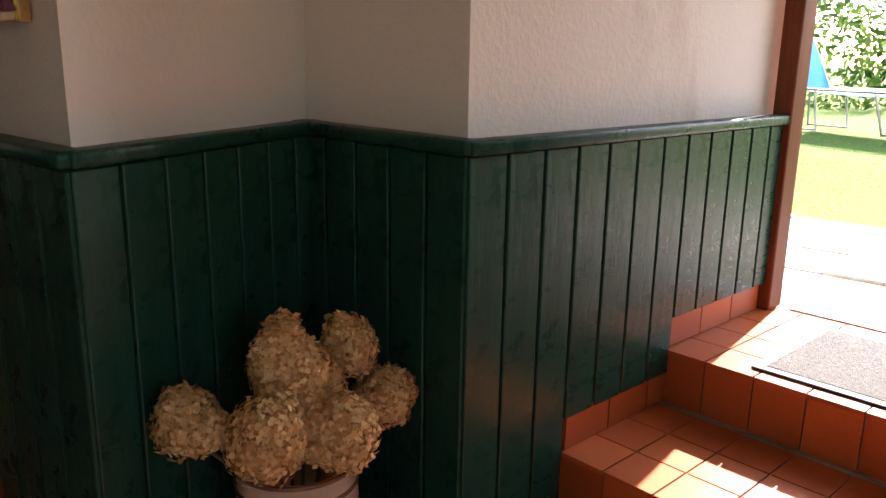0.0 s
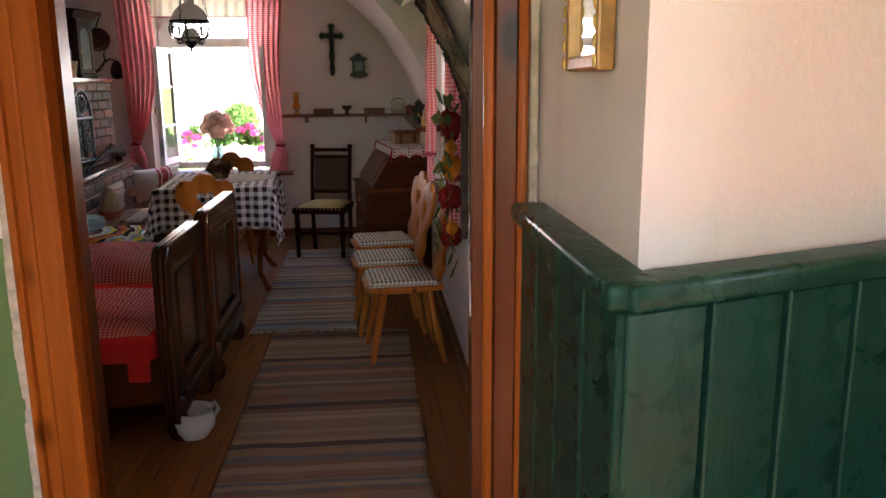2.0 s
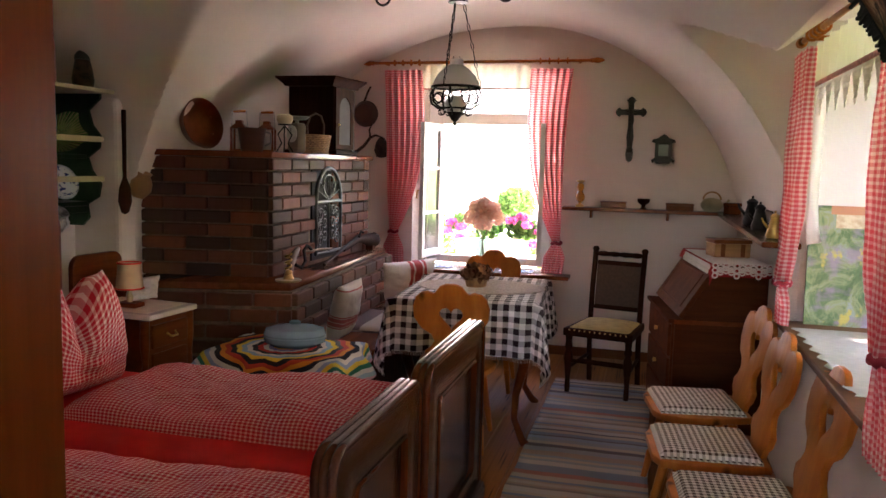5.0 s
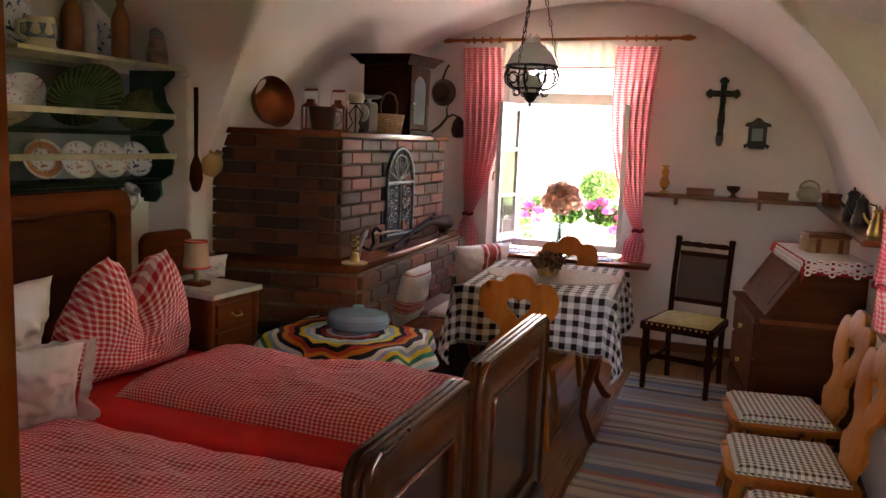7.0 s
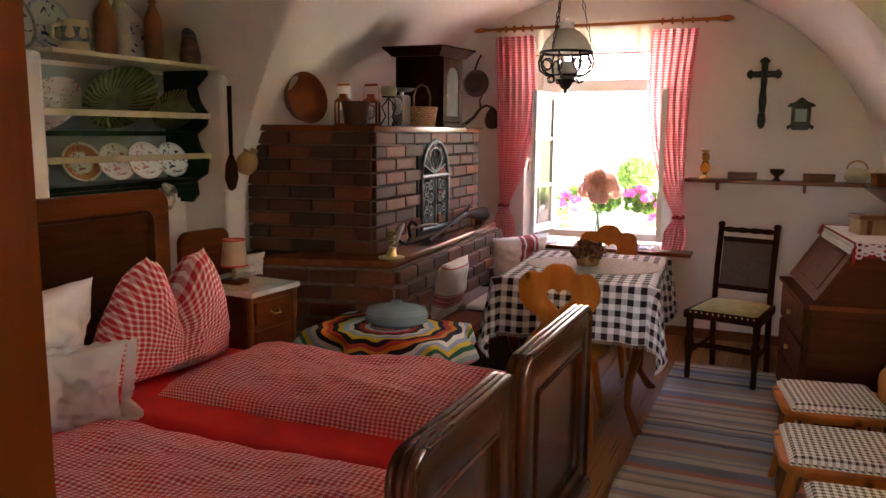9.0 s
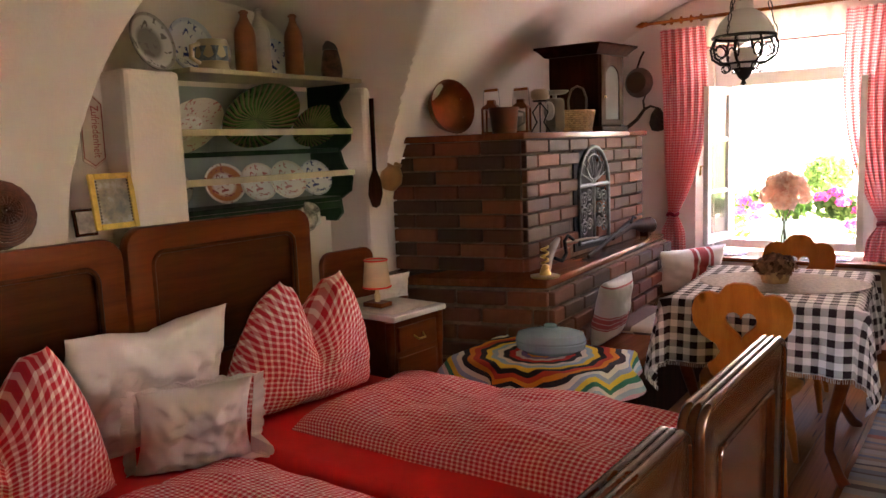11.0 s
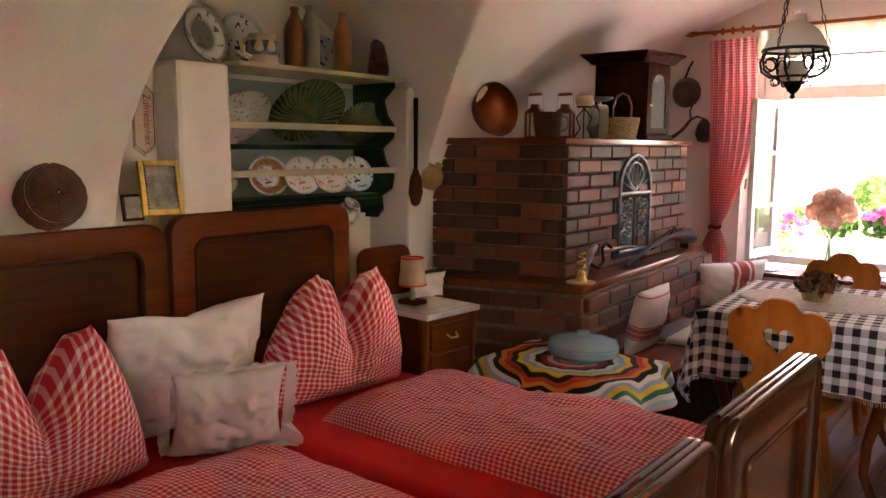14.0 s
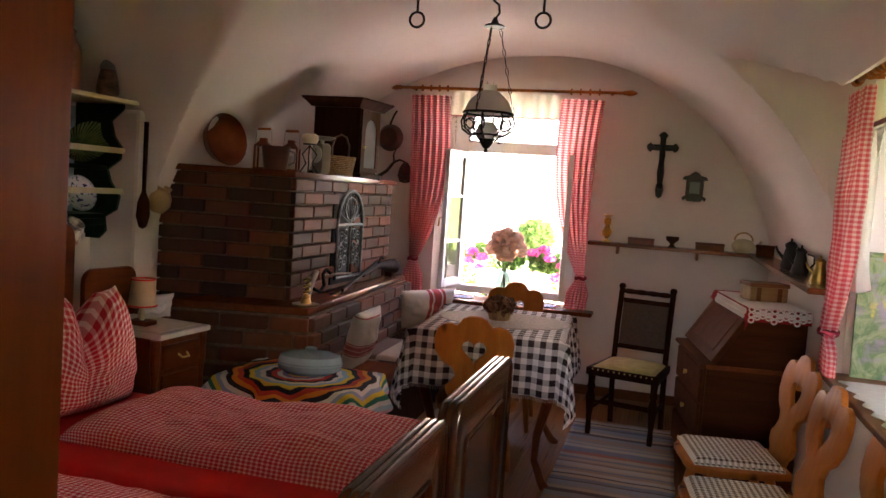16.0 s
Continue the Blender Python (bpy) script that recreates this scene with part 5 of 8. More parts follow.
col = k.mix(k.ramp(yel, (0.60, (0, 0, 0)), (0.66, (0.9, 0.9, 0.9))), col, (0.50, 0.38, 0.06))
house = k.math('MULTIPLY', k.math('GREATER_THAN', s[2], 0.40), k.math('GREATER_THAN', s[0], 0.10))
col = k.mix(house, col, k.ramp(k.noise(co, 30, 3), (0.35, (0.45, 0.28, 0.16)), (0.6, (0.62, 0.50, 0.34))))
roof = k.math('MULTIPLY', k.math('GREATER_THAN', s[2], 0.455), k.math('GREATER_THAN', s[0], 0.08))
col = k.mix(roof, col, (0.50, 0.20, 0.10))
k.color(col)
k.bump(k.noise(co, 60, 4), 0.5, 0.004)
part("canvas", box(BM(), (0, -0.004, 0), (0.46, 0.012, 0.49), 0.002), k.mat, pt)
part("stretcher", box(BM(), (0.005, 0.013, 0.004), (0.455, 0.030, 0.486), 0.002), M_OAK, pt)
# ---- writing desk and dark chair ----
def writing_desk():
    m = at(0.715, 5.54, 0) @ rot(8.5, 'Z') @ at(-0.69, -6.23, 0)
    d = thing("writing_desk", "dark brown slant-front writing desk against the wall", "desk", m)
    y0, y1 = 5.86, 6.60
    side = [(0.70, 0.08), (1.155, 0.08), (1.155, 0.945), (0.895, 0.945), (0.735, 0.675), (0.70, 0.66)]
    M_D = wood("desk_walnut", (0.060, 0.016, 0.006), (0.12, 0.034, 0.012), 0.45, "X", 0.8, 0, 0.0, 0.01)
    for y in (y0, y1 - 0.025):
        part("side_panel", plate(BM(), side, [], 0.025, at(0, y + 0.025, 0) @ XZ, 0.004), M_D, d)
    part("top", box(BM(), (0.875, y0 - 0.015, 0.946), (1.165, y1 + 0.015, 0.966), 0.005), M_D, d)
    f = part("front", box(BM(), (0.69, y0 + 0.026, 0.08), (0.712, y1 - 0.026, 0.655), 0.003), M_D, d)
    for z0, z1 in ((0.10, 0.27), (0.285, 0.455), (0.47, 0.64)):
        dr = part("drawer", box(BM(), (0.676, y0 + 0.04, z0), (0.692, y1 - 0.04, z1), 0.006), M_D, f)
        part("knob", lathe(BM(), [(0, 0), (0.010, 0.002), (0.014, 0.018), (0, 0.022)], 12, at(0.676, (y0 + y1) / 2, (z0 + z1) / 2) @ rot(-90, 'Y')), M_BRASS, dr)
    lid_m = at(0.725, (y0 + y1) / 2, 0.685) @ rot(-58, 'Y')
    lid = part("slant_lid", box(BM(), (0, -(y1 - y0) / 2 - 0.004, -0.011), (0.300, (y1 - y0) / 2 + 0.004, 0.014), 0.004, lid_m), M_D, d)
    ring = [(0.05, -0.29), (0.250, -0.29), (0.250, 0.29), (0.05, 0.29)]
    part("moulding", tube(BM(), [(x, y, 0.014) for x, y in ring], 0.006, 6, lid_m, True), M_D, lid)
    part("lid_panel", box(BM(), (0.055, -0.285, 0.0145), (0.245, 0.285, 0.018), 0.001, lid_m), M_D, lid, "dark inset panel")
    part("ledge", box(BM(), (0.665, y0 - 0.012, 0.655), (0.745, y1 + 0.012, 0.676), 0.005), M_D, d)
    part("side_moulding", box(BM(), (0.69, y0 - 0.014, 0.650), (1.155, y0 - 0.001, 0.676), 0.004), M_LEDGE, d)
    part("back_panel", box(BM(), (1.14, y0 + 0.026, 0.08), (1.152, y1 - 0.026, 0.94)), M_D, d)
    for x in (0.73, 1.12):
        for y in (y0 + 0.03, y1 - 0.03):
            part("foot", lathe(BM(), [(0.02, 0), (0.032, 0.03), (0.026, 0.06), (0.035, 0.082)], 14, at(x, y, 0)), M_D, d)
    # cover on the top
    bm = BM()
    def f2(u, v):
        x, y = 0.835 + 0.33 * u, y0 - 0.06 + (y1 - y0 + 0.12) * v
        z = 0.969
        if y < y0 - 0.015:
            z -= (y0 - 0.015 - y) * 1.35
            y = y0 - 0.017
        if x < 0.872:
            z -= (0.872 - x) * 1.3
            x = 0.872 - (0.872 - x) * 0.5
        return (x, y, z + 0.001 * noise.noise((u * 9, v * 9, 0)))
    sheet(bm, 24, 30, f2)
    o = put("desk_runner", bm, plain("dark_red_runner", (0.30, 0.020, 0.022), 0.9, 0, 0.15, 20, 0.2, 0.1))
    o.matrix_basis = m
    solid(o, 0.003, 1.0)
    tagged(o, "red cloth hanging over the edge of the desk top", "runner")
    bm = BM()
    sheet(bm, 24, 30, lambda u, v: (0.868 + 0.295 * u, y0 - 0.016 + (y1 - y0) * v, 0.9735 + 0.0008 * noise.noise((u * 20, v * 20, 0))))
    for k in range(11):
        xx = 0.878 + 0.027 * k
        for j in range(3):
            tube(bm, [(xx + 0.013 * math.cos(q * 0.785), y0 - 0.0235, 0.968 - 0.020 * j * (0.7 if k % 4 else 1.3) - (0.008 if k % 2 else 0) + 0.012 * math.sin(q * 0.785)) for q in range(8)], 0.0042, 4, None, True)
    for k in range(18):
        yy = y0 + 0.036 * k
        for j in range(2):
            tube(bm, [(0.862 - 0.010 - 0.008 * j, yy + 0.013 * math.cos(q * 0.785), 0.957 - 0.022 * j + 0.012 * math.sin(q * 0.785)) for q in range(8)], 0.004, 4, None, True)
    o = put("lace_cover", bm, M_WHITE)
    o.matrix_basis = m
    tagged(o, "white crocheted lace cover on the desk", "lace cover")
    b = thing("wooden_box", "small pale wooden box with a lid on the desk", "box", m @ at(1.03, 6.22, 0.9765) @ rot(8, 'Z'))
    M_PALE = wood("pale_box_wood", (0.26, 0.13, 0.06), (0.44, 0.26, 0.13), 0.5, "X")
    part("body", box(BM(), (-0.10, -0.07, 0), (0.10, 0.07, 0.075), 0.006), M_PALE, b)
    part("lid", box(BM(), (-0.106, -0.076, 0.076), (0.106, 0.076, 0.098), 0.006), M_OAK, b, "darker wooden lid")
    for x in (-0.055, 0.055):
        part("slat", box(BM(), (x - 0.012, -0.0735, 0.004), (x + 0.012, -0.0705, 0.074), 0.001), M_OAK, b)


writing_desk()


def dark_chair():
    c = thing("dark_chair", "dark turned wooden chair with a yellow padded seat", "chair", at(0.395, 6.10, 0) @ rot(-12, 'Z'))
    for sx in (-1, 1):
        part("front_leg", lathe(BM(), [(0.014, 0), (0.018, 0.05), (0.015, 0.10), (0.024, 0.20), (0.030, 0.235), (0.024, 0.27), (0.017, 0.29), (0.026, 0.31), (0.02, 0.34), (0.024, 0.40)], 14, at(sx * 0.19, -0.20, 0)), M_DARK, c, "", 60)
        part("back_leg", tube(BM(), [(sx * 0.165, 0.215, 0), (sx * 0.165, 0.185, 0.22), (sx * 0.165, 0.18, 0.43), (sx * 0.165, 0.20, 0.65), (sx * 0.165, 0.245, 0.89)], 0.018, 8), M_DARK, c, "", 40)
        part("stretcher", tube(BM(), [(sx * 0.19, -0.20, 0.17), (sx * 0.165, 0.19, 0.19)], 0.011, 8), M_DARK, c, "", 60)
        part("post_cap", lathe(BM(), [(0.018, 0), (0.024, 0.012), (0.016, 0.028), (0, 0.032)], 12, at(sx * 0.165, 0.245, 0.89)), M_DARK, c, "", 60)
    part("front_stretcher", tube(BM(), [(-0.19, -0.20, 0.22), (0.19, -0.20, 0.22)], 0.011, 8), M_DARK, c, "", 60)
    part("cross_stretcher", tube(BM(), [(-0.175, 0.0, 0.18), (0.175, 0.0, 0.18)], 0.011, 8), M_DARK, c, "", 60)
    seat = [(-0.22, -0.235), (0.22, -0.235), (0.195, 0.20), (-0.195, 0.20)]
    part("seat_frame", plate(BM(), seat, [], 0.05, at(0, 0, 0.385), 0.006), M_DARK, c, "", 40)
    bm = BM()
    sheet(bm, 20, 20, lambda u, v: ((u - 0.5) * (0.38 - 0.03 * v), -0.21 + 0.39 * v, 0.435 + 0.028 * soft(u, 3) * soft(v, 3)))
    p = part("seat_pad", bm, plain("yellow_green_seat_cloth", (0.42, 0.33, 0.12), 0.7, 0, 0.2, 25, 0.2), c, "yellow-green upholstered seat")
    for k in range(12):
        part("nail", lathe(BM(), [(0.006, 0), (0.004, 0.004), (0, 0.005)], 8, at(-0.18 + k * 0.0327, -0.236, 0.425) @ rot(90, 'X')), M_BRASS, p)
    part("top_rail", tube(BM(), [(-0.15 + 0.3 * k / 14, 0.243, 0.872) for k in range(15)], [0.012 + 0.006 * abs(math.sin(k * 0.9)) for k in range(15)], 8), M_DARK, c, "", 60)
    lean = at(0, 0.205, 0.50) @ rot(-9, 'X')
    part("back_panel", box(BM(), (-0.15, -0.008, 0.02), (0.15, 0.008, 0.31), 0.003, lean), plain("brown_back_cane", (0.10, 0.055, 0.035), 0.7, 0, 0.2, 60, 0.3), c)
    for z0, z1 in ((0.0, 0.03), (0.30, 0.33)):
        part("back_rail", box(BM(), (-0.15, -0.012, z0), (0.15, 0.012, z1), 0.004, lean), M_DARK, c)


dark_chair()

# ---- corner shelf and its things ----
shf = thing("corner_shelf", "narrow dark wooden corner shelf on two walls", "shelf", None)
part("board", box(BM(), (-0.01, 6.83, 1.130), (1.238, 6.998, 1.155), 0.005), M_LEDGE, shf)
part("side_board", box(BM(), (1.085, 4.50, 1.130), (1.238, 6.828, 1.155), 0.005), M_LEDGE, shf)
for x in (0.2, 0.75):
    part("bracket", box(BM(), (x - 0.01, 6.90, 1.075), (x + 0.01, 6.998, 1.129), 0.004), M_LEDGE, shf)
SZ = 1.156
a = thing("amber_lamp", "small amber glass candle lamp on the shelf", "lamp", at(0.115, 6.91, SZ))
part("foot", lathe(BM(), [(0, 0), (0.035, 0), (0.030, 0.012), (0.012, 0.02), (0.012, 0.03)], 18), M_BRASS, a, "", 50)
part("glass", lathe(BM(), [(0.012, 0.03), (0.030, 0.05), (0.036, 0.075), (0.026, 0.10), (0.016, 0.115), (0.026, 0.14), (0.024, 0.165), (0.014, 0.175)], 20), M_AMBER, a, "", 50)
part("rim", lathe(BM(), [(0.014, 0.175), (0.032, 0.19), (0.033, 0.196), (0.014, 0.18)], 18), M_BRASS, a, "", 50)


def wood_box(x, y, w, d, h, label, turn=0, mat=None):
    o = thing("wooden_box", label, "box", at(x, y, SZ) @ rot(turn, 'Z'), "little boxes on the shelf")
    part("body", box(BM(), (-w / 2, -d / 2, 0), (w / 2, d / 2, h * 0.7), 0.004), mat or M_LEDGE, o)
    part("lid", box(BM(), (-w / 2 - 0.003, -d / 2 - 0.003, h * 0.71), (w / 2 + 0.003, d / 2 + 0.003, h), 0.004), mat or M_LEDGE, o)


wood_box(0.36, 6.92, 0.18, 0.09, 0.048, "flat dark wooden box on the shelf")
wood_box(0.83, 6.92, 0.19, 0.09, 0.050, "flat brown wooden box on the shelf", 0, M_OAK)
wood_box(1.17, 6.70, 0.09, 0.08, 0.075, "small square wooden box in the corner", 20)
o = put("footed_bowl", lathe(BM(), [(0, 0), (0.028, 0), (0.014, 0.015), (0.014, 0.025), (0.042, 0.05), (0.046, 0.075), (0.041, 0.075), (0.034, 0.05), (0, 0.035)], 22), M_DARK, 50)
o.matrix_basis = at(0.575, 6.91, SZ)
tagged(o, "small dark footed wooden bowl", "bowl")
tp = thing("teapot", "round cream teapot with a wicker handle", "teapot", at(1.05, 6.915, SZ))
part("body", lathe(BM(), [(0, 0), (0.045, 0), (0.075, 0.03), (0.078, 0.055), (0.055, 0.088), (0.03, 0.095), (0, 0.10)], 24), M_CREAMP, tp, "", 50)
part("spout", tube(BM(), [(0.06, 0, 0.04), (0.10, 0, 0.06), (0.115, 0, 0.09)], [0.014, 0.011, 0.008], 8), M_CREAMP, tp, "", 60)
part("handle", tube(BM(), [(0.06 * math.cos(radians(q)), 0, 0.085 + 0.055 * math.sin(radians(q))) for q in range(0, 181, 20)], 0.006, 8), M_WICKER, tp, "wicker handle", 60)


def little_jug(x, y, h, mat, label, z=SZ):
    t = thing("metal_jug", label, "jug", at(x, y, z), "pewter jugs on the shelf")
    part("body", lathe(BM(), [(0, 0), (0.26 * h, 0), (0.30 * h, 0.10 * h), (0.22 * h, 0.45 * h), (0.16 * h, 0.70 * h), (0.20 * h, 0.80 * h), (0, 0.82 * h)], 18), mat, t, "", 50)
    part("lid", lathe(BM(), [(0.20 * h, 0.80 * h), (0.10 * h, 0.90 * h), (0.03 * h, 0.92 * h), (0.04 * h, 1.0 * h), (0, 1.02 * h)], 18), mat, t, "", 50)
    part("handle", tube(BM(), [(0.20 * h, 0, 0.72 * h), (0.42 * h, 0, 0.66 * h), (0.44 * h, 0, 0.40 * h), (0.26 * h, 0, 0.18 * h)], 0.03 * h, 8), mat, t, "", 60)
    part("spout", tube(BM(), [(-0.20 * h, 0, 0.35 * h), (-0.40 * h, 0, 0.58 * h), (-0.46 * h, 0, 0.74 * h)], [0.06 * h, 0.04 * h, 0.03 * h], 8), mat, t, "", 60)


little_jug(1.16, 5.55, 0.16, M_IRON, "tall dark pewter coffee pot on the shelf")
little_jug(1.16, 5.22, 0.14, M_IRON, "dark pewter jug on the shelf")
little_jug(1.16, 4.72, 0.12, M_BRASS, "small brass kettle on the shelf end")

# ---- cross, wall clock plaque ----
bm = BM()
cx, cz = 0.452, 1.86
half = [(0.020, -0.35), (0.028, -0.30), (0.018, -0.26), (0.026, -0.18), (0.018, -0.10), (0.020, -0.022), (0.07, -0.020), (0.085, -0.034), (0.105, -0.018), (0.112, 0.0), (0.105, 0.018), (0.085, 0.034), (0.07, 0.020), (0.020, 0.022), (0.020, 0.07), (0.034, 0.085), (0.018, 0.105)]
cr = [(x, y) for x, y in half] + [(0.0, 0.115)] + [(-x, y) for x, y in half[::-1]] + [(0.0, -0.365)]
crs = thing("wall_crucifix", "dark carved wooden cross hanging on the wall", "cross", at(cx, 6.999, cz))
part("cross_board", plate(BM(), cr, [], 0.022, XZ, 0.004), M_IRON, crs)
bm = BM()
tube(bm, [(0, -0.030, 0.02), (0.004, -0.034, -0.06), (-0.004, -0.034, -0.14), (0, -0.030, -0.19)], [0.014, 0.020, 0.015, 0.008], 8)
tube(bm, [(-0.08, -0.03, 0.015), (0, -0.032, 0.0), (0.08, -0.03, 0.015)], 0.007, 8)
lathe(bm, [(0, 0), (0.022, 0.01), (0.026, 0.03), (0.012, 0.045), (0, 0.05)], 12, at(0, -0.03, -0.30))
part("figure", bm, M_IRON, crs, "plain dark cast figure", 60)
pq = thing("wall_plaque", "small dark carved house-shaped wall plaque", "plaque", at(0.695, 6.998, 1.59))
out = [(-0.045, -0.10), (0.045, -0.10), (0.06, -0.085), (0.075, -0.10), (0.085, -0.075), (0.06, -0.06), (0.06, 0.05), (0.088, 0.055), (0.075, 0.075), (0.04, 0.085), (0.025, 0.10), (0.0, 0.115)]
out = out + [(-x, y) for x, y in out[::-1][1:]][:-1]
part("board", plate(BM(), out, [], 0.018, XZ, 0.003), M_IRON, pq)
part("picture", box(BM(), (-0.035, -0.023, -0.045), (0.035, -0.0185, 0.04), 0.002), plain("dull_green_picture", (0.06, 0.08, 0.07), 0.3), pq)

# ---- hanging oil lamp and hooks ----
lamp = thing("hanging_lamp", "black iron hanging oil lamp with white opal shade", "hanging lamp", at(-0.385, 5.0, 0))
part("shade", lathe(BM(), [(0.030, 1.985), (0.034, 1.985), (0.036, 1.955), (0.062, 1.94), (0.098, 1.905), (0.122, 1.852), (0.126, 1.842), (0.121, 1.842), (0.094, 1.90), (0.058, 1.934), (0.032, 1.95)], 40), M_OPAL, lamp, "milky white glass shade", 50)
part("shade_ring", tube(BM(), [(0.124 * math.cos(k * 0.1963), 0.124 * math.sin(k * 0.1963), 1.842) for k in range(32)], 0.007, 8, None, True), M_IRON, lamp, "", 60)
part("chimney", lathe(BM(), [(0.022, 1.80), (0.028, 1.83), (0.020, 1.90), (0.018, 2.0), (0.016, 2.0), (0.018, 1.90), (0.026, 1.83), (0.020, 1.80)], 20), M_GLASS, lamp, "", 50)
part("font", lathe(BM(), [(0, 1.70), (0.03, 1.702), (0.055, 1.73), (0.058, 1.755), (0.045, 1.785), (0.022, 1.80), (0, 1.80)], 28), M_OPAL, lamp, "white porcelain oil font", 50)
part("drop", lathe(BM(), [(0, 1.642), (0.012, 1.650), (0.007, 1.665), (0.02, 1.675), (0.035, 1.70), (0.045, 1.715), (0, 1.72)], 18), M_IRON, lamp, "", 50)
for k in range(8):
    a = k * math.pi / 4
    bm = BM()
    def P(r, z):
        return (r * math.cos(a), r * math.sin(a), z)
    tube(bm, [P(0.122, 1.84), P(0.138, 1.80), P(0.130, 1.76), P(0.095, 1.735), P(0.058, 1.735)], 0.0055, 6)
    tube(bm, [P(0.100 + 0.026 * math.cos(q * 0.6), 1.785 + 0.026 * math.sin(q * 0.6)) for q in range(11)], 0.004, 5)
    tube(bm, [P(0.075 + 0.016 * math.cos(q * 0.6), 1.715 + 0.016 * math.sin(q * 0.6)) for q in range(11)], 0.0035, 5)
    part("scroll_arm", bm, M_IRON, lamp, "", 60)
part("lower_ring", tube(BM(), [(0.060 * math.cos(k * 0.2618), 0.060 * math.sin(k * 0.2618), 1.735) for k in range(24)], 0.005, 6, None, True), M_IRON, lamp, "", 60)
part("canopy", lathe(BM(), [(0, 2.265), (0.052, 2.27), (0.05, 2.278), (0.02, 2.29), (0.008, 2.32), (0, 2.32)], 24), M_IRON, lamp, "", 50)
for k in range(3):
    a = k * 2 * math.pi / 3 + 0.25
    bm = BM()
    p, q = Vector((0.03 * math.cos(a), 0.03 * math.sin(a), 2.265)), Vector((0.126 * math.cos(a), 0.126 * math.sin(a), 1.845))
    for j in range(9):
        c0, c1 = p.lerp(q, j / 9), p.lerp(q, (j + 1) / 9)
        sd = Vector((math.sin(a), -math.cos(a), 0)) * (0.006 if j % 2 else 0.0) + Vector((math.cos(a), math.sin(a), 0.2)) * (0.0 if j % 2 else 0.006)
        tube(bm, [c0, c0.lerp(c1, 0.3) + sd, c0.lerp(c1, 0.7) + sd, c1, c0.lerp(c1, 0.7) - sd, c0.lerp(c1, 0.3) - sd], 0.0026, 5, None, True)
    part("chain", bm, M_IRON, lamp, "", 60)
zt = vault_z(-0.385, 5.0)
part("hook", tube(BM(), [(0, 0, 2.31), (0.02, 0, 2.34), (0.015, 0, 2.38), (-0.012, 0, 2.40), (-0.015, 0, 2.43), (0, 0, 2.46), (0, 0, zt + 0.02)], 0.006, 8), M_IRON, lamp, "", 60)
for x, y in ((-0.85, 5.16), (-0.20, 5.33)):
    zt = vault_z(x, y)
    h = thing("ceiling_ring", "old iron ring hanging from the vault", "iron ring", at(x, y, zt), "iron rings in the vault")
    part("shank", tube(BM(), [(0, 0, 0.02), (0, 0, -0.07)], 0.007, 8), M_IRON, h, "", 60)
    part("ring", tube(BM(), [(0.040 * math.cos(k * 0.314), 0, -0.108 + 0.040 * math.sin(k * 0.314)) for k in range(20)], 0.007, 8, None, True), M_IRON, h, "", 60)
# ---- door between hall and room ----
DN = Vector((DU.y, -DU.x))
if DN.y > 0:
    DN = -DN                                         # towards the hall
DANG = math.degrees(math.atan2(-DU.y, -DU.x))
dm = at(DB.x, DB.y, 0) @ rot(DANG, 'Z')              # x along the hall face from the far post, -y towards the hall
DW = (DA - DB).length
door = thing("door_1", "orange pine door frame with an open brown door", "door", None, "", "structure")
bm = BM()
box(bm, (0.048, -0.035, 0), (0.158, 0.0, 2.12), 0.006, dm)
box(bm, (0.146, -0.035, 2.0), (DW - 0.096, 0.0, 2.12), 0.006, dm)
part("door_frame", bm, M_PINE, door, "orange varnished knotty pine frame")
part("door_frame", box(BM(), (DW - 0.078, -0.032, 0), (DW - 0.036, 0.0, 2.12), 0.004, dm), M_PINE_SHADE, door, "knotty pine post in a darker shaded tone")
for x0, x1, y in ((0.042, 0.062, -0.046), (0.088, 0.096, -0.039), (0.140, 0.160, -0.042), (DW - 0.036, DW - 0.018, -0.044), (DW - 0.098, DW - 0.078, -0.044)):
    part("moulding", box(BM(), (x0, y, 0), (x1, 0.0 if x0 < 0.08 or x0 > DW - 0.2 else -0.0345, 2.10), 0.005, dm), M_PINE, door, "rounded orange pine moulding", 40)
bm = BM()
rr_ = random.Random(12)
for x0, x1 in ((-0.004, 0.043), (DW - 0.018, DW - 0.001)):
    for k in range(70):
        a, b = x0 + 0.008 * noise.noise((k * 0.23, x0, 2)), x1 + (0.006 * noise.noise((k * 0.3, x0, 7)) if x1 > 0.5 else 0.0)
        box(bm, (a, -0.013 - 0.005 * noise.noise((k * 0.4, 1, x0)) - rr_.uniform(0, 0.0015), 2.14 * k / 70 - 0.003), (b, 0.004, 2.14 * (k + 1) / 70 + 0.003), 0.003, dm, 1)
part("outer_strip", bm, plain("bare_plaster_strip", (0.55, 0.45, 0.33), 0.9, 0, 0.25, 30, 0.4), door, "rough pale plaster strip along the frame")
bm = BM()
prism(bm, [(0.168, 1.190), (0.005, 1.705), (-0.05, 1.705), (0.02, 1.215)], 0, 2.05)
part("door_lining", bm, M_LINING, door, "glossy dark brown panelled reveal")
bm = BM()
prism(bm, [(0.985, 0.945), (1.10, 0.915), (1.13, 1.18), (1.02, 1.19)], 0, 2.05)
part("door_lining", bm, M_PINE_SHADE, door, "knotty pine reveal board in a darker shaded tone")
bm = BM()
prism(bm, [(0.150, 1.172), (0.985, 0.945), (1.12, 1.705), (0.005, 1.705)], 2.02, 2.055)
part("door_head", bm, M_LINING, door)

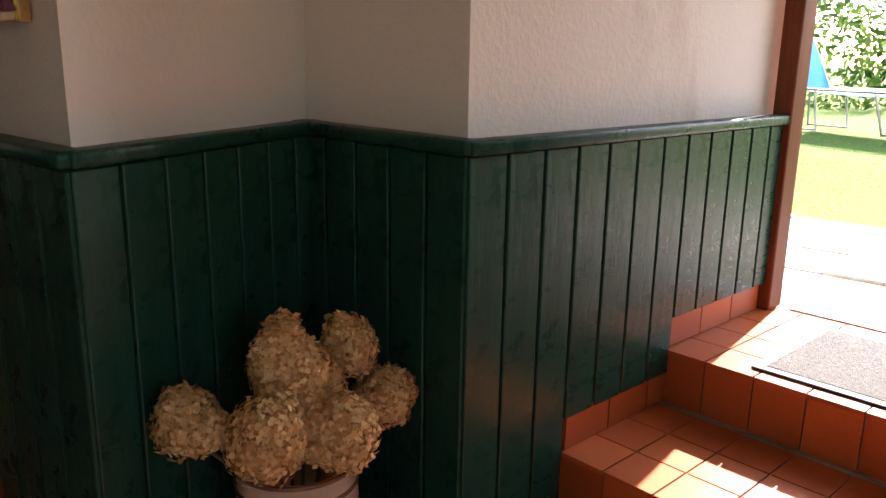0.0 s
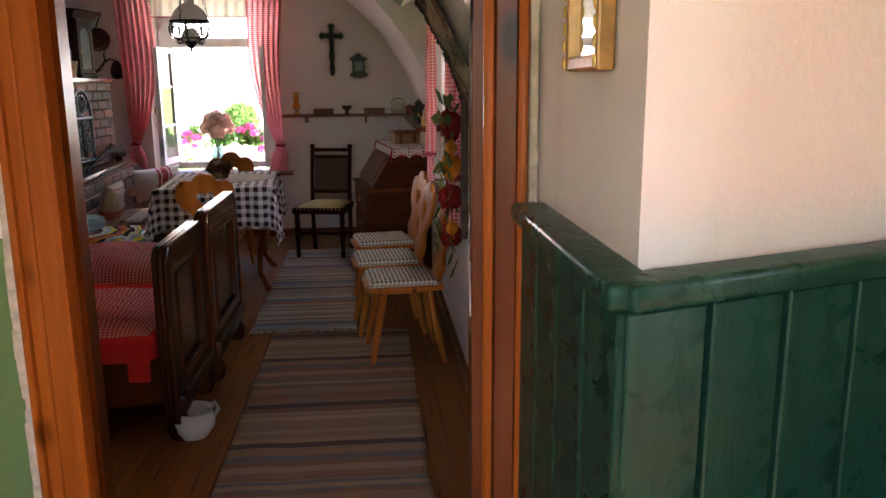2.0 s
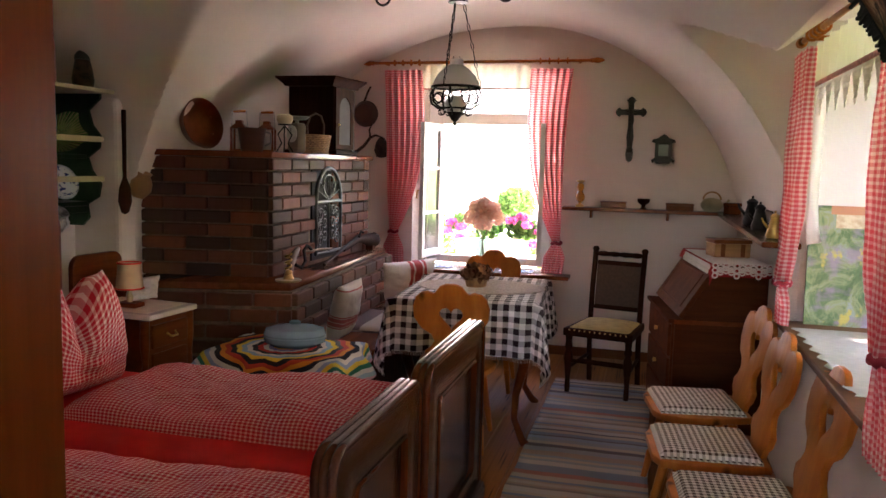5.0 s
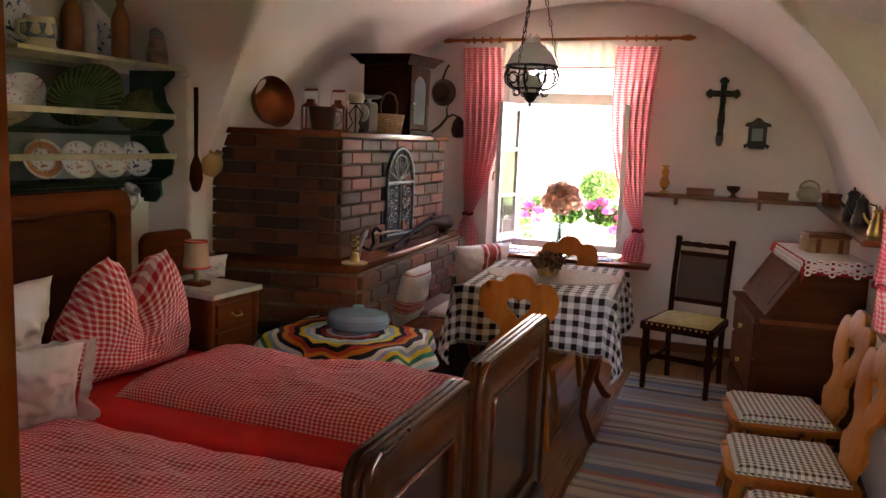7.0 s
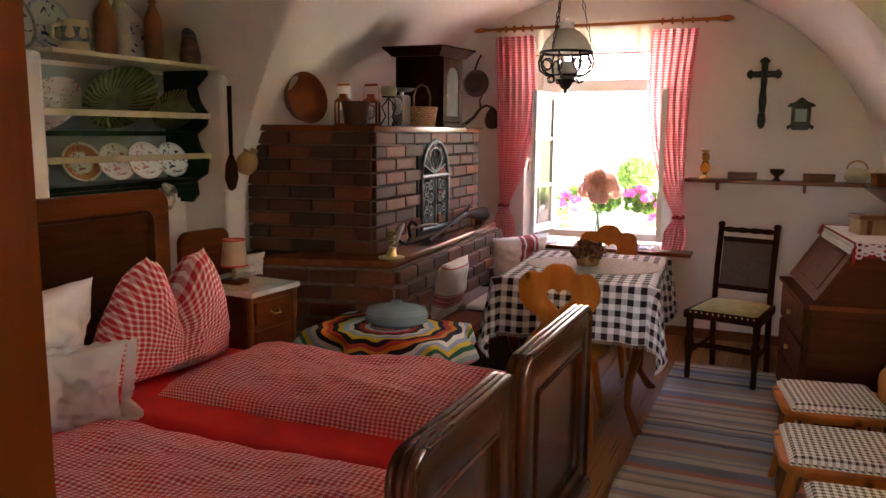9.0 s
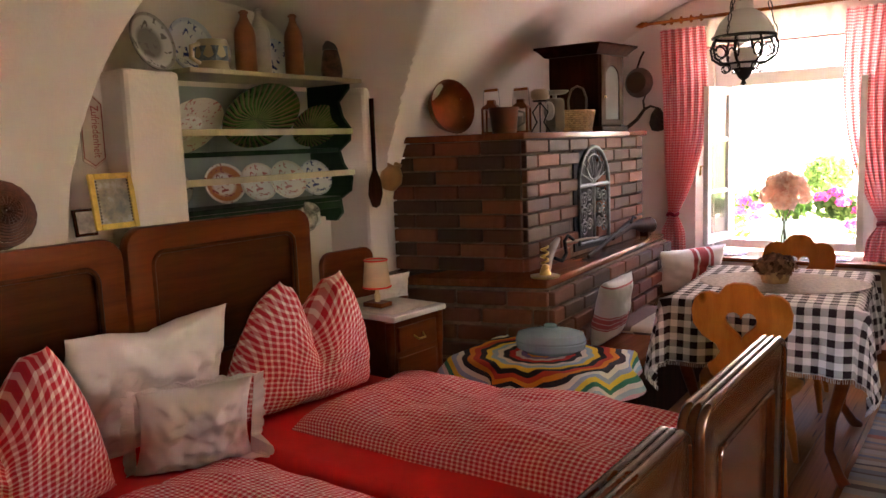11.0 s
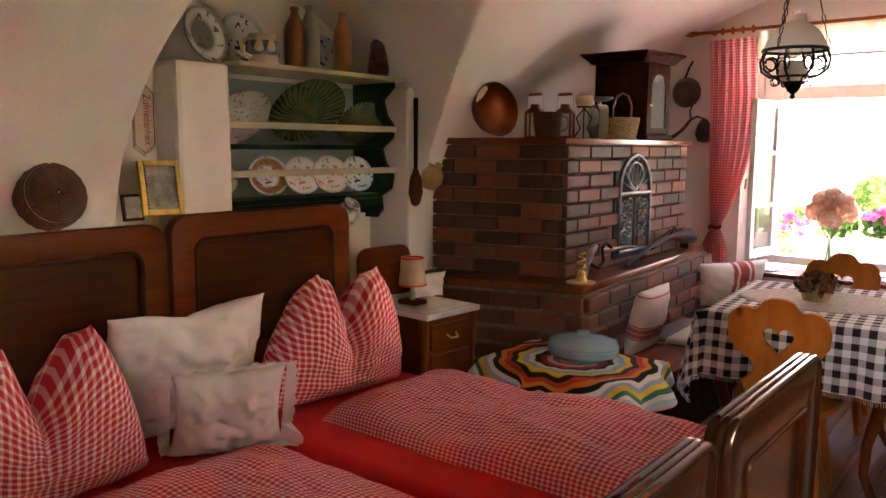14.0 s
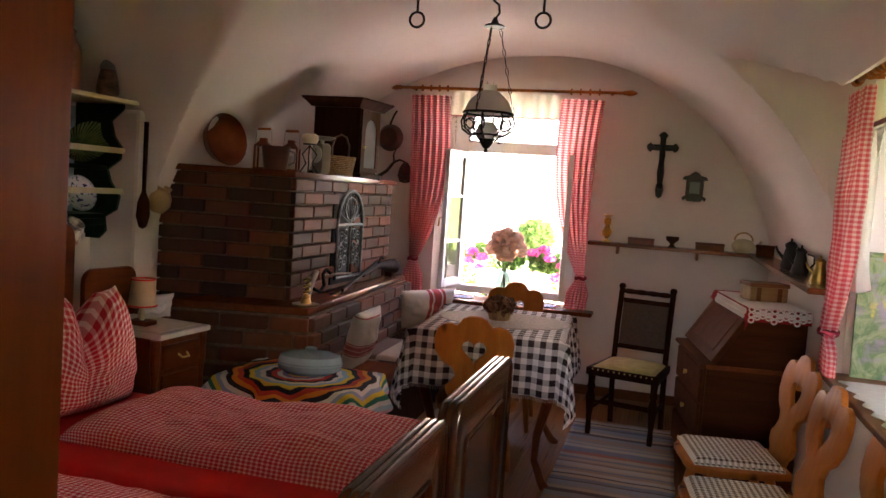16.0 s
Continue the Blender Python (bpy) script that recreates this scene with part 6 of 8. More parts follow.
# open leaf
LM = at(1.035, 1.205, 0.012) @ rot(83.2, 'Z')
LW, LH = 0.93, 1.98
bm = BM()
M_LEAFW = wood("brown_door_varnish", (0.105, 0.024, 0.005), (0.19, 0.052, 0.011), 0.20, "Z", 0.7, 0, 1.0, 0.22)
for a, b in (((0, -0.02, 0), (0.12, 0.02, LH)), ((LW - 0.12, -0.02, 0), (LW, 0.02, LH)), ((0.12, -0.02, 0), (LW - 0.12, 0.02, 0.22)), ((0.12, -0.02, 0.86), (LW - 0.12, 0.02, 1.00)), ((0.12, -0.02, LH - 0.14), (LW - 0.12, 0.02, LH))):
    box(bm, a, b, 0.003)
leaf = part("door_leaf", bm, M_LEAFW, door, "glossy dark brown panelled door leaf, wide open")
leaf.matrix_basis = LM
for z0, z1 in ((0.21, 0.87), (0.99, LH - 0.13)):
    part("door_panel", box(BM(), (0.115, -0.008, z0), (LW - 0.115, 0.008, z1), 0.003), M_LEAFW, leaf)
    part("moulding", tube(BM(), [(0.12, 0.014, z0 + 0.01), (LW - 0.12, 0.014, z0 + 0.01), (LW - 0.12, 0.014, z1 - 0.01), (0.12, 0.014, z1 - 0.01)], 0.009, 6, None, True), M_LEAFW, leaf)
for z in (0.35, 1.6):
    part("hinge", tube(BM(), [(-0.004, 0.012, z - 0.05), (-0.004, 0.012, z + 0.05)], 0.010, 8), M_IRON, leaf)

# wreath on the leaf
wr = thing("flower_hanging", "hanging of red and orange cloth roses on bark, on the door", "flower hanging", LM @ at(0.43, 0.026, 1.17))
bm = BM()
out = [(-0.07, -0.24), (0.05, -0.25), (0.10, -0.16), (0.11, 0.1), (0.07, 0.28), (-0.04, 0.30), (-0.10, 0.12), (-0.11, -0.15)]
plate(bm, [(x * 0.7, z * 0.7) for x, z in out], [], 0.02, XZ @ at(0, 0, -0.020), 0.006)
part("bark_slab", bm, M_BARK, wr, "dark bark backing")
M_ROSER = petal_mat("red_rose", (0.16, 0.012, 0.01), (0.42, 0.03, 0.02))
M_ROSEO = petal_mat("orange_rose", (0.62, 0.20, 0.02), (0.85, 0.40, 0.04))
M_LEAFG = petal_mat("cloth_leaf", (0.08, 0.12, 0.03), (0.24, 0.30, 0.09))


def rose(bm, c, r, seed):
    rr = random.Random(seed)
    for ring, (n, k, h) in enumerate(((5, 1.0, 0.2), (5, 0.78, 0.45), (4, 0.5, 0.7), (3, 0.25, 0.85))):
        for j in range(n):
            a = 2 * math.pi * j / n + ring * 0.6
            w = 2.2 * math.pi / n
            pts = []
            for (s, q, hh) in ((-0.5, 0.35, 0.1), (0.5, 0.35, 0.1), (0.55, k, h), (0.0, k * 1.12, h * 0.9), (-0.55, k, h)):
                ang = a + s * w * 0.6
                pts.append(bm.verts.new((c[0] + r * q * math.cos(ang), c[1] + r * hh * 0.9 + rr.uniform(-0.002, 0.002), c[2] + r * q * math.sin(ang))))
            bm.faces.new(pts)


for k, (x, z, r, mt) in enumerate(((-0.02, 0.17, 0.060, M_ROSER), (0.04, 0.03, 0.055, M_ROSEO), (-0.05, -0.06, 0.060, M_ROSER), (-0.06, 0.02, 0.035, M_ROSEO), (0.02, -0.20, 0.055, M_ROSER), (-0.07, -0.16, 0.030, M_ROSEO), (0.08, 0.13, 0.035, M_ROSER), (-0.09, 0.10, 0.03, M_ROSEO))):
    bm = BM()
    r, x, z = r * 1.05, x * 0.8, z * 0.85
    rose(bm, (x, 0.035, z), r, k)
    head(bm, (x, 0.045, z), r * 0.7, r * 0.7, r * 0.7)
    part("rose", bm, mt, wr)
bm = BM()
rr = random.Random(3)
for _ in range(70):
    x, z = rr.uniform(-0.11, 0.11), rr.uniform(-0.24, 0.22)
    a, l = rr.uniform(0, 6.28), rr.uniform(0.04, 0.075)
    d, e = Vector((math.cos(a), 0.35, math.sin(a))), Vector((-math.sin(a), 0.1, math.cos(a)))
    p = Vector((x, 0.02 + rr.uniform(0, 0.06), z))
    vv = [bm.verts.new(p), bm.verts.new(p + d * l * 0.5 + e * l * 0.25), bm.verts.new(p + d * l), bm.verts.new(p + d * l * 0.5 - e * l * 0.25)]
    bm.faces.new(vv)
part("leaves", bm, M_LEAFG, wr, "olive green cloth leaves")

# ---- tapestry on the vault pier ----
def tapestry():
    k = Nodes("woven_tapestry", 0.95, 0, 0.1)
    co = k.coord("UV")
    n1 = k.noise(co, 5.0, 6, 0.65, 1.5)
    n2 = k.noise(k.coord("UV", (1, 2.2, 1)), 7.0, 5, 0.7, 0.8)
    col = k.ramp(n1, (0.36, (0.03, 0.022, 0.015)), (0.46, (0.16, 0.10, 0.05)), (0.55, (0.38, 0.28, 0.17)), (0.70, (0.46, 0.37, 0.25)))
    col = k.mix(k.ramp(n2, (0.56, (0, 0, 0)), (0.60, (1, 1, 1))), col, (0.05, 0.04, 0.025))
    s = k.xyz(co)
    band = k.math('LESS_THAN', s[1], 0.09)
    col = k.mix(band, col, k.ramp(k.noise(k.coord("UV", (18, 6, 1)), 6, 2), (0.4, (0.10, 0.05, 0.02)), (0.6, (0.36, 0.22, 0.09))))
    sky = k.math('GREATER_THAN', k.math('ADD', s[1], k.math('MULTIPLY', n1, 0.3)), 1.06)
    col = k.mix(sky, col, (0.02, 0.04, 0.16))
    k.color(col)
    k.bump(k.noise(co, 200, 2), 0.6, 0.004)
    bm = BM()

    def f(u, v):
        zz = 1.02 + 0.98 * v
        q = min(1, max(0.0, (zz - Z0) / ZB))
        x = min(XC + XA * math.sqrt(max(0, 1 - q * q)), 1.24) - 0.02
        return (x - 0.012 * math.sin(u * 9 + v * 2) - 0.03 * (1 - v) * (0.5 + 0.5 * math.sin(u * 5)), 2.03 + 0.62 * u - 0.03 * v, zz + 0.02 * u * (1 - v))
    sheet(bm, 40, 50, f, lambda u, v: (u * 0.62, v))
    o = put("wall_tapestry", bm, k.mat, 80)
    solid(o, 0.006, 1.0)
    tagged(o, "woven picture tapestry with black fringe on the wall", "tapestry")
    bm = BM()
    for j in range(230):
        v = j / 229
        p = Vector(f(1.0, v))
        for _ in range(3):
            tube(bm, [p, p + Vector((random.uniform(-0.012, 0.006), random.uniform(0.012, 0.026), random.uniform(-0.02, 0.0)))], 0.004, 4)
    for j in range(22):
        p = Vector(f(1.0, 0.0)) + Vector((0, 0.01, 0))
        tube(bm, [p, p + Vector((random.uniform(-0.015, 0.01), random.uniform(0.0, 0.03), random.uniform(-0.10, -0.05)))], 0.004, 4)
    part("fringe", bm, plain("black_wool", (0.012, 0.012, 0.013), 0.95), o, "black wool fringe")


tapestry()

# ---- hall wainscot ----
def board_mat():
    k = Nodes("dark_green_gloss", 0.26, 0, 0.2)
    co = k.coord("Object", (1, 1, 0.12))
    g = k.noise(co, 40, 5, 0.6, 0.6)
    w = k.noise(k.coord("Object"), 16, 6, 0.7, 0.4)
    col = k.ramp(g, (0.35, (0.006, 0.034, 0.022)), (0.65, (0.010, 0.052, 0.033)))
    col = k.mix(k.ramp(w, (0.69, (0, 0, 0)), (0.74, (0.6, 0.6, 0.6))), col, (0.10, 0.14, 0.11))
    k.color(col)
    k.rough(k.ramp(w, (0.3, (0.20, 0.20, 0.20)), (0.7, (0.42, 0.42, 0.42))))
    return k.bump(k.math('ADD', g, k.math('MULTIPLY', w, 0.6)), 0.28, 0.006).mat


M_BOARD = board_mat()
_b = put("board", box(BM(), (-0.049, -0.010, -0.5), (0.049, 0.010, 0.5), 0.0025, None, 1), M_BOARD)
BOARD = _b.data
bpy.data.objects.remove(_b)


def wainscot(p, q, label, bottom, w=0.104):
    """Boards and rail from plan point p to q, room side to the right of p to q."""
    d = Vector((q[0] - p[0], q[1] - p[1]))
    length, d = d.length, d.normalized()
    n = Vector((d.y, -d.x))
    ang = math.degrees(math.atan2(d.y, d.x))
    t = tagged(thing("wainscot", label, "wainscot"), "", "", "green wainscot", "structure")
    bm = box(BM(), (0.004, -0.020, 0), (length - 0.004, -0.013, 1.19))
    # Near-black backing: the shade in the board grooves is put into its colour.
    bk = part("backing", bm, plain("gap_shade_black", (0.006, 0.012, 0.010), 0.7), t)
    m = at(p[0], p[1], 0) @ rot(ang, 'Z')
    bk.matrix_basis = m
    if bottom:
        bk.matrix_basis = m @ at(0, 0, 0.40) @ Matrix.Diagonal((1, 1, 0.79 / 1.19, 1))
    cnt = max(1, int(round(length / w)))
    step = length / cnt
    for k in range(cnt):
        s = (k + 0.5) * step
        zb = bottom(s) if bottom else 0.02
        o = new("board", BOARD)
        o.parent = t
        o.matrix_basis = m @ at(s, -0.031, (zb + 1.19) / 2) @ rot(random.uniform(-0.6, 0.6), 'Z') @ Matrix.Diagonal(((step - 0.010) / 0.098, 1, 1.19 - zb, 1))
    r = part("rail", box(BM(), (-0.004, -0.060, 1.193 + 0.0004 * len(label) % 0.004), (length + 0.012, 0.004, 1.226 + 0.0004 * len(label) % 0.004), 0.009, None, 3), M_BOARD, t, "rounded dark green cap rail", 40)
    r.matrix_basis = m
    return t


wainscot((1.10, 0.845), (1.10, 0.282), "dark green board wainscot beside the door frame", None, 0.13)
wainscot((1.052, 0.3172), (1.845, 0.585), "dark green board wainscot in the hall corner", None, 0.122)
wainscot((1.85, 0.58), (1.7965, -0.072), "dark green board wainscot on the short return", None, 0.122)
wainscot((1.762, -0.031), (3.29, -0.19), "dark green board wainscot above the entrance steps", lambda s: 0.63 if s > 0.90 else 0.455 if s > 0.40 else 0.10, 0.125)
bm = BM()
prism(bm, [tuple(DB), tuple(HL), (HL.x, HL.y - 0.012), (DB.x, DB.y - 0.012)], 0.0, 1.12)
setting("wall_paint_band", bm, M_GREENWALL, "olive green oil-painted lower wall", "wall")

# ---- entrance steps ----
M_TILE = Nodes("terracotta_tile", 0.34, 0, 0.25)
_k = M_TILE
_inf = _k.n("ObjectInfo")
_c = _k.ramp(_inf.outputs["Random"], (0.0, (0.36, 0.078, 0.018)), (1.0, (0.52, 0.135, 0.034)))
_f = _k.noise(_k.coord("Object"), 14, 5)
_k.color(_k.mix(_k.math('MULTIPLY', _f, 0.5), _c, (0.24, 0.05, 0.014)))
M_TILE = _k.bump(_k.noise(_k.coord("Object"), 40, 3), 0.15, 0.003).mat
M_GROUT = plain("pale_grout", (0.34, 0.27, 0.22), 0.9, 0, 0.2, 30)
steps = thing("entrance_steps", "terracotta tiled steps up to the entrance", "steps", rot(-5.5, 'Z'), "", "structure")
_t = put("tile", box(BM(), (-0.5, -0.5, -0.5), (0.5, 0.5, 0.5)), M_TILE)
TILE = _t.data
bpy.data.objects.remove(_t)
RX = [1.68, 2.155, 2.645]
HT = [0.177, 0.354, 0.530]
EX = 3.62
YS0, YS1 = -2.35, 0.116
bm = BM()
for k, x in enumerate(RX):
    box(bm, (x + 0.006, YS0, 0 if k == 0 else HT[k - 1] - 0.01), (RX[k + 1] + 0.02 if k < 2 else EX, YS1 + 0.06, HT[k] - 0.006))
part("masonry", bm, M_GROUT, steps, "pale grout joints")


def tile(a, b):
    o = new("tile", TILE)
    o.parent = steps
    o.matrix_basis = at(*[(p + q) / 2 for p, q in zip(a, b)]) @ Matrix.Diagonal((*[abs(q - p) for p, q in zip(a, b)], 1))


for k, x in enumerate(RX):
    y = YS1
    while y > -1.95:
        y2 = y - 0.150
        tile((x - 0.004, y2 + 0.003, (HT[k - 1] if k else 0.0) + 0.004), (x + 0.010, y - 0.003, HT[k] - 0.012))
        x1 = x - 0.012
        end = RX[k + 1] if k < 2 else 3.32
        while x1 < end - 0.03:
            x2 = min(x1 + 0.16, end)
            tile((x1 + 0.003, y2 + 0.003, HT[k] - 0.012), (x2 - 0.003, y - 0.003, HT[k] + 0.001))
            x1 = x2
        y = y2
# skirting tiles along the wall
for x0, x1, z in ((2.155, 2.645, 0.354), (2.645, 3.26, 0.530)):
    x = x0
    while x < x1 - 0.03:
        x2 = min(x + 0.20, x1)
        tile((x + 0.003, YS1 - 0.016, z + 0.004), (x2 - 0.003, YS1 - 0.003, z + 0.11))
        x = x2


def mat_thing(x0, x1, y0, y1, z, label, c, rim):
    t = thing("doormat", label, "doormat", rot(-5.5, 'Z'), "doormats")
    bm = BM()
    sheet(bm, 60, 60, lambda u, v: (x0 + 0.03 + (x1 - x0 - 0.06) * u, y0 + 0.03 + (y1 - y0 - 0.06) * v, z + 0.010 + 0.003 * noise.noise((u * 60, v * 60, 1))))
    part("mat_pad", bm, plain("mat_pile_%d" % int(x0 * 10), c, 0.95, 0, 0.3, 90, 0.8), t)
    part("border", box(BM(), (x0, y0, z), (x1, y1, z + 0.008), 0.003), plain("mat_rim_%d" % int(x0 * 10), rim, 0.6), t, "dark rubber border")


mat_thing(2.69, 3.22, -1.05, -0.15, 0.532, "grey ribbed doormat with a dark rubber border", (0.10, 0.10, 0.095), (0.06, 0.065, 0.075))
mat_thing(3.40, 3.92, -0.98, 0.02, 0.500, "beige woven doormat outside the entrance", (0.36, 0.31, 0.25), (0.16, 0.17, 0.19))
ed = thing("door_2", "brown wooden entrance door frame, door out of sight", "door", rot(-5.5, 'Z'), "", "structure")
bm = BM()
box(bm, (3.255, 0.062, 0.53), (3.36, 0.13, 2.66), 0.008)
box(bm, (3.25, -1.20, 0.53), (3.36, -1.06, 2.66), 0.008)
part("door_frame", bm, wood("entrance_frame_wood", (0.12, 0.035, 0.018), (0.22, 0.07, 0.03), 0.35, "Z"), ed)
part("threshold", box(BM(), (3.33, -1.05, 0.50), (3.50, 0.02, 0.536), 0.004), M_STEEL, ed)

# ---- dried hydrangeas in a painted jug, on the hall floor stand ----
VX, VY = 1.46, 0.17
st = thing("plant_stand", "plain dark wooden stand in the hall corner", "stand", at(VX, VY, 0))
part("top", box(BM(), (-0.16, -0.16, 0.24), (0.16, 0.16, 0.273), 0.006), M_DARK, st)
for sx in (-1, 1):
    for sy in (-1, 1):
        part("leg", box(BM(), (sx * 0.13 - 0.015, sy * 0.13 - 0.015, 0), (sx * 0.13 + 0.015, sy * 0.13 + 0.015, 0.24), 0.003), M_DARK, st)
vz = thing("painted_jug", "cream painted jug of dried hydrangeas in the hall corner", "jug", at(VX, VY, 0.275))
part("body", lathe(BM(), [(0, 0), (0.075, 0), (0.11, 0.06), (0.118, 0.13), (0.112, 0.20), (0.118, 0.215), (0.108, 0.215), (0.10, 0.19), (0.105, 0.13), (0, 0.03)], 36, Matrix.Diagonal((1.2, 1.2, 1.12, 1))), plain("cream_glaze_brown", (0.46, 0.33, 0.22), 0.2, 0, 0.2, 6), vz, "", 50)
M_JUGB = plain("brown_jug_glaze", (0.16, 0.07, 0.035), 0.2, 0, 0.2, 12)
for z, r in ((0.238, 0.1405), (0.188, 0.1385), (0.058, 0.126)):
    part("glaze_band", tube(BM(), [(r * math.cos(q * 0.1745), r * math.sin(q * 0.1745), z) for q in range(36)], 0.005, 6, None, True), M_JUGB, vz, "brown glaze band", 60)
M_JUGR, M_JUGU, M_JUGL = plain("painted_red", (0.40, 0.05, 0.05), 0.3), plain("painted_blue", (0.10, 0.14, 0.30), 0.3), plain("painted_green", (0.06, 0.14, 0.07), 0.3)
for q, z, r, mt in ((-122, 0.120, 0.017, M_JUGR), (-100, 0.128, 0.014, M_JUGU), (-142, 0.125, 0.012, M_JUGU), (-110, 0.100, 0.012, M_JUGL), (-132, 0.100, 0.012, M_JUGL), (-88, 0.112, 0.011, M_JUGL), (-152, 0.110, 0.011, M_JUGL)):
    mm = rot(q, 'Z') @ at(0.1405, 0, z + 0.035) @ rot(90, 'Y') @ Matrix.Scale(1.4, 4)
    bm = BM()
    for j in range(5):
        lathe(bm, [(0, 0.0), (r * 0.5, 0.0008), (0, 0.0025)], 8, mm @ at(r * 0.62 * math.cos(j * 1.257), r * 0.62 * math.sin(j * 1.257), 0))
    part("painted_flower", bm, mt, vz)
HYD = [(-0.04, -0.01, 0.470, 0.080, 0.130), (0.02, -0.02, 0.420, 0.085, 0.100), (0.155, -0.01, 0.460, 0.074, 0.098), (-0.230, 0.06, 0.380, 0.080, 0.092), (-0.135, -0.07, 0.350, 0.092, 0.115), (0.030, -0.12, 0.330, 0.098, 0.100), (0.225, -0.05, 0.320, 0.088, 0.088), (0.04, 0.0, 0.36, 0.08, 0.08)]
for k, (x, y, z, r, h) in enumerate(HYD):
    bm = BM()
    rr_ = random.Random(70 + k)
    lumps = [(x, y, z, r * 0.84, h * 0.86)] + [(x + r * rr_.uniform(-0.45, 0.45), y + r * rr_.uniform(-0.45, 0.2), z + h * rr_.uniform(-0.35, 0.45), r * rr_.uniform(0.50, 0.66), h * rr_.uniform(0.48, 0.62)) for _ in range(6)]
    for j, (lx, ly, lz, lr, lh) in enumerate(lumps):
        petals(bm, (lx, ly, lz), lr, lr, lh, int(125000 * lr * lh), 0.0135, 700 + 10 * k + j)
        head(bm, (lx, ly, lz), lr * 0.95, lr * 0.95, lh * 0.95)
    part("blossom", bm, M_HYD, vz, "golden brown dried hydrangea head")
bm = BM()
for x, y, z, r, h in HYD:
    tube(bm, [(x * 0.2, y * 0.2, 0.05), (x * 0.5, y * 0.5, 0.22), (x, y, z - 0.02)], 0.004, 5)
part("stems", bm, plain("brown_stem", (0.12, 0.08, 0.04), 0.8), vz)

# ---- gilt mirror on the pier ----
mr = thing("wall_mirror", "small mirror in a carved gilt frame in the hall", "mirror", at(1.097, 0.53, 1.452) @ rot(-90, 'Z') @ Matrix.Diagonal((0.88, 1, 1, 1)))
bm = BM()
for a, b in (((-0.09, -0.024, 0), (-0.074, 0, 0.30)), ((0.074, -0.024, 0), (0.09, 0, 0.30)), ((-0.074, -0.024, 0), (0.074, 0, 0.020)), ((-0.074, -0.024, 0.280), (0.074, 0, 0.30))):
    box(bm, a, b, 0.004)
part("frame", bm, plain("worn_gilt_wood", (0.40, 0.20, 0.05), 0.4, 0.2, 0.3, 30), mr)
for k in range(13):
    for x in (-0.086, 0.086):
        part("bead", lathe(BM(), [(0, 0), (0.009, 0.002), (0.007, 0.007), (0, 0.009)], 8, at(x, -0.024, 0.012 + k * 0.023) @ rot(90, 'X') @ Matrix.Diagonal((0.45, 1.1, 0.6, 1))), M_GOLD, mr, "", 60)
part("mirror_glass", box(BM(), (-0.076, -0.014, 0.018), (0.076, -0.008, 0.282)), plain("silvered_glass", (0.85, 0.85, 0.85), 0.03, 1.0, 0.02), mr, "mirror glass")
# ---- floor boards and rugs ----
def rug(name, x0, x1, y0, y1, mat, seed, label, turn=0.0, z=0.004):
    bm = BM()
    nv = int((y1 - y0) / 0.03)

    def f(u, v):
        x, y = x0 + (x1 - x0) * u, y0 + (y1 - y0) * v
        return (x + 0.012 * noise.noise((v * 9, seed, u > 0.5)), y + 0.01 * noise.noise((u * 4, v * 3, seed)), z + 0.006 + 0.0025 * noise.noise((x * 6, y * 8, seed)) + 0.0012 * math.sin(y * 210))
    sheet(bm, 24, nv, f, lambda u, v: ((x1 - x0) * u, (y1 - y0) * v))
    o = put(name, bm, mat, 80)
    solid(o, 0.006, -1.0)
    o.matrix_basis = at(0, 0, 0)
    bm = BM()
    for k in range(90):
        for v, s in ((0.0, -1), (1.0, 1)):
            p = Vector(f(k / 89, v)) + Vector((0, 0, -0.002))
            q = p + Vector((random.uniform(-0.012, 0.012), s * random.uniform(0.02, 0.05), -0.004))
            tube(bm, [p, q], 0.0022, 3)
    part("fringe", bm, M_LACE, o, "knotted cream fringe")["kind"] = "stuff"
    return tagged(o, label, "rug", "rag rugs")


rug("rag_rug", 0.06, 0.68, 3.98, 6.25, M_RUG, 1.0, "striped rag rug in blue, grey and red by the table")
rug("rag_rug", 0.20, 0.98, 1.55, 3.90, M_RUG2, 4.0, "striped brown rag rug inside the door")

bm = box(BM(), (-0.5, -0.5, -0.5), (0.5, 0.5, 0.5))
_pl = put("plank", bm, M_FLOOR)
PLANK = _pl.data
bpy.data.objects.remove(_pl)
floor = tagged(new("floor"), "brown wide-plank wooden floor with dark joints", "floor", "", "structure")
x, k = -2.40, 0
while x < 1.24:
    w = random.Random(k).uniform(0.15, 0.20)
    w = min(w, 1.24 - x)
    if w > 0.03:
        cut = random.Random(k + 50).uniform(2.6, 5.5)
        for a, b in ((0.98 if 0.0 < x < 1.1 else 1.2, cut), (cut, 7.0)):
            o = new("plank", PLANK)
            o.parent = floor
            o.matrix_basis = at(x + w / 2, (a + b) / 2, -0.012) @ Matrix.Diagonal((w - 0.004, b - a - 0.003, 0.022, 1))
    x += w
    k += 1
bm = box(BM(), (-2.3, -2.9, -0.15), (2.2, 1.25, -0.013))
setting("floor_hall", bm, plain("hall_stone", (0.18, 0.10, 0.07), 0.6), "reddish brown hall floor", "floor")
bm = BM()
box(bm, (-2.08, 6.975, 0), (1.24, 7.0, 0.07), 0.004)
box(bm, (1.215, 1.75, 0), (1.24, 6.975, 0.07), 0.004)
setting("baseboard", bm, M_OAK, "narrow brown wooden baseboard", "baseboard")
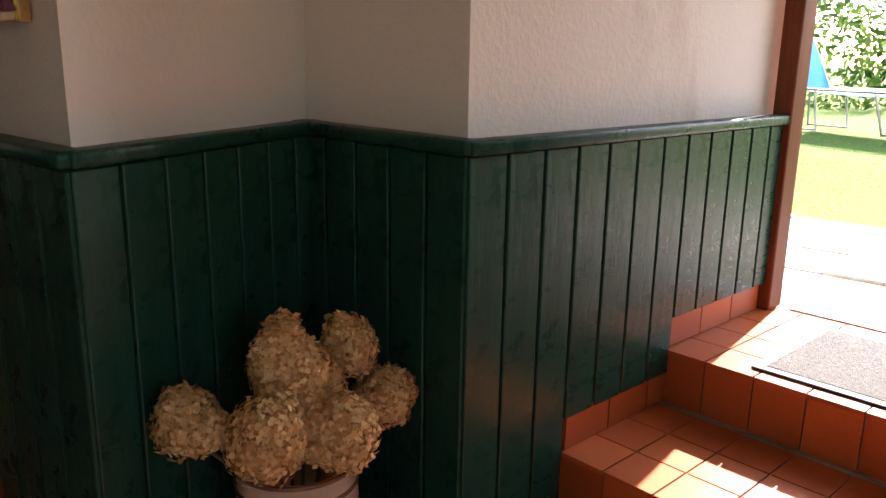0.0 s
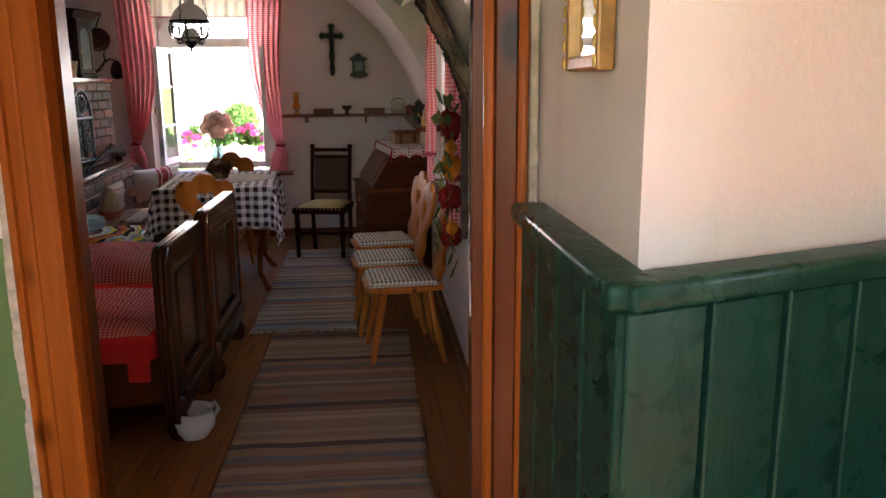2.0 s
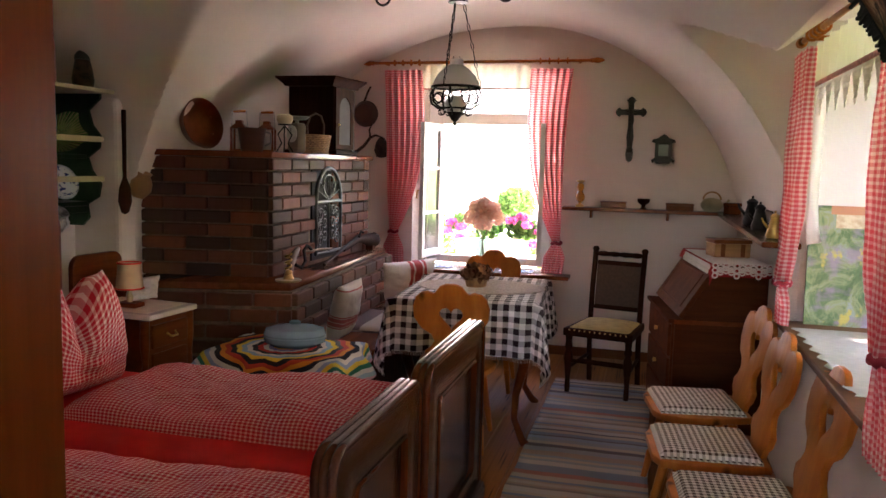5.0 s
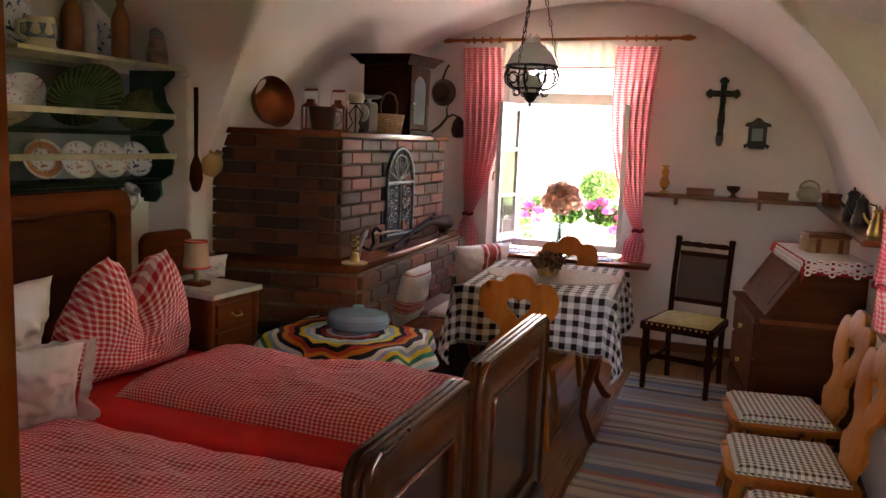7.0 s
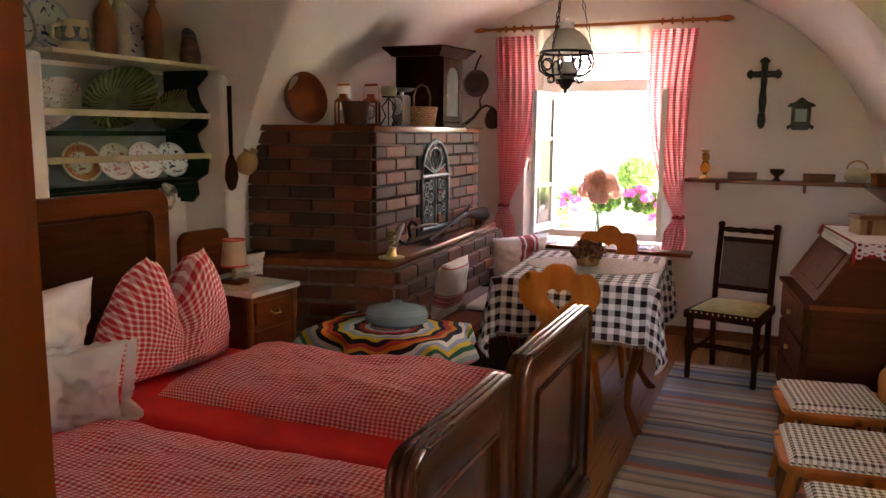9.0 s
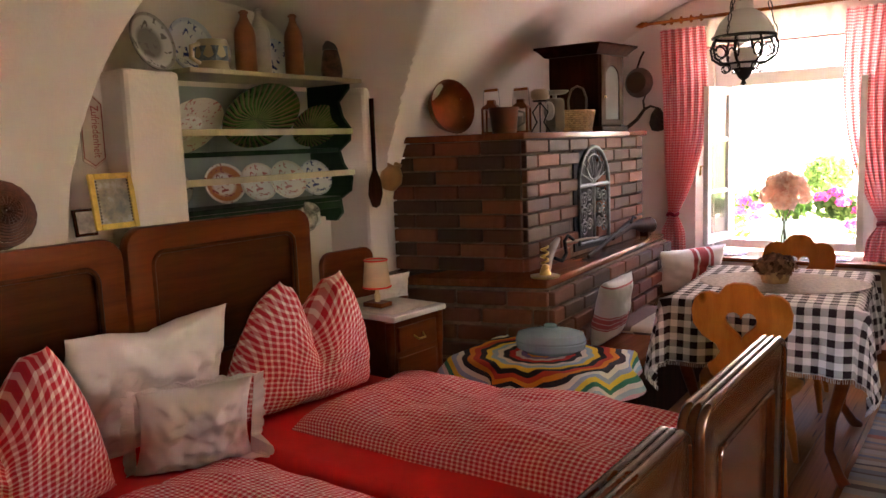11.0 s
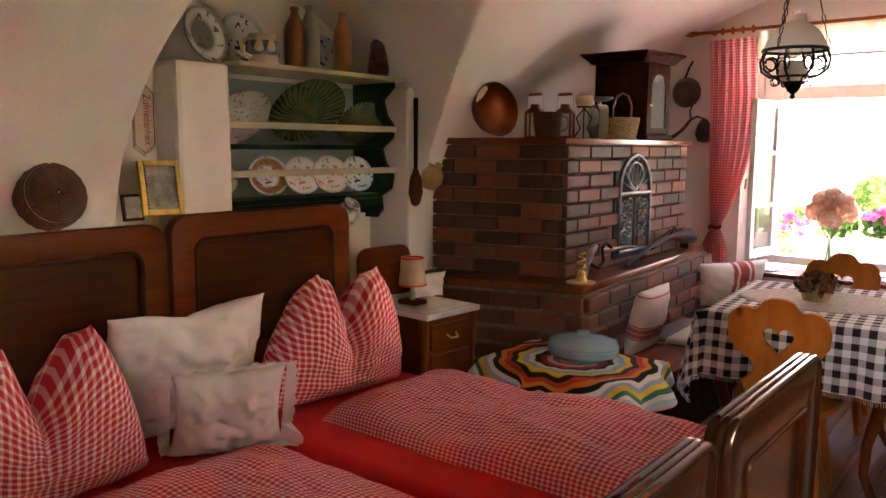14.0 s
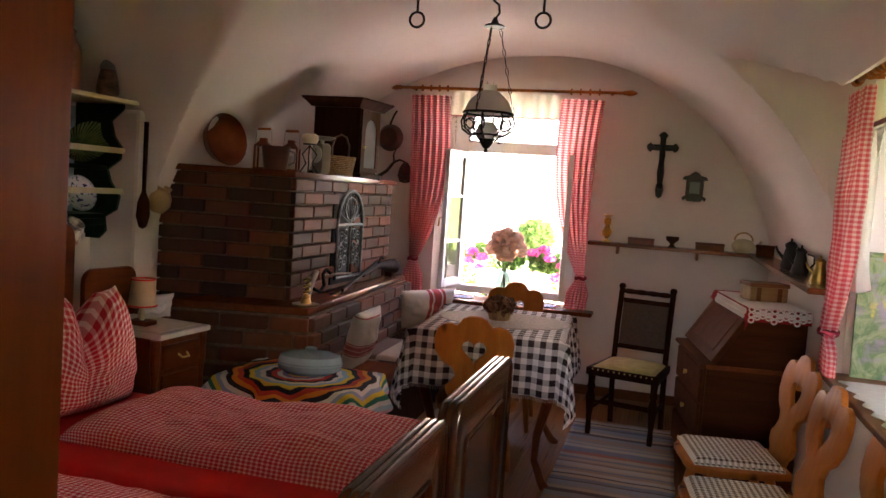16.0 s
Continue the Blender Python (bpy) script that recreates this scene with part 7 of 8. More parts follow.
# ---- plate rack in the niche ----
rack = thing("plate_rack", "dark green plate rack with cream rails and pale blue back", "plate rack")
RX0, RX1, RY0, RY1 = -2.385, -2.10, 3.435, 4.455
part("back_board", box(BM(), (-2.40, RY0, 1.10), (-2.386, RY1, 1.735)), M_PALEB, rack, "pale blue back boards")
wave = [(0, 1.08), (0.16, 1.08), (0.20, 1.12), (0.19, 1.19), (0.26, 1.23), (0.275, 1.30), (0.22, 1.37), (0.20, 1.43), (0.27, 1.48), (0.28, 1.54), (0.23, 1.60), (0.21, 1.67), (0.28, 1.73), (0.28, 1.755), (0, 1.755)]
for y in (RY0, RY1 - 0.02):
    part("side_board", plate(BM(), wave, [], 0.02, at(RX0, y + 0.02, 0) @ XZ, 0.003), M_GREENP, rack, "wavy dark green side board")
for z, d in ((1.185, 0.20), (1.425, 0.20)):
    part("shelf", box(BM(), (RX0, RY0 + 0.021, z), (RX0 + d, RY1 - 0.021, z + 0.022), 0.003), M_GREENP, rack)
part("top_shelf", box(BM(), (RX0, RY0 + 0.05, 1.756), (RX1 + 0.045, RY1 + 0.035, 1.776), 0.004), M_CREAMP, rack, "cream top shelf")
for z in (1.325, 1.525):
    part("plate_rail", box(BM(), (RX1 - 0.012, RY0 + 0.005, z - 0.014), (RX1 + 0.006, RY1 - 0.005, z + 0.014), 0.003), M_CREAMP, rack, "cream plate rail")
part("lower_rail", box(BM(), (RX0 + 0.18, RY0 + 0.021, 1.15), (RX0 + 0.20, RY1 - 0.021, 1.184), 0.003), M_GREENP, rack)


def dish_mat(name, centre, rim, edge, n, spots):
    """Glaze in rings by object radius with painted sprigs."""
    k = Nodes(name, 0.15)
    co = k.coord("Object")
    s = k.xyz(co)
    r = k.math('SQRT', k.math('ADD', k.math('MULTIPLY', s[0], s[0]), k.math('MULTIPLY', s[1], s[1])))
    col = k.ramp(r, (0.0, centre), (0.055, centre), (0.075, rim), (0.100, rim), (0.105, edge), (0.2, edge))
    sp = k.noise(co, n, 2)
    col = k.mix(k.ramp(sp, (0.60, (0, 0, 0)), (0.64, (1, 1, 1))), col, spots)
    k.color(col)
    return k.mat


D_WHITE = dish_mat("china_roses", (0.76, 0.75, 0.72), (0.78, 0.77, 0.75), (0.70, 0.66, 0.60), 40, (0.55, 0.25, 0.25))
D_ORANGE = dish_mat("china_orange_rim", (0.74, 0.72, 0.70), (0.50, 0.22, 0.10), (0.74, 0.70, 0.66), 45, (0.35, 0.10, 0.10))
D_BLUE = dish_mat("china_blue", (0.72, 0.74, 0.76), (0.70, 0.72, 0.76), (0.50, 0.54, 0.64), 38, (0.04, 0.06, 0.22))
D_GREY = dish_mat("china_etched", (0.22, 0.20, 0.18), (0.60, 0.57, 0.52), (0.28, 0.25, 0.22), 34, (0.16, 0.14, 0.12))
k = Nodes("green_majolica", 0.15)
co = k.coord("Object")
s = k.xyz(co)
ang = k.math('ARCTAN2', s[1], s[0])
rib = k.math('SINE', k.math('MULTIPLY', ang, 34.0))
k.color(k.mix(k.ramp(rib, (0.35, (0, 0, 0)), (0.65, (1, 1, 1))), k.ramp(k.noise(co, 12, 3), (0.4, (0.03, 0.10, 0.025)), (0.6, (0.09, 0.16, 0.05))), (0.20, 0.17, 0.085)))
D_GREEN = k.bump(rib, 0.5, 0.006).mat


def dish(y, z, r, mat, label, lean=18, x=-2.30, squash=1.0, turn=0.0, deep=0.22, name="plate", spin=0.0, group="plates on the rack"):
    """A plate standing on its rim, leaning back, its face towards the room."""
    prof = [(0, 0), (0.45 * r, 0.0), (0.62 * r, 0.02 * r), (1.0 * r, deep * r), (1.0 * r, deep * r + 0.006), (0.60 * r, 0.02 * r + 0.007), (0.45 * r, 0.007), (0, 0.007)]
    o = put(name, lathe(BM(), prof, 40), mat, 40)
    o.matrix_basis = at(x, y, z + r * squash) @ rot(turn, 'Z') @ rot(90 - lean, 'Y') @ rot(spin, 'Z') @ Matrix.Diagonal((squash, 1, 1, 1))
    return tagged(o, label, "plate", group)


dish(3.62, 1.450, 0.225, D_WHITE, "white oval platter with dark hole motif, tilted on the rack", 26, -2.29, 0.42, 0, 0.14, "platter", 28)
dish(3.97, 1.450, 0.29, D_GREEN, "large ribbed green majolica dish on the rack", 30, -2.25, 0.44, 0, 0.20, "platter", 26)
dish(4.29, 1.450, 0.20, D_GREEN, "smaller green glazed dish on the rack", 28, -2.22, 0.44, 0, 0.20, "platter", 24)
for y, r, m_, l in ((3.515, 0.105, D_GREY, "grey patterned plate on the lower shelf"), (3.79, 0.115, D_ORANGE, "white plate with orange rim and flowers"), (3.96, 0.112, D_WHITE, "white plate with green sprigs"), (4.11, 0.115, D_WHITE, "white plate with pale roses"), (4.31, 0.112, D_BLUE, "white plate with blue sprigs")):
    dish(y, 1.208, r, m_, l, 24, -2.29 + 0.03 * (y > 3.8) + 0.03 * (y > 4.0) - 0.02 * (y > 4.2), 0.80, 0, 0.16, "plate", 20)
dish(3.41, 1.757, 0.115, D_GREY, "grey etched plate standing on the pier", 14, -2.20, 1.0, 12)
dish(3.70, 1.777, 0.118, D_BLUE, "blue and white rimmed plate behind the mug", 10, -2.34)
dish(4.18, 1.777, 0.095, D_BLUE, "blue and white plate behind the bottle", 10, -2.34)


def bottle(y, x, h, r, mat, label):
    t = thing("stoneware_bottle", label, "bottle", at(x, y, 1.777), "stoneware bottles")
    part("body", lathe(BM(), [(0, 0), (r, 0), (r * 1.02, 0.02), (r, 0.62 * h), (r * 0.88, 0.72 * h), (r * 0.5, 0.84 * h), (r * 0.36, 0.90 * h), (r * 0.36, 0.96 * h), (r * 0.30, h), (0, h)], 26), mat, t, "", 50)
    part("lip", tube(BM(), [(r * 0.36 * math.cos(q * 0.4488), r * 0.36 * math.sin(q * 0.4488), 0.965 * h) for q in range(14)], 0.006, 6, None, True), mat, t, "", 60)


bottle(3.895, -2.20, 0.275, 0.047, M_STONEB, "tall brown salt-glazed stoneware bottle")
bottle(4.025, -2.25, 0.305, 0.046, M_STONEG, "tall grey stoneware bottle behind the brown one")
bottle(4.185, -2.20, 0.290, 0.044, M_STONEB, "brown stoneware bottle beside the stein")
mg = thing("beer_mug", "cream mug with a painted landscape", "mug", at(-2.18, 3.70, 1.777) @ Matrix.Scale(1.3, 4))
part("body", lathe(BM(), [(0, 0), (0.050, 0), (0.052, 0.01), (0.046, 0.02), (0.055, 0.05), (0.050, 0.085), (0.046, 0.10), (0.041, 0.10), (0.045, 0.05), (0, 0.02)], 26), M_CREAMP, mg, "", 50)
part("picture", lathe(BM(), [(0.0562, 0.032), (0.0566, 0.05), (0.0545, 0.078)], 8, rot(-30, 'Z')), plain("mug_painting", (0.12, 0.16, 0.20), 0.3, 0, 0.8, 40), mg)
part("handle", tube(BM(), [(0, -0.05, 0.085), (0, -0.082, 0.075), (0, -0.085, 0.04), (0, -0.052, 0.025)], 0.007, 8), M_CREAMP, mg, "", 60)
sn = thing("beer_stein", "dark patterned stein with a pointed pewter lid", "stein", at(-2.17, 4.40, 1.777) @ Matrix.Scale(1.12, 4))
part("body", lathe(BM(), [(0, 0), (0.044, 0), (0.048, 0.04), (0.040, 0.09), (0.032, 0.125), (0, 0.125)], 24), plain("stein_pattern", (0.10, 0.045, 0.03), 0.3, 0, 0.9, 30), sn, "", 50)
part("lid", lathe(BM(), [(0.036, 0.126), (0.034, 0.145), (0.012, 0.175), (0.006, 0.195), (0, 0.20)], 20), plain("pewter", (0.16, 0.15, 0.14), 0.4, 0.8), sn, "", 50)
part("handle", tube(BM(), [(0, 0.036, 0.12), (0, 0.085, 0.11), (0, 0.09, 0.05), (0, 0.048, 0.02)], 0.008, 8), M_STONEG, sn, "", 60)
jg = thing("painted_pitcher", "white pitcher with dark scrollwork under the rack", "pitcher", at(-2.19, 4.14, 1.101))
part("body", lathe(BM(), [(0, -0.085), (0.035, -0.085), (0.060, -0.04), (0.055, 0.0), (0.035, 0.03), (0.042, 0.05), (0.037, 0.05), (0.030, 0.03), (0, 0.0)], 24, at(0.06, 0, 0.035) @ rot(40, 'Y')), plain("pitcher_scrolls", (0.45, 0.43, 0.40), 0.2, 0, 0.95, 28), jg, "", 50)
part("handle", tube(BM(), [(0.05, 0.035, 0.06), (0.05, 0.085, 0.04), (0.06, 0.08, -0.005), (0.05, 0.05, -0.02)], 0.008, 8), M_CHINA, jg, "", 60)
sp = thing("wooden_spoon", "long dark wooden spoon hanging on the pier edge", "spoon", at(-2.016, 4.505, 0))
part("handle", tube(BM(), [(0, 0, 1.30), (0, 0, 1.68)], [0.010, 0.012], 8), M_DARK, sp, "", 60)
part("bowl", lathe(BM(), [(0, -0.075), (0.02, -0.066), (0.036, -0.02), (0.030, 0.035), (0.012, 0.075), (0, 0.08)], 20, at(0, 0, 1.235) @ Matrix.Diagonal((0.5, 1.45, 1.25, 1))), M_DARK, sp, "", 60)

# ---- wall things above the headboards ----
sg = thing("wall_sign", "narrow pointed wooden sign with red lettering", "sign", at(-2.186, 3.135, 1.40))
out = [(-0.045, 0.03), (0.0, 0.0), (0.045, 0.03), (0.045, 0.24), (0.0, 0.28), (-0.045, 0.24)]
part("board", plate(BM(), out, [], 0.008, YZ, 0.002), plain("cream_sign_paint", (0.60, 0.44, 0.36), 0.6, 0, 0.1, 12), sg)
part("border", tube(BM(), [(0.009, x * 0.90, 0.012 + z * 0.92) for x, z in out], 0.0018, 5, None, True), plain("sign_red_line", (0.32, 0.03, 0.025), 0.6), sg)
cv = bpy.data.curves.new("lettering", 'FONT')
cv.body, cv.size, cv.align_x, cv.align_y, cv.extrude = "Zufriedenheit", 0.042, 'CENTER', 'CENTER', 0.0004
_o = bpy.data.objects.new("lettering", cv)
me = bpy.data.meshes.new_from_object(_o)
bpy.data.objects.remove(_o)
me.materials.append(plain("sign_lettering_red", (0.34, 0.03, 0.025), 0.6))
o = new("lettering", me)
o.parent = sg
o.matrix_basis = at(0.0088, 0.012, 0.135) @ YZ @ rot(-90, 'Z') @ Matrix.Diagonal((0.82, 1, 1, 1))

fr = thing("gilt_picture", "small faded picture in a beaded gilt frame", "picture", at(-2.045, 3.115, 1.186) @ rot(-8, 'Y'))
bm = BM()
for a, b in (((0, -0.085, 0), (0.016, -0.064, 0.20)), ((0, 0.064, 0), (0.016, 0.085, 0.20)), ((0, -0.064, 0), (0.016, 0.064, 0.021)), ((0, -0.064, 0.179), (0.016, 0.064, 0.20))):
    box(bm, a, b, 0.004)
part("frame", bm, M_GOLD, fr)
k = Nodes("faded_print", 0.5)
k.color(k.ramp(k.noise(k.coord("Object"), 22, 4), (0.35, (0.16, 0.16, 0.15)), (0.5, (0.30, 0.26, 0.20)), (0.65, (0.42, 0.42, 0.42))))
part("print", box(BM(), (0.002, -0.064, 0.021), (0.008, 0.064, 0.179)), k.mat, fr)
bm = BM()
for q in range(14):
    for y in (-0.060, 0.060):
        lathe(bm, [(0, 0), (0.004, 0.002), (0, 0.005)], 6, at(0.012, y, 0.028 + q * 0.011) @ rot(90, 'Y'))
part("beading", bm, M_BARK, fr)
fr2 = thing("small_photo", "little dark framed photograph behind the gilt picture", "photo", at(-2.05, 3.00, 1.172) @ rot(-10, 'Y'))
part("frame", box(BM(), (0, -0.04, 0), (0.012, 0.04, 0.095), 0.003), M_DARK, fr2)
part("photo", box(BM(), (0.0125, -0.03, 0.01), (0.014, 0.03, 0.085)), plain("grey_photo", (0.35, 0.30, 0.26), 0.3, 0, 0.5, 30), fr2)


# Fluted copper mould, modelled from coiled rings like a basket.
def round_basket(y, z, r, label):
    t = thing("round_basket", label, "basket", at(-1.955, y, z) @ rot(74, 'Y'), "round baskets on the headboard")
    bm = BM()
    for q in range(12):
        rr = r * (0.08 + 0.92 * q / 11)
        n = 40
        tube(bm, [((rr + 0.004 * math.sin(j * math.pi)) * math.cos(2 * math.pi * j / n), rr * math.sin(2 * math.pi * j / n), 0.004 * (j % 2) + 0.03 * (1 - (q / 11) ** 4)) for j in range(n)], r * 0.055, 5, None, True)
    part("base", bm, M_MOULD, t, "", 60)
    bm = BM()
    for q in range(4):
        n = 40
        tube(bm, [(r * (1.02 + 0.03 * (j % 2)) * math.cos(2 * math.pi * j / n), r * (1.02 + 0.03 * (j % 2)) * math.sin(2 * math.pi * j / n), -0.012 - 0.014 * q) for j in range(n)], r * 0.06, 5, None, True)
    part("rim", bm, M_MOULD, t, "", 60)


M_MOULD = plain("dark_red_brown_mould", (0.125, 0.032, 0.012), 0.5, 0, 0.35, 40)
round_basket(2.685, 1.285, 0.098, "dark brown round fluted mould leaning above the headboard")
round_basket(2.36, 1.285, 0.098, "dark brown round fluted mould by the wall")

# ---- things on the mantel ----
MZ = 1.488
cb = thing("copper_pan", "deep copper pan standing on its rim", "pan", at(-1.80, 4.86, MZ + 0.140) @ rot(74, 'Z') @ rot(80, 'X'))
part("bowl", lathe(BM(), [(0, -0.05), (0.085, -0.05), (0.12, -0.02), (0.135, 0.03), (0.140, 0.035), (0.136, 0.036), (0.115, -0.015), (0.08, -0.043), (0, -0.043)], 44), M_COPPER, cb, "", 40)
part("handle", tube(BM(), [(0.10, -0.05, -0.02), (0.155, -0.03, 0.0), (0.155, 0.03, 0.0), (0.10, 0.05, -0.02)], 0.007, 8), M_COPPER, cb, "", 60)


def lantern(x, y, label):
    t = thing("lantern", label, "lantern", at(x, y, MZ) @ rot(15, 'Z'), "lanterns on the mantel")
    part("base", box(BM(), (-0.045, -0.045, 0), (0.045, 0.045, 0.012), 0.003), M_COPPER, t)
    for sx in (-1, 1):
        for sy in (-1, 1):
            part("post", box(BM(), (sx * 0.038 - 0.005, sy * 0.038 - 0.005, 0.012), (sx * 0.038 + 0.005, sy * 0.038 + 0.005, 0.125), 0.001), M_COPPER, t)
    part("candle", lathe(BM(), [(0, 0.012), (0.022, 0.012), (0.022, 0.085), (0, 0.088)], 16), M_WHITE, t)
    part("roof", lathe(BM(), [(0.062, 0.126), (0.060, 0.132), (0.028, 0.155), (0.026, 0.172), (0, 0.174)], 4, rot(45, 'Z')), M_COPPER, t)
    hd = part("bail", tube(BM(), [(-0.045, 0, 0.135), (-0.04, 0, 0.22), (0.04, 0, 0.225), (0.045, 0, 0.135)], 0.0018, 5), M_STEEL, t)
    part("grip", tube(BM(), [(-0.035, 0, 0.2215), (0.035, 0, 0.2245)], 0.007, 8), M_PINEX, hd)


lantern(-1.645, 5.02, "copper lantern with a candle on the mantel")
lantern(-1.515, 5.10, "second copper lantern behind the bucket")
bk = thing("copper_bucket", "small brown metal bucket on the mantel", "bucket", at(-1.535, 4.96, MZ))
part("body", lathe(BM(), [(0, 0), (0.060, 0), (0.078, 0.125), (0.080, 0.128), (0.075, 0.128), (0.057, 0.006), (0, 0.006)], 30), plain("brown_metal", (0.12, 0.05, 0.03), 0.3, 0.6), bk, "", 50)
part("handle", tube(BM(), [(0.072, 0.02, 0.11), (0.10, 0.03, 0.10), (0.10, 0.03, 0.05), (0.068, 0.02, 0.03)], 0.006, 8), M_STEEL, bk, "", 60)
cs = thing("candle_stand", "wrought iron candle stand with a round cream candle", "candle stand", at(-1.405, 5.10, MZ))
bm = BM()
for q in range(3):
    a = q * 2.094
    tube(bm, [(0.055 * math.cos(a), 0.055 * math.sin(a), 0.0), (0.02 * math.cos(a), 0.02 * math.sin(a), 0.05), (0.045 * math.cos(a), 0.045 * math.sin(a), 0.10), (0.0, 0.0, 0.15)], 0.004, 6)
lathe(bm, [(0, 0.15), (0.035, 0.152), (0.04, 0.16), (0, 0.16)], 18)
part("stand", bm, M_IRON, cs)
part("candle", lathe(BM(), [(0, 0.16), (0.036, 0.162), (0.046, 0.18), (0.044, 0.205), (0.03, 0.215), (0, 0.212)], 26), M_CREAMP, cs, "thick cream candle", 50)
sc = thing("kitchen_scale", "old grey kitchen scale with a white round dial", "scale", at(-1.41, 5.27, MZ) @ rot(-30, 'Z'))
part("case", plate(BM(), rrect(-0.050, 0, 0.050, 0.175, 0.030), [], 0.06, at(0, 0.03, 0) @ XZ, 0.006), plain("grey_scale_paint", (0.24, 0.21, 0.17), 0.4), sc, "", 40)
part("dial", lathe(BM(), [(0, 0), (0.048, 0), (0.050, 0.006), (0.044, 0.010), (0, 0.010)], 28, at(0, -0.031, 0.110) @ rot(90, 'X')), M_CHINA, sc, "white enamel dial", 50)
part("pointer", box(BM(), (-0.002, -0.0435, 0.105), (0.002, -0.042, 0.145)), M_IRON, sc)
part("pan", lathe(BM(), [(0, 0.19), (0.055, 0.195), (0.075, 0.21), (0.073, 0.213), (0, 0.197)], 24), M_STEEL, sc, "", 50)
part("pan_post", tube(BM(), [(0, 0, 0.17), (0, 0, 0.192)], 0.012, 8), M_STEEL, sc)
wb = thing("wicker_basket", "small yellow wicker basket with a hoop handle", "basket", at(-1.43, 5.58, MZ) @ rot(70, 'Z'))
bm = BM()
for q in range(11):
    z = 0.004 + q * 0.011
    a, b = 0.085 + 0.025 * q / 10, 0.055 + 0.015 * q / 10
    tube(bm, [((a + 0.004 * ((j + q) % 2)) * math.cos(j * 2 * math.pi / 36), (b + 0.004 * ((j + q) % 2)) * math.sin(j * 2 * math.pi / 36), z) for j in range(36)], 0.0062, 5, None, True)
box(bm, (-0.075, -0.045, 0), (0.075, 0.045, 0.008))
part("weave", bm, M_WICKER, wb)
part("hoop", tube(BM(), [(0, -0.068, 0.11), (0, -0.072, 0.18), (0, -0.045, 0.235), (0, 0, 0.25), (0, 0.045, 0.235), (0, 0.072, 0.18), (0, 0.068, 0.11)], 0.006, 8), plain("hoop_willow", (0.16, 0.08, 0.04), 0.6), wb, "", 60)

# mantel clock case
ck = thing("clock_case", "dark wooden clock case with a glazed arched door", "clock", at(-1.585, 6.03, MZ) @ rot(-4, 'Z'))
W2, D2, H2 = 0.175, 0.145, 0.45
bm = BM()
box(bm, (-W2, -D2, 0.03), (W2 - 0.012, D2, H2), 0.004)
part("body", bm, M_DARK, ck)
part("plinth", box(BM(), (-W2 - 0.02, -D2 - 0.02, 0), (W2 + 0.02, D2 + 0.02, 0.03), 0.006), M_DARK, ck)
part("cornice", lathe(BM(), [(0.245, H2), (0.255, H2 + 0.01), (0.285, H2 + 0.035), (0.31, H2 + 0.05), (0.31, H2 + 0.062), (0.24, H2 + 0.062)], 4, rot(45, 'Z') @ Matrix.Diagonal((1.05, 0.92, 1, 1))), M_DARK, ck)
hole = [(-0.085, 0.07), (0.085, 0.07), (0.085, 0.30)] + [(0.085 * math.cos(radians(q)), 0.30 + 0.085 * math.sin(radians(q))) for q in range(15, 180, 15)] + [(-0.085, 0.30)]
dr = part("door", plate(BM(), rrect(-D2 + 0.004, 0.035, D2 - 0.004, H2 - 0.006, 0.004, 2), [hole], 0.014, at(W2 - 0.011, 0, 0) @ YZ, 0.003), M_DARK, ck, "arched glazed door")
part("pane", box(BM(), (W2 - 0.006, -0.086, 0.068), (W2 - 0.002, 0.086, 0.388)), plain("dull_reflective_pane", (0.10, 0.085, 0.08), 0.5, 0, 0.1, 9, 0, 0.03), dr)
part("knob", lathe(BM(), [(0, 0), (0.006, 0.003), (0.007, 0.012), (0, 0.015)], 10, at(W2 + 0.003, -0.105, 0.20) @ rot(90, 'Y')), M_BRASS, dr)

# ---- bench ledge: hunting things ----
M_GUN = plain("blackened_gun_steel", (0.026, 0.022, 0.019), 0.75, 0.0, 0.3, 30, 0, 0.05)
gn = thing("old_gun", "old long gun with a dark stock lying on the ledge", "gun", None)
part("barrel", tube(BM(), [(-1.255, 5.33, 0.823), (-1.335, 6.10, 0.93)], [0.010, 0.013], 10), M_GUN, gn, "", 60)
part("stock", tube(BM(), [(-1.30, 5.75, 0.872), (-1.335, 6.08, 0.905), (-1.34, 6.20, 0.90), (-1.345, 6.33, 0.885), (-1.345, 6.44, 0.875)], [0.015, 0.022, 0.026, 0.045, 0.056], 10), plain("dark_gun_stock", (0.034, 0.014, 0.008), 0.75, 0, 0.3, 20, 0, 0.05), gn, "", 60)
part("lock", tube(BM(), [(-1.31, 6.05, 0.93), (-1.31, 6.09, 0.965), (-1.31, 6.13, 0.955)], 0.008, 6), M_GUN, gn, "", 60)
part("butt_rest", box(BM(), (-1.375, 6.36, 0.806), (-1.32, 6.42, 0.845), 0.004), M_DARK, gn)
cd = thing("candlestick", "small twisted brass candlestick on the ledge corner", "candlestick", at(-1.215, 4.765, 0.806))
part("plate", lathe(BM(), [(0, 0), (0.065, 0), (0.07, 0.008), (0.03, 0.012), (0, 0.012)], 24), M_BRASS, cd, "", 50)
bm = BM()
tube(bm, [(0.016 * math.cos(q * 0.5), 0.016 * math.sin(q * 0.5), 0.014 + q * 0.0026) for q in range(52)], 0.006, 6)
lathe(bm, [(0.030, 0.01), (0.016, 0.05), (0.010, 0.06)], 14)
part("stem", bm, M_BRASS, cd, "", 60)
hm = thing("iron_harness", "old iron and wood harness piece leaning on the bricks", "harness piece", None)
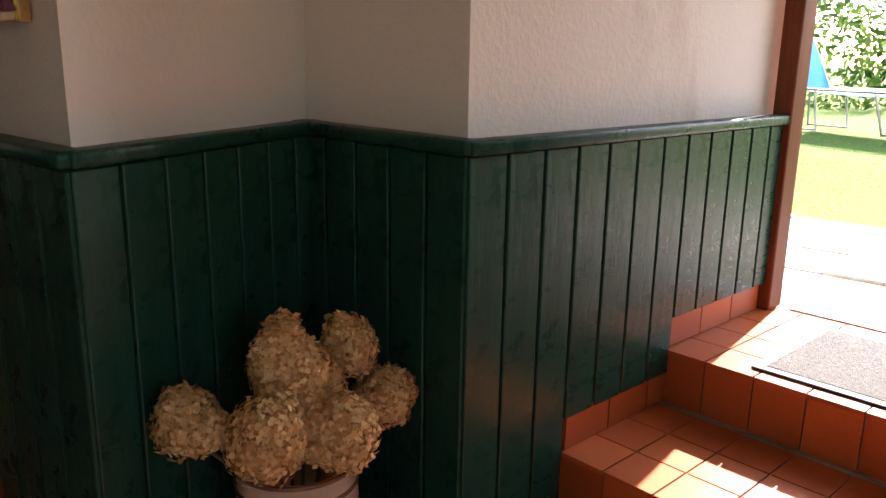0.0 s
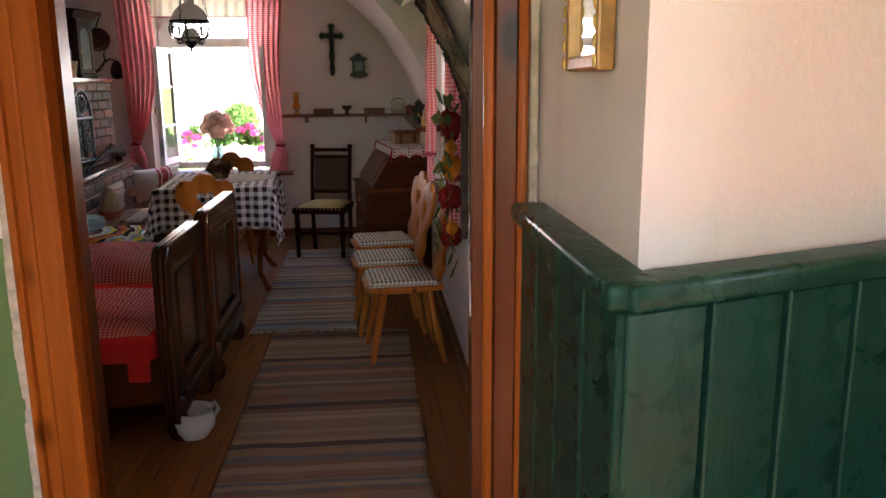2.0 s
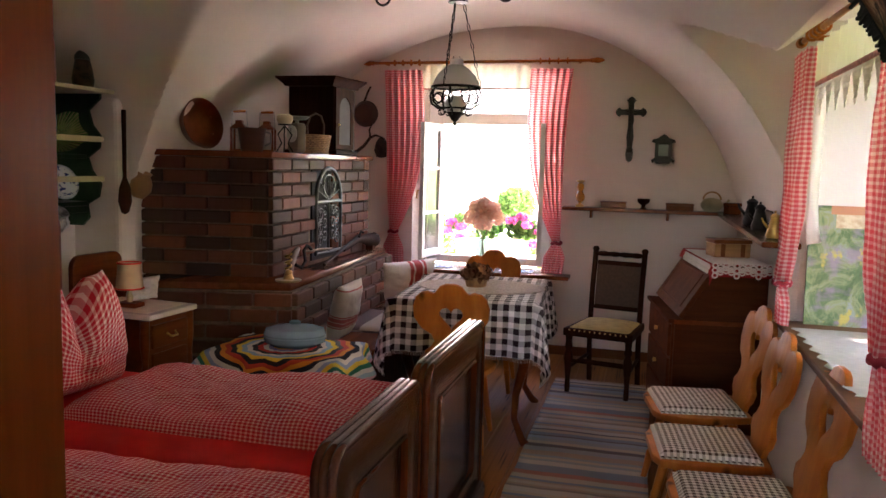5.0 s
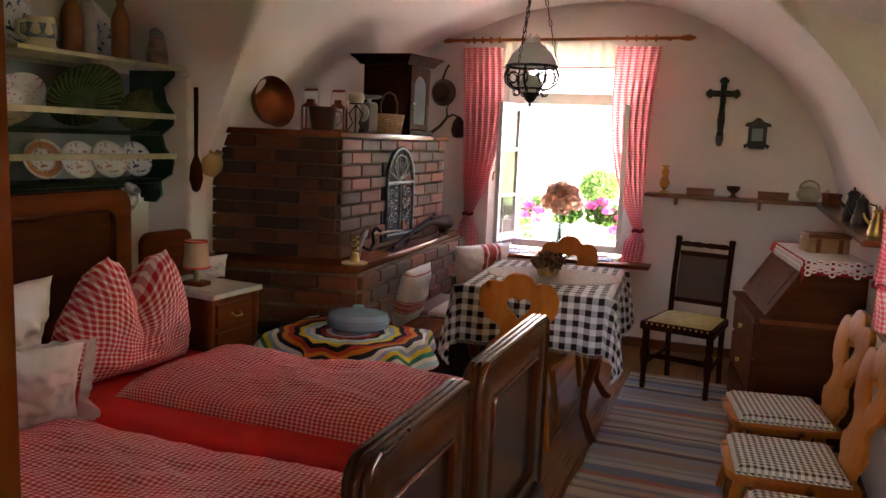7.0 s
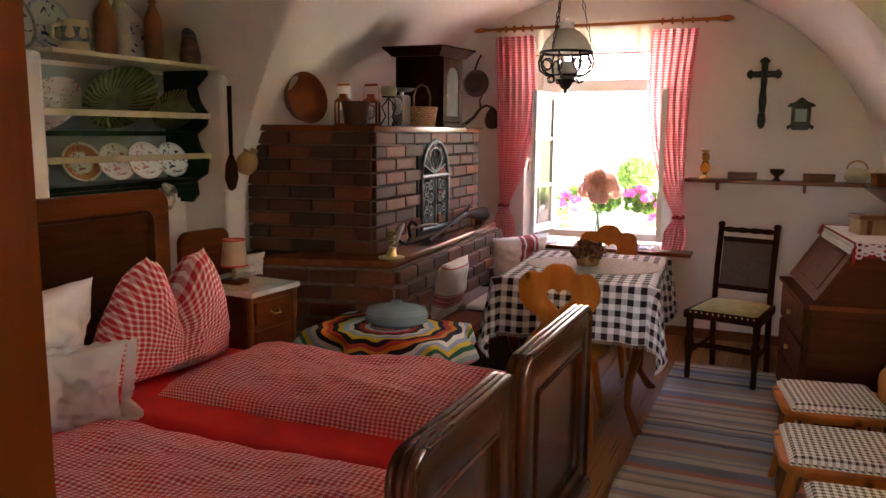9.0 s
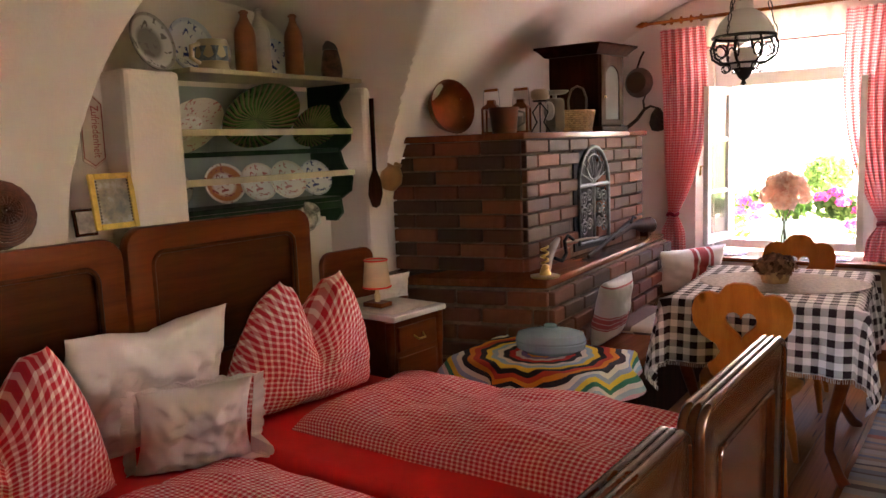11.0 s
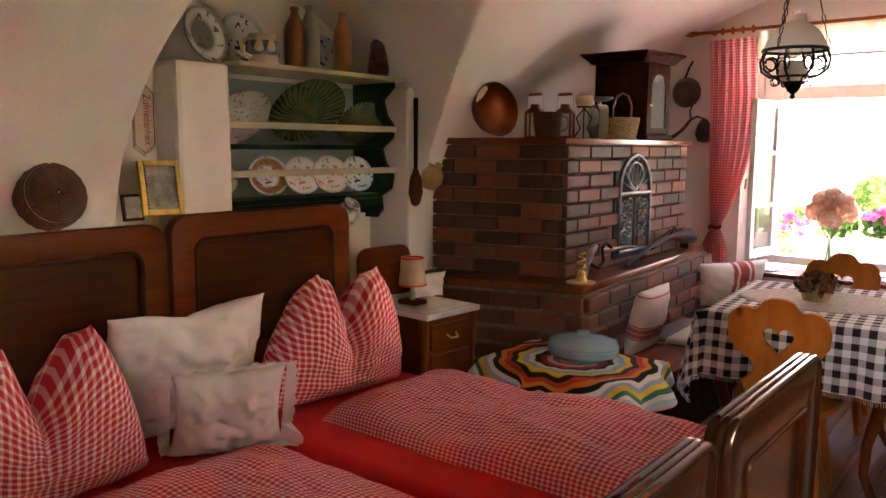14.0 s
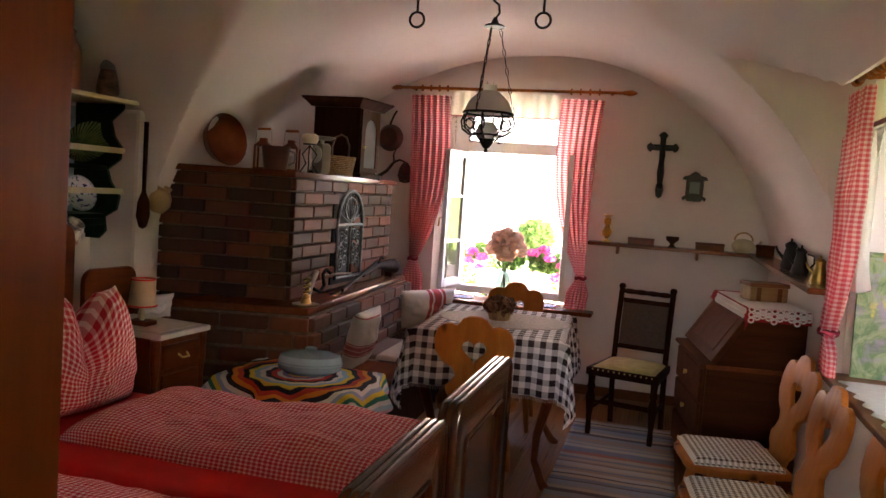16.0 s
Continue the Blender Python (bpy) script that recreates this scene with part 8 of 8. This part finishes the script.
part("wood_arm", tube(BM(), [(-1.275, 4.90, 0.81), (-1.29, 4.95, 0.87), (-1.305, 5.03, 0.92), (-1.31, 5.09, 0.945)], [0.018, 0.022, 0.020, 0.012], 8), plain("grey_worn_wood", (0.16, 0.10, 0.07), 0.6, 0, 0.3, 20), hm, "", 60)
part("iron_hook", tube(BM(), [(-1.285, 5.00, 0.86), (-1.27, 5.05, 0.84), (-1.27, 5.10, 0.87), (-1.29, 5.12, 0.93), (-1.29, 5.16, 0.955), (-1.285, 5.21, 0.93)], 0.009, 8), M_GUN, hm, "", 60)
part("strap", tube(BM(), [(-1.30, 5.15, 0.92), (-1.29, 5.35, 0.915), (-1.30, 5.55, 0.90)], 0.007, 6), plain("pale_leather", (0.20, 0.13, 0.08), 0.7), hm, "", 60)

# jug on the groin, pan and antlers by the window wall
jh = thing("hanging_jug", "small round ochre clay jug hanging on the wall", "jug", at(-1.985, 4.60, 1.30))
part("body", lathe(BM(), [(0, -0.075), (0.035, -0.072), (0.058, -0.03), (0.055, 0.01), (0.034, 0.045), (0.040, 0.062), (0.034, 0.062), (0.028, 0.045), (0, 0.02)], 24, rot(20, 'Y')), plain("ochre_clay", (0.42, 0.24, 0.10), 0.45, 0, 0.2, 14), jh, "", 50)
part("handle", tube(BM(), [(-0.01, 0.03, 0.05), (-0.03, 0.055, 0.075), (-0.045, 0.03, 0.09), (-0.06, 0.0, 0.085)], 0.006, 8), M_BARK, jh, "", 60)
part("nail", tube(BM(), [(-0.10, 0.0, 0.09), (-0.03, 0.0, 0.092)], 0.003, 6), M_IRON, jh)
pn = thing("hanging_pan", "old brown pan hanging on the window wall", "pan", at(-1.62, 6.955, 1.83))
part("dish", lathe(BM(), [(0, 0.03), (0.07, 0.03), (0.10, -0.02), (0.105, -0.02), (0.073, 0.037), (0, 0.037)], 30, rot(90, 'X')), plain("brown_pan", (0.12, 0.06, 0.04), 0.4, 0.4), pn, "", 50)
part("handle", tube(BM(), [(0.0, -0.01, 0.10), (0.03, -0.02, 0.17), (0.05, -0.01, 0.21)], 0.008, 8), M_DARK, pn, "", 60)
an = thing("antler_hook", "small antler with a dark pouch on the window wall", "antler", at(-1.62, 6.985, 1.54))
part("antler", tube(BM(), [(-0.09, 0.0, -0.02), (0.0, -0.05, 0.03), (0.06, -0.06, 0.10), (0.10, -0.05, 0.12), (0.16, -0.04, 0.10)], [0.015, 0.013, 0.011, 0.009, 0.005], 8), M_BARK, an, "", 60)
part("tine", tube(BM(), [(0.06, -0.06, 0.10), (0.055, -0.07, 0.16), (0.075, -0.06, 0.21)], [0.009, 0.007, 0.003], 8), M_BARK, an, "", 60)
part("pouch", lathe(BM(), [(0, -0.09), (0.04, -0.08), (0.058, -0.03), (0.045, 0.03), (0.02, 0.07), (0, 0.075)], 18, at(0.15, -0.045, 0.03)), M_BARK, an, "", 50)

# chamber pot by the bed foot
cp = thing("chamber_pot", "white enamel chamber pot on the floor under the footboard", "chamber pot", at(0.03, 2.60, 0.002) @ rot(30, 'Z') @ Matrix.Scale(0.85, 4))
part("pot", lathe(BM(), [(0, 0), (0.065, 0), (0.10, 0.05), (0.105, 0.10), (0.085, 0.125), (0.10, 0.14), (0.096, 0.142), (0.078, 0.125), (0.098, 0.095), (0, 0.01)], 34), M_CHINA, cp, "", 50)
part("handle", tube(BM(), [(0.075, 0.03, 0.12), (0.125, 0.05, 0.125), (0.145, 0.058, 0.085), (0.10, 0.04, 0.045)], 0.011, 10), M_CHINA, cp, "", 60)
# ---- outside ----
def grass_mat():
    k = Nodes("lawn", 0.9, 0, 0.1)
    co = k.coord("Object")
    a, b = k.noise(co, 0.6, 4), k.noise(co, 30, 4)
    k.color(k.ramp(k.math('ADD', k.math('MULTIPLY', a, 0.5), k.math('MULTIPLY', b, 0.5)), (0.35, (0.07, 0.13, 0.02)), (0.65, (0.17, 0.27, 0.05))))
    return k.bump(b, 0.8, 0.03).mat


bm = BM()
sheet(bm, 40, 40, lambda u, v: (-300 + 600 * u, -300 + 600 * v, -0.32))
setting("ground", bm, grass_mat(), "sunny green lawn reaching to the horizon", "ground")
bm = BM()
sheet(bm, 60, 60, lambda u, v: (5.15 + 14 * u, -9 + 16 * v, 0.47 + 0.30 * min(1, u * 14 / 3.4) + 0.02 * noise.noise((u * 14, v * 14, 1))))
o = setting("lawn_terrace", bm, grass_mat(), "bright green lawn beyond the terrace", "lawn")
solid(o, 1.1, -1.0)
M_PAVE = plain("pale_stone_paving", (0.50, 0.46, 0.41), 0.85, 0, 0.18, 5, 0.5)
pav = tagged(new("pavement"), "pale stone slab paving outside the entrance", "pavement", "", "structure")
_s = put("slab", box(BM(), (-0.5, -0.5, -0.5), (0.5, 0.5, 0.5), 0.012, None, 1), M_PAVE)
SLAB = _s.data
bpy.data.objects.remove(_s)
for i in range(4):
    for j in range(9):
        o = new("slab", SLAB)
        o.parent = pav
        o.matrix_basis = at(3.62 + 0.43 * i + 0.215, -2.8 + 0.52 * j + 0.26 * (i % 2), 0.40 + 0.004 * ((i * 7 + j * 3) % 5)) @ Matrix.Diagonal((0.422, 0.512, 0.19, 1))
bm = box(BM(), (3.60, -3.2, -0.3), (5.3, 2.4, 0.46))
setting("pavement_bed", bm, plain("sandy_joint", (0.30, 0.26, 0.20), 0.95), "sandy bed under the paving", "pavement")

# Pale ground added in place of grass to bounce sunlight up to the vault.
bm = BM()
sheet(bm, 40, 40, lambda u, v: (-12 + 20 * u, 7.5 + 11 * v, -0.30 + 0.01 * noise.noise((u * 20, v * 20, 2))))
setting("yard", bm, plain("bounce_gravel", (0.55, 0.50, 0.44), 0.9, 0, 0.2, 8, 0.5), "pale gravel yard added to bounce sunlight through the window", "yard")

# garden lounger
lg = thing("sun_lounger", "blue fabric garden lounger with steel tube frame on the lawn", "lounger", at(8.6, 1.03, 0.78) @ rot(-12, 'Z'))
M_BLUE = plain("blue_lounger_fabric", (0.02, 0.30, 0.62), 0.7, 0, 0.1, 8)
bm = BM()
sheet(bm, 12, 30, lambda u, v: ((u - 0.5) * 0.56, -0.95 + 1.2 * v, 0.36 - 0.03 * math.sin(math.pi * v)))
s_ = part("seat_cloth", bm, M_BLUE, lg)
solid(s_, 0.006)
bm = BM()
sheet(bm, 12, 20, lambda u, v: ((u - 0.5) * 0.56, 0.27 + 0.40 * v, 0.37 + 0.78 * v + 0.03 * math.sin(math.pi * v)))
s_ = part("back_cloth", bm, M_BLUE, lg)
solid(s_, 0.006)
for sx in (-0.29, 0.29):
    part("frame_tube", tube(BM(), [(sx, -1.0, 0.36), (sx, 0.27, 0.37), (sx, 0.68, 1.17)], 0.014, 8), M_STEEL, lg, "", 60)
    part("leg_loop", tube(BM(), [(sx, -0.75, 0.36), (sx, -0.95, 0.02), (sx, -0.55, 0.0), (sx, -0.45, 0.36)], 0.013, 8), M_STEEL, lg, "", 60)
    part("leg_loop", tube(BM(), [(sx, 0.1, 0.36), (sx, 0.05, 0.0), (sx, 0.45, 0.0), (sx, 0.50, 0.82)], 0.013, 8), M_STEEL, lg, "", 60)


def shrub(bm, c, rx, ry, rz, n, size, seed):
    r = random.Random(seed)
    for _ in range(n):
        d = Vector((r.gauss(0, 1), r.gauss(0, 1), r.gauss(0, 1))).normalized()
        k = r.uniform(0.55, 1.05) * (1 + 0.22 * noise.noise(d * 2.2 + Vector((seed, 0, 0))))
        p = Vector(c) + Vector((d.x * rx, d.y * ry, d.z * rz)) * k
        e = Vector((r.gauss(0, 1), r.gauss(0, 1), r.gauss(0, 1))).normalized()
        g = e.orthogonal().normalized()
        s = size * r.uniform(0.6, 1.3)
        v = [bm.verts.new(p - e * s), bm.verts.new(p + g * s * 0.45), bm.verts.new(p + e * s), bm.verts.new(p - g * s * 0.45)]
        bm.faces.new(v)


M_FOL = petal_mat("hedge_leaves", (0.03, 0.08, 0.015), (0.14, 0.24, 0.05))
bm = BM()
for k in range(9):
    shrub(bm, (13.0 + 0.6 * math.sin(k * 2.1), -5 + 1.5 * k, 1.4), 1.1, 1.1, 1.5 + 0.3 * math.sin(k), 1800, 0.075, k)
o = put("hedge", bm, M_FOL)
tagged(o, "tall leafy garden hedge behind the lawn", "hedge", "", "stuff")


def tree(x, y, z, h, r, seed, label):
    t = thing("garden_tree", label, "tree", at(x, y, z), "garden trees")
    bm = BM()
    tube(bm, [(0, 0, 0), (0.05, 0, h * 0.3), (0, 0.06, h * 0.6), (0.03, 0, h * 0.85)], [0.17, 0.13, 0.09, 0.03], 10)
    rr = random.Random(seed)
    for _ in range(9):
        a = rr.uniform(0, 6.28)
        z0 = h * rr.uniform(0.35, 0.7)
        tube(bm, [(0, 0, z0), (math.cos(a) * r * 0.4, math.sin(a) * r * 0.4, z0 + h * 0.12), (math.cos(a) * r * 0.8, math.sin(a) * r * 0.8, z0 + h * 0.2)], [0.06, 0.04, 0.015], 7)
    part("trunk", bm, M_BARK, t)
    bm = BM()
    for _ in range(26):
        a, q = rr.uniform(0, 6.28), r * rr.uniform(0.2, 0.8)
        shrub(bm, (math.cos(a) * q, math.sin(a) * q, h * rr.uniform(0.45, 0.98)), r * 0.42, r * 0.42, r * 0.36, 1200, 0.14, rr.randint(0, 999))
    part("crown", bm, M_FOL, t)


# Unseen tree, added only to keep the sun off the side window.
tree(5.6, 4.0, -0.32, 6.6, 2.9, 5, "unseen leafy tree added to shade the side window")

# round shrub, low hedge and neighbouring house beyond the window
sb = thing("round_shrub", "clipped round green shrub in the garden", "shrub", at(-1.22, 12.0, -0.32))
bm = BM()
shrub(bm, (0, 0, 1.22), 0.27, 0.27, 0.25, 2600, 0.035, 3)
part("crown", bm, M_FOL, sb)
part("stem", tube(BM(), [(0, 0, 0), (0.02, 0, 0.6), (0, 0, 1.2)], 0.03, 8), M_BARK, sb)
bm = BM()
for k in range(10):
    shrub(bm, (-4.6 + 0.75 * k, 13.4, 0.22), 0.55, 0.4, 0.42, 700, 0.05, 30 + k)
o = put("low_hedge", bm, M_FOL)
tagged(o, "low green hedge in the garden", "hedge", "", "stuff")
# Turned 37 degrees into the sun so the facade throws light through window_1.
nb = thing("neighbour_house", "plain white house across the yard, turned to reflect sun indoors", "house", at(-2, 18.5, -0.32) @ rot(37, 'Z'))
part("wall", box(BM(), (-9, 0, 0), (9, 6, 6.0)), plaster("white_facade", (0.84, 0.83, 0.80)), nb)
bm = BM()
v = [bm.verts.new(p) for p in ((-9.4, -0.5, 5.9), (9.4, -0.5, 5.9), (9.4, 3, 8.4), (-9.4, 3, 8.4), (9.4, 6.5, 5.9), (-9.4, 6.5, 5.9))]
bm.faces.new((v[0], v[1], v[2], v[3]))
bm.faces.new((v[3], v[2], v[4], v[5]))
rf = part("roof", bm, plain("red_roof_tiles", (0.30, 0.10, 0.06), 0.8, 0, 0.3, 6), nb)
solid(rf, 0.12)
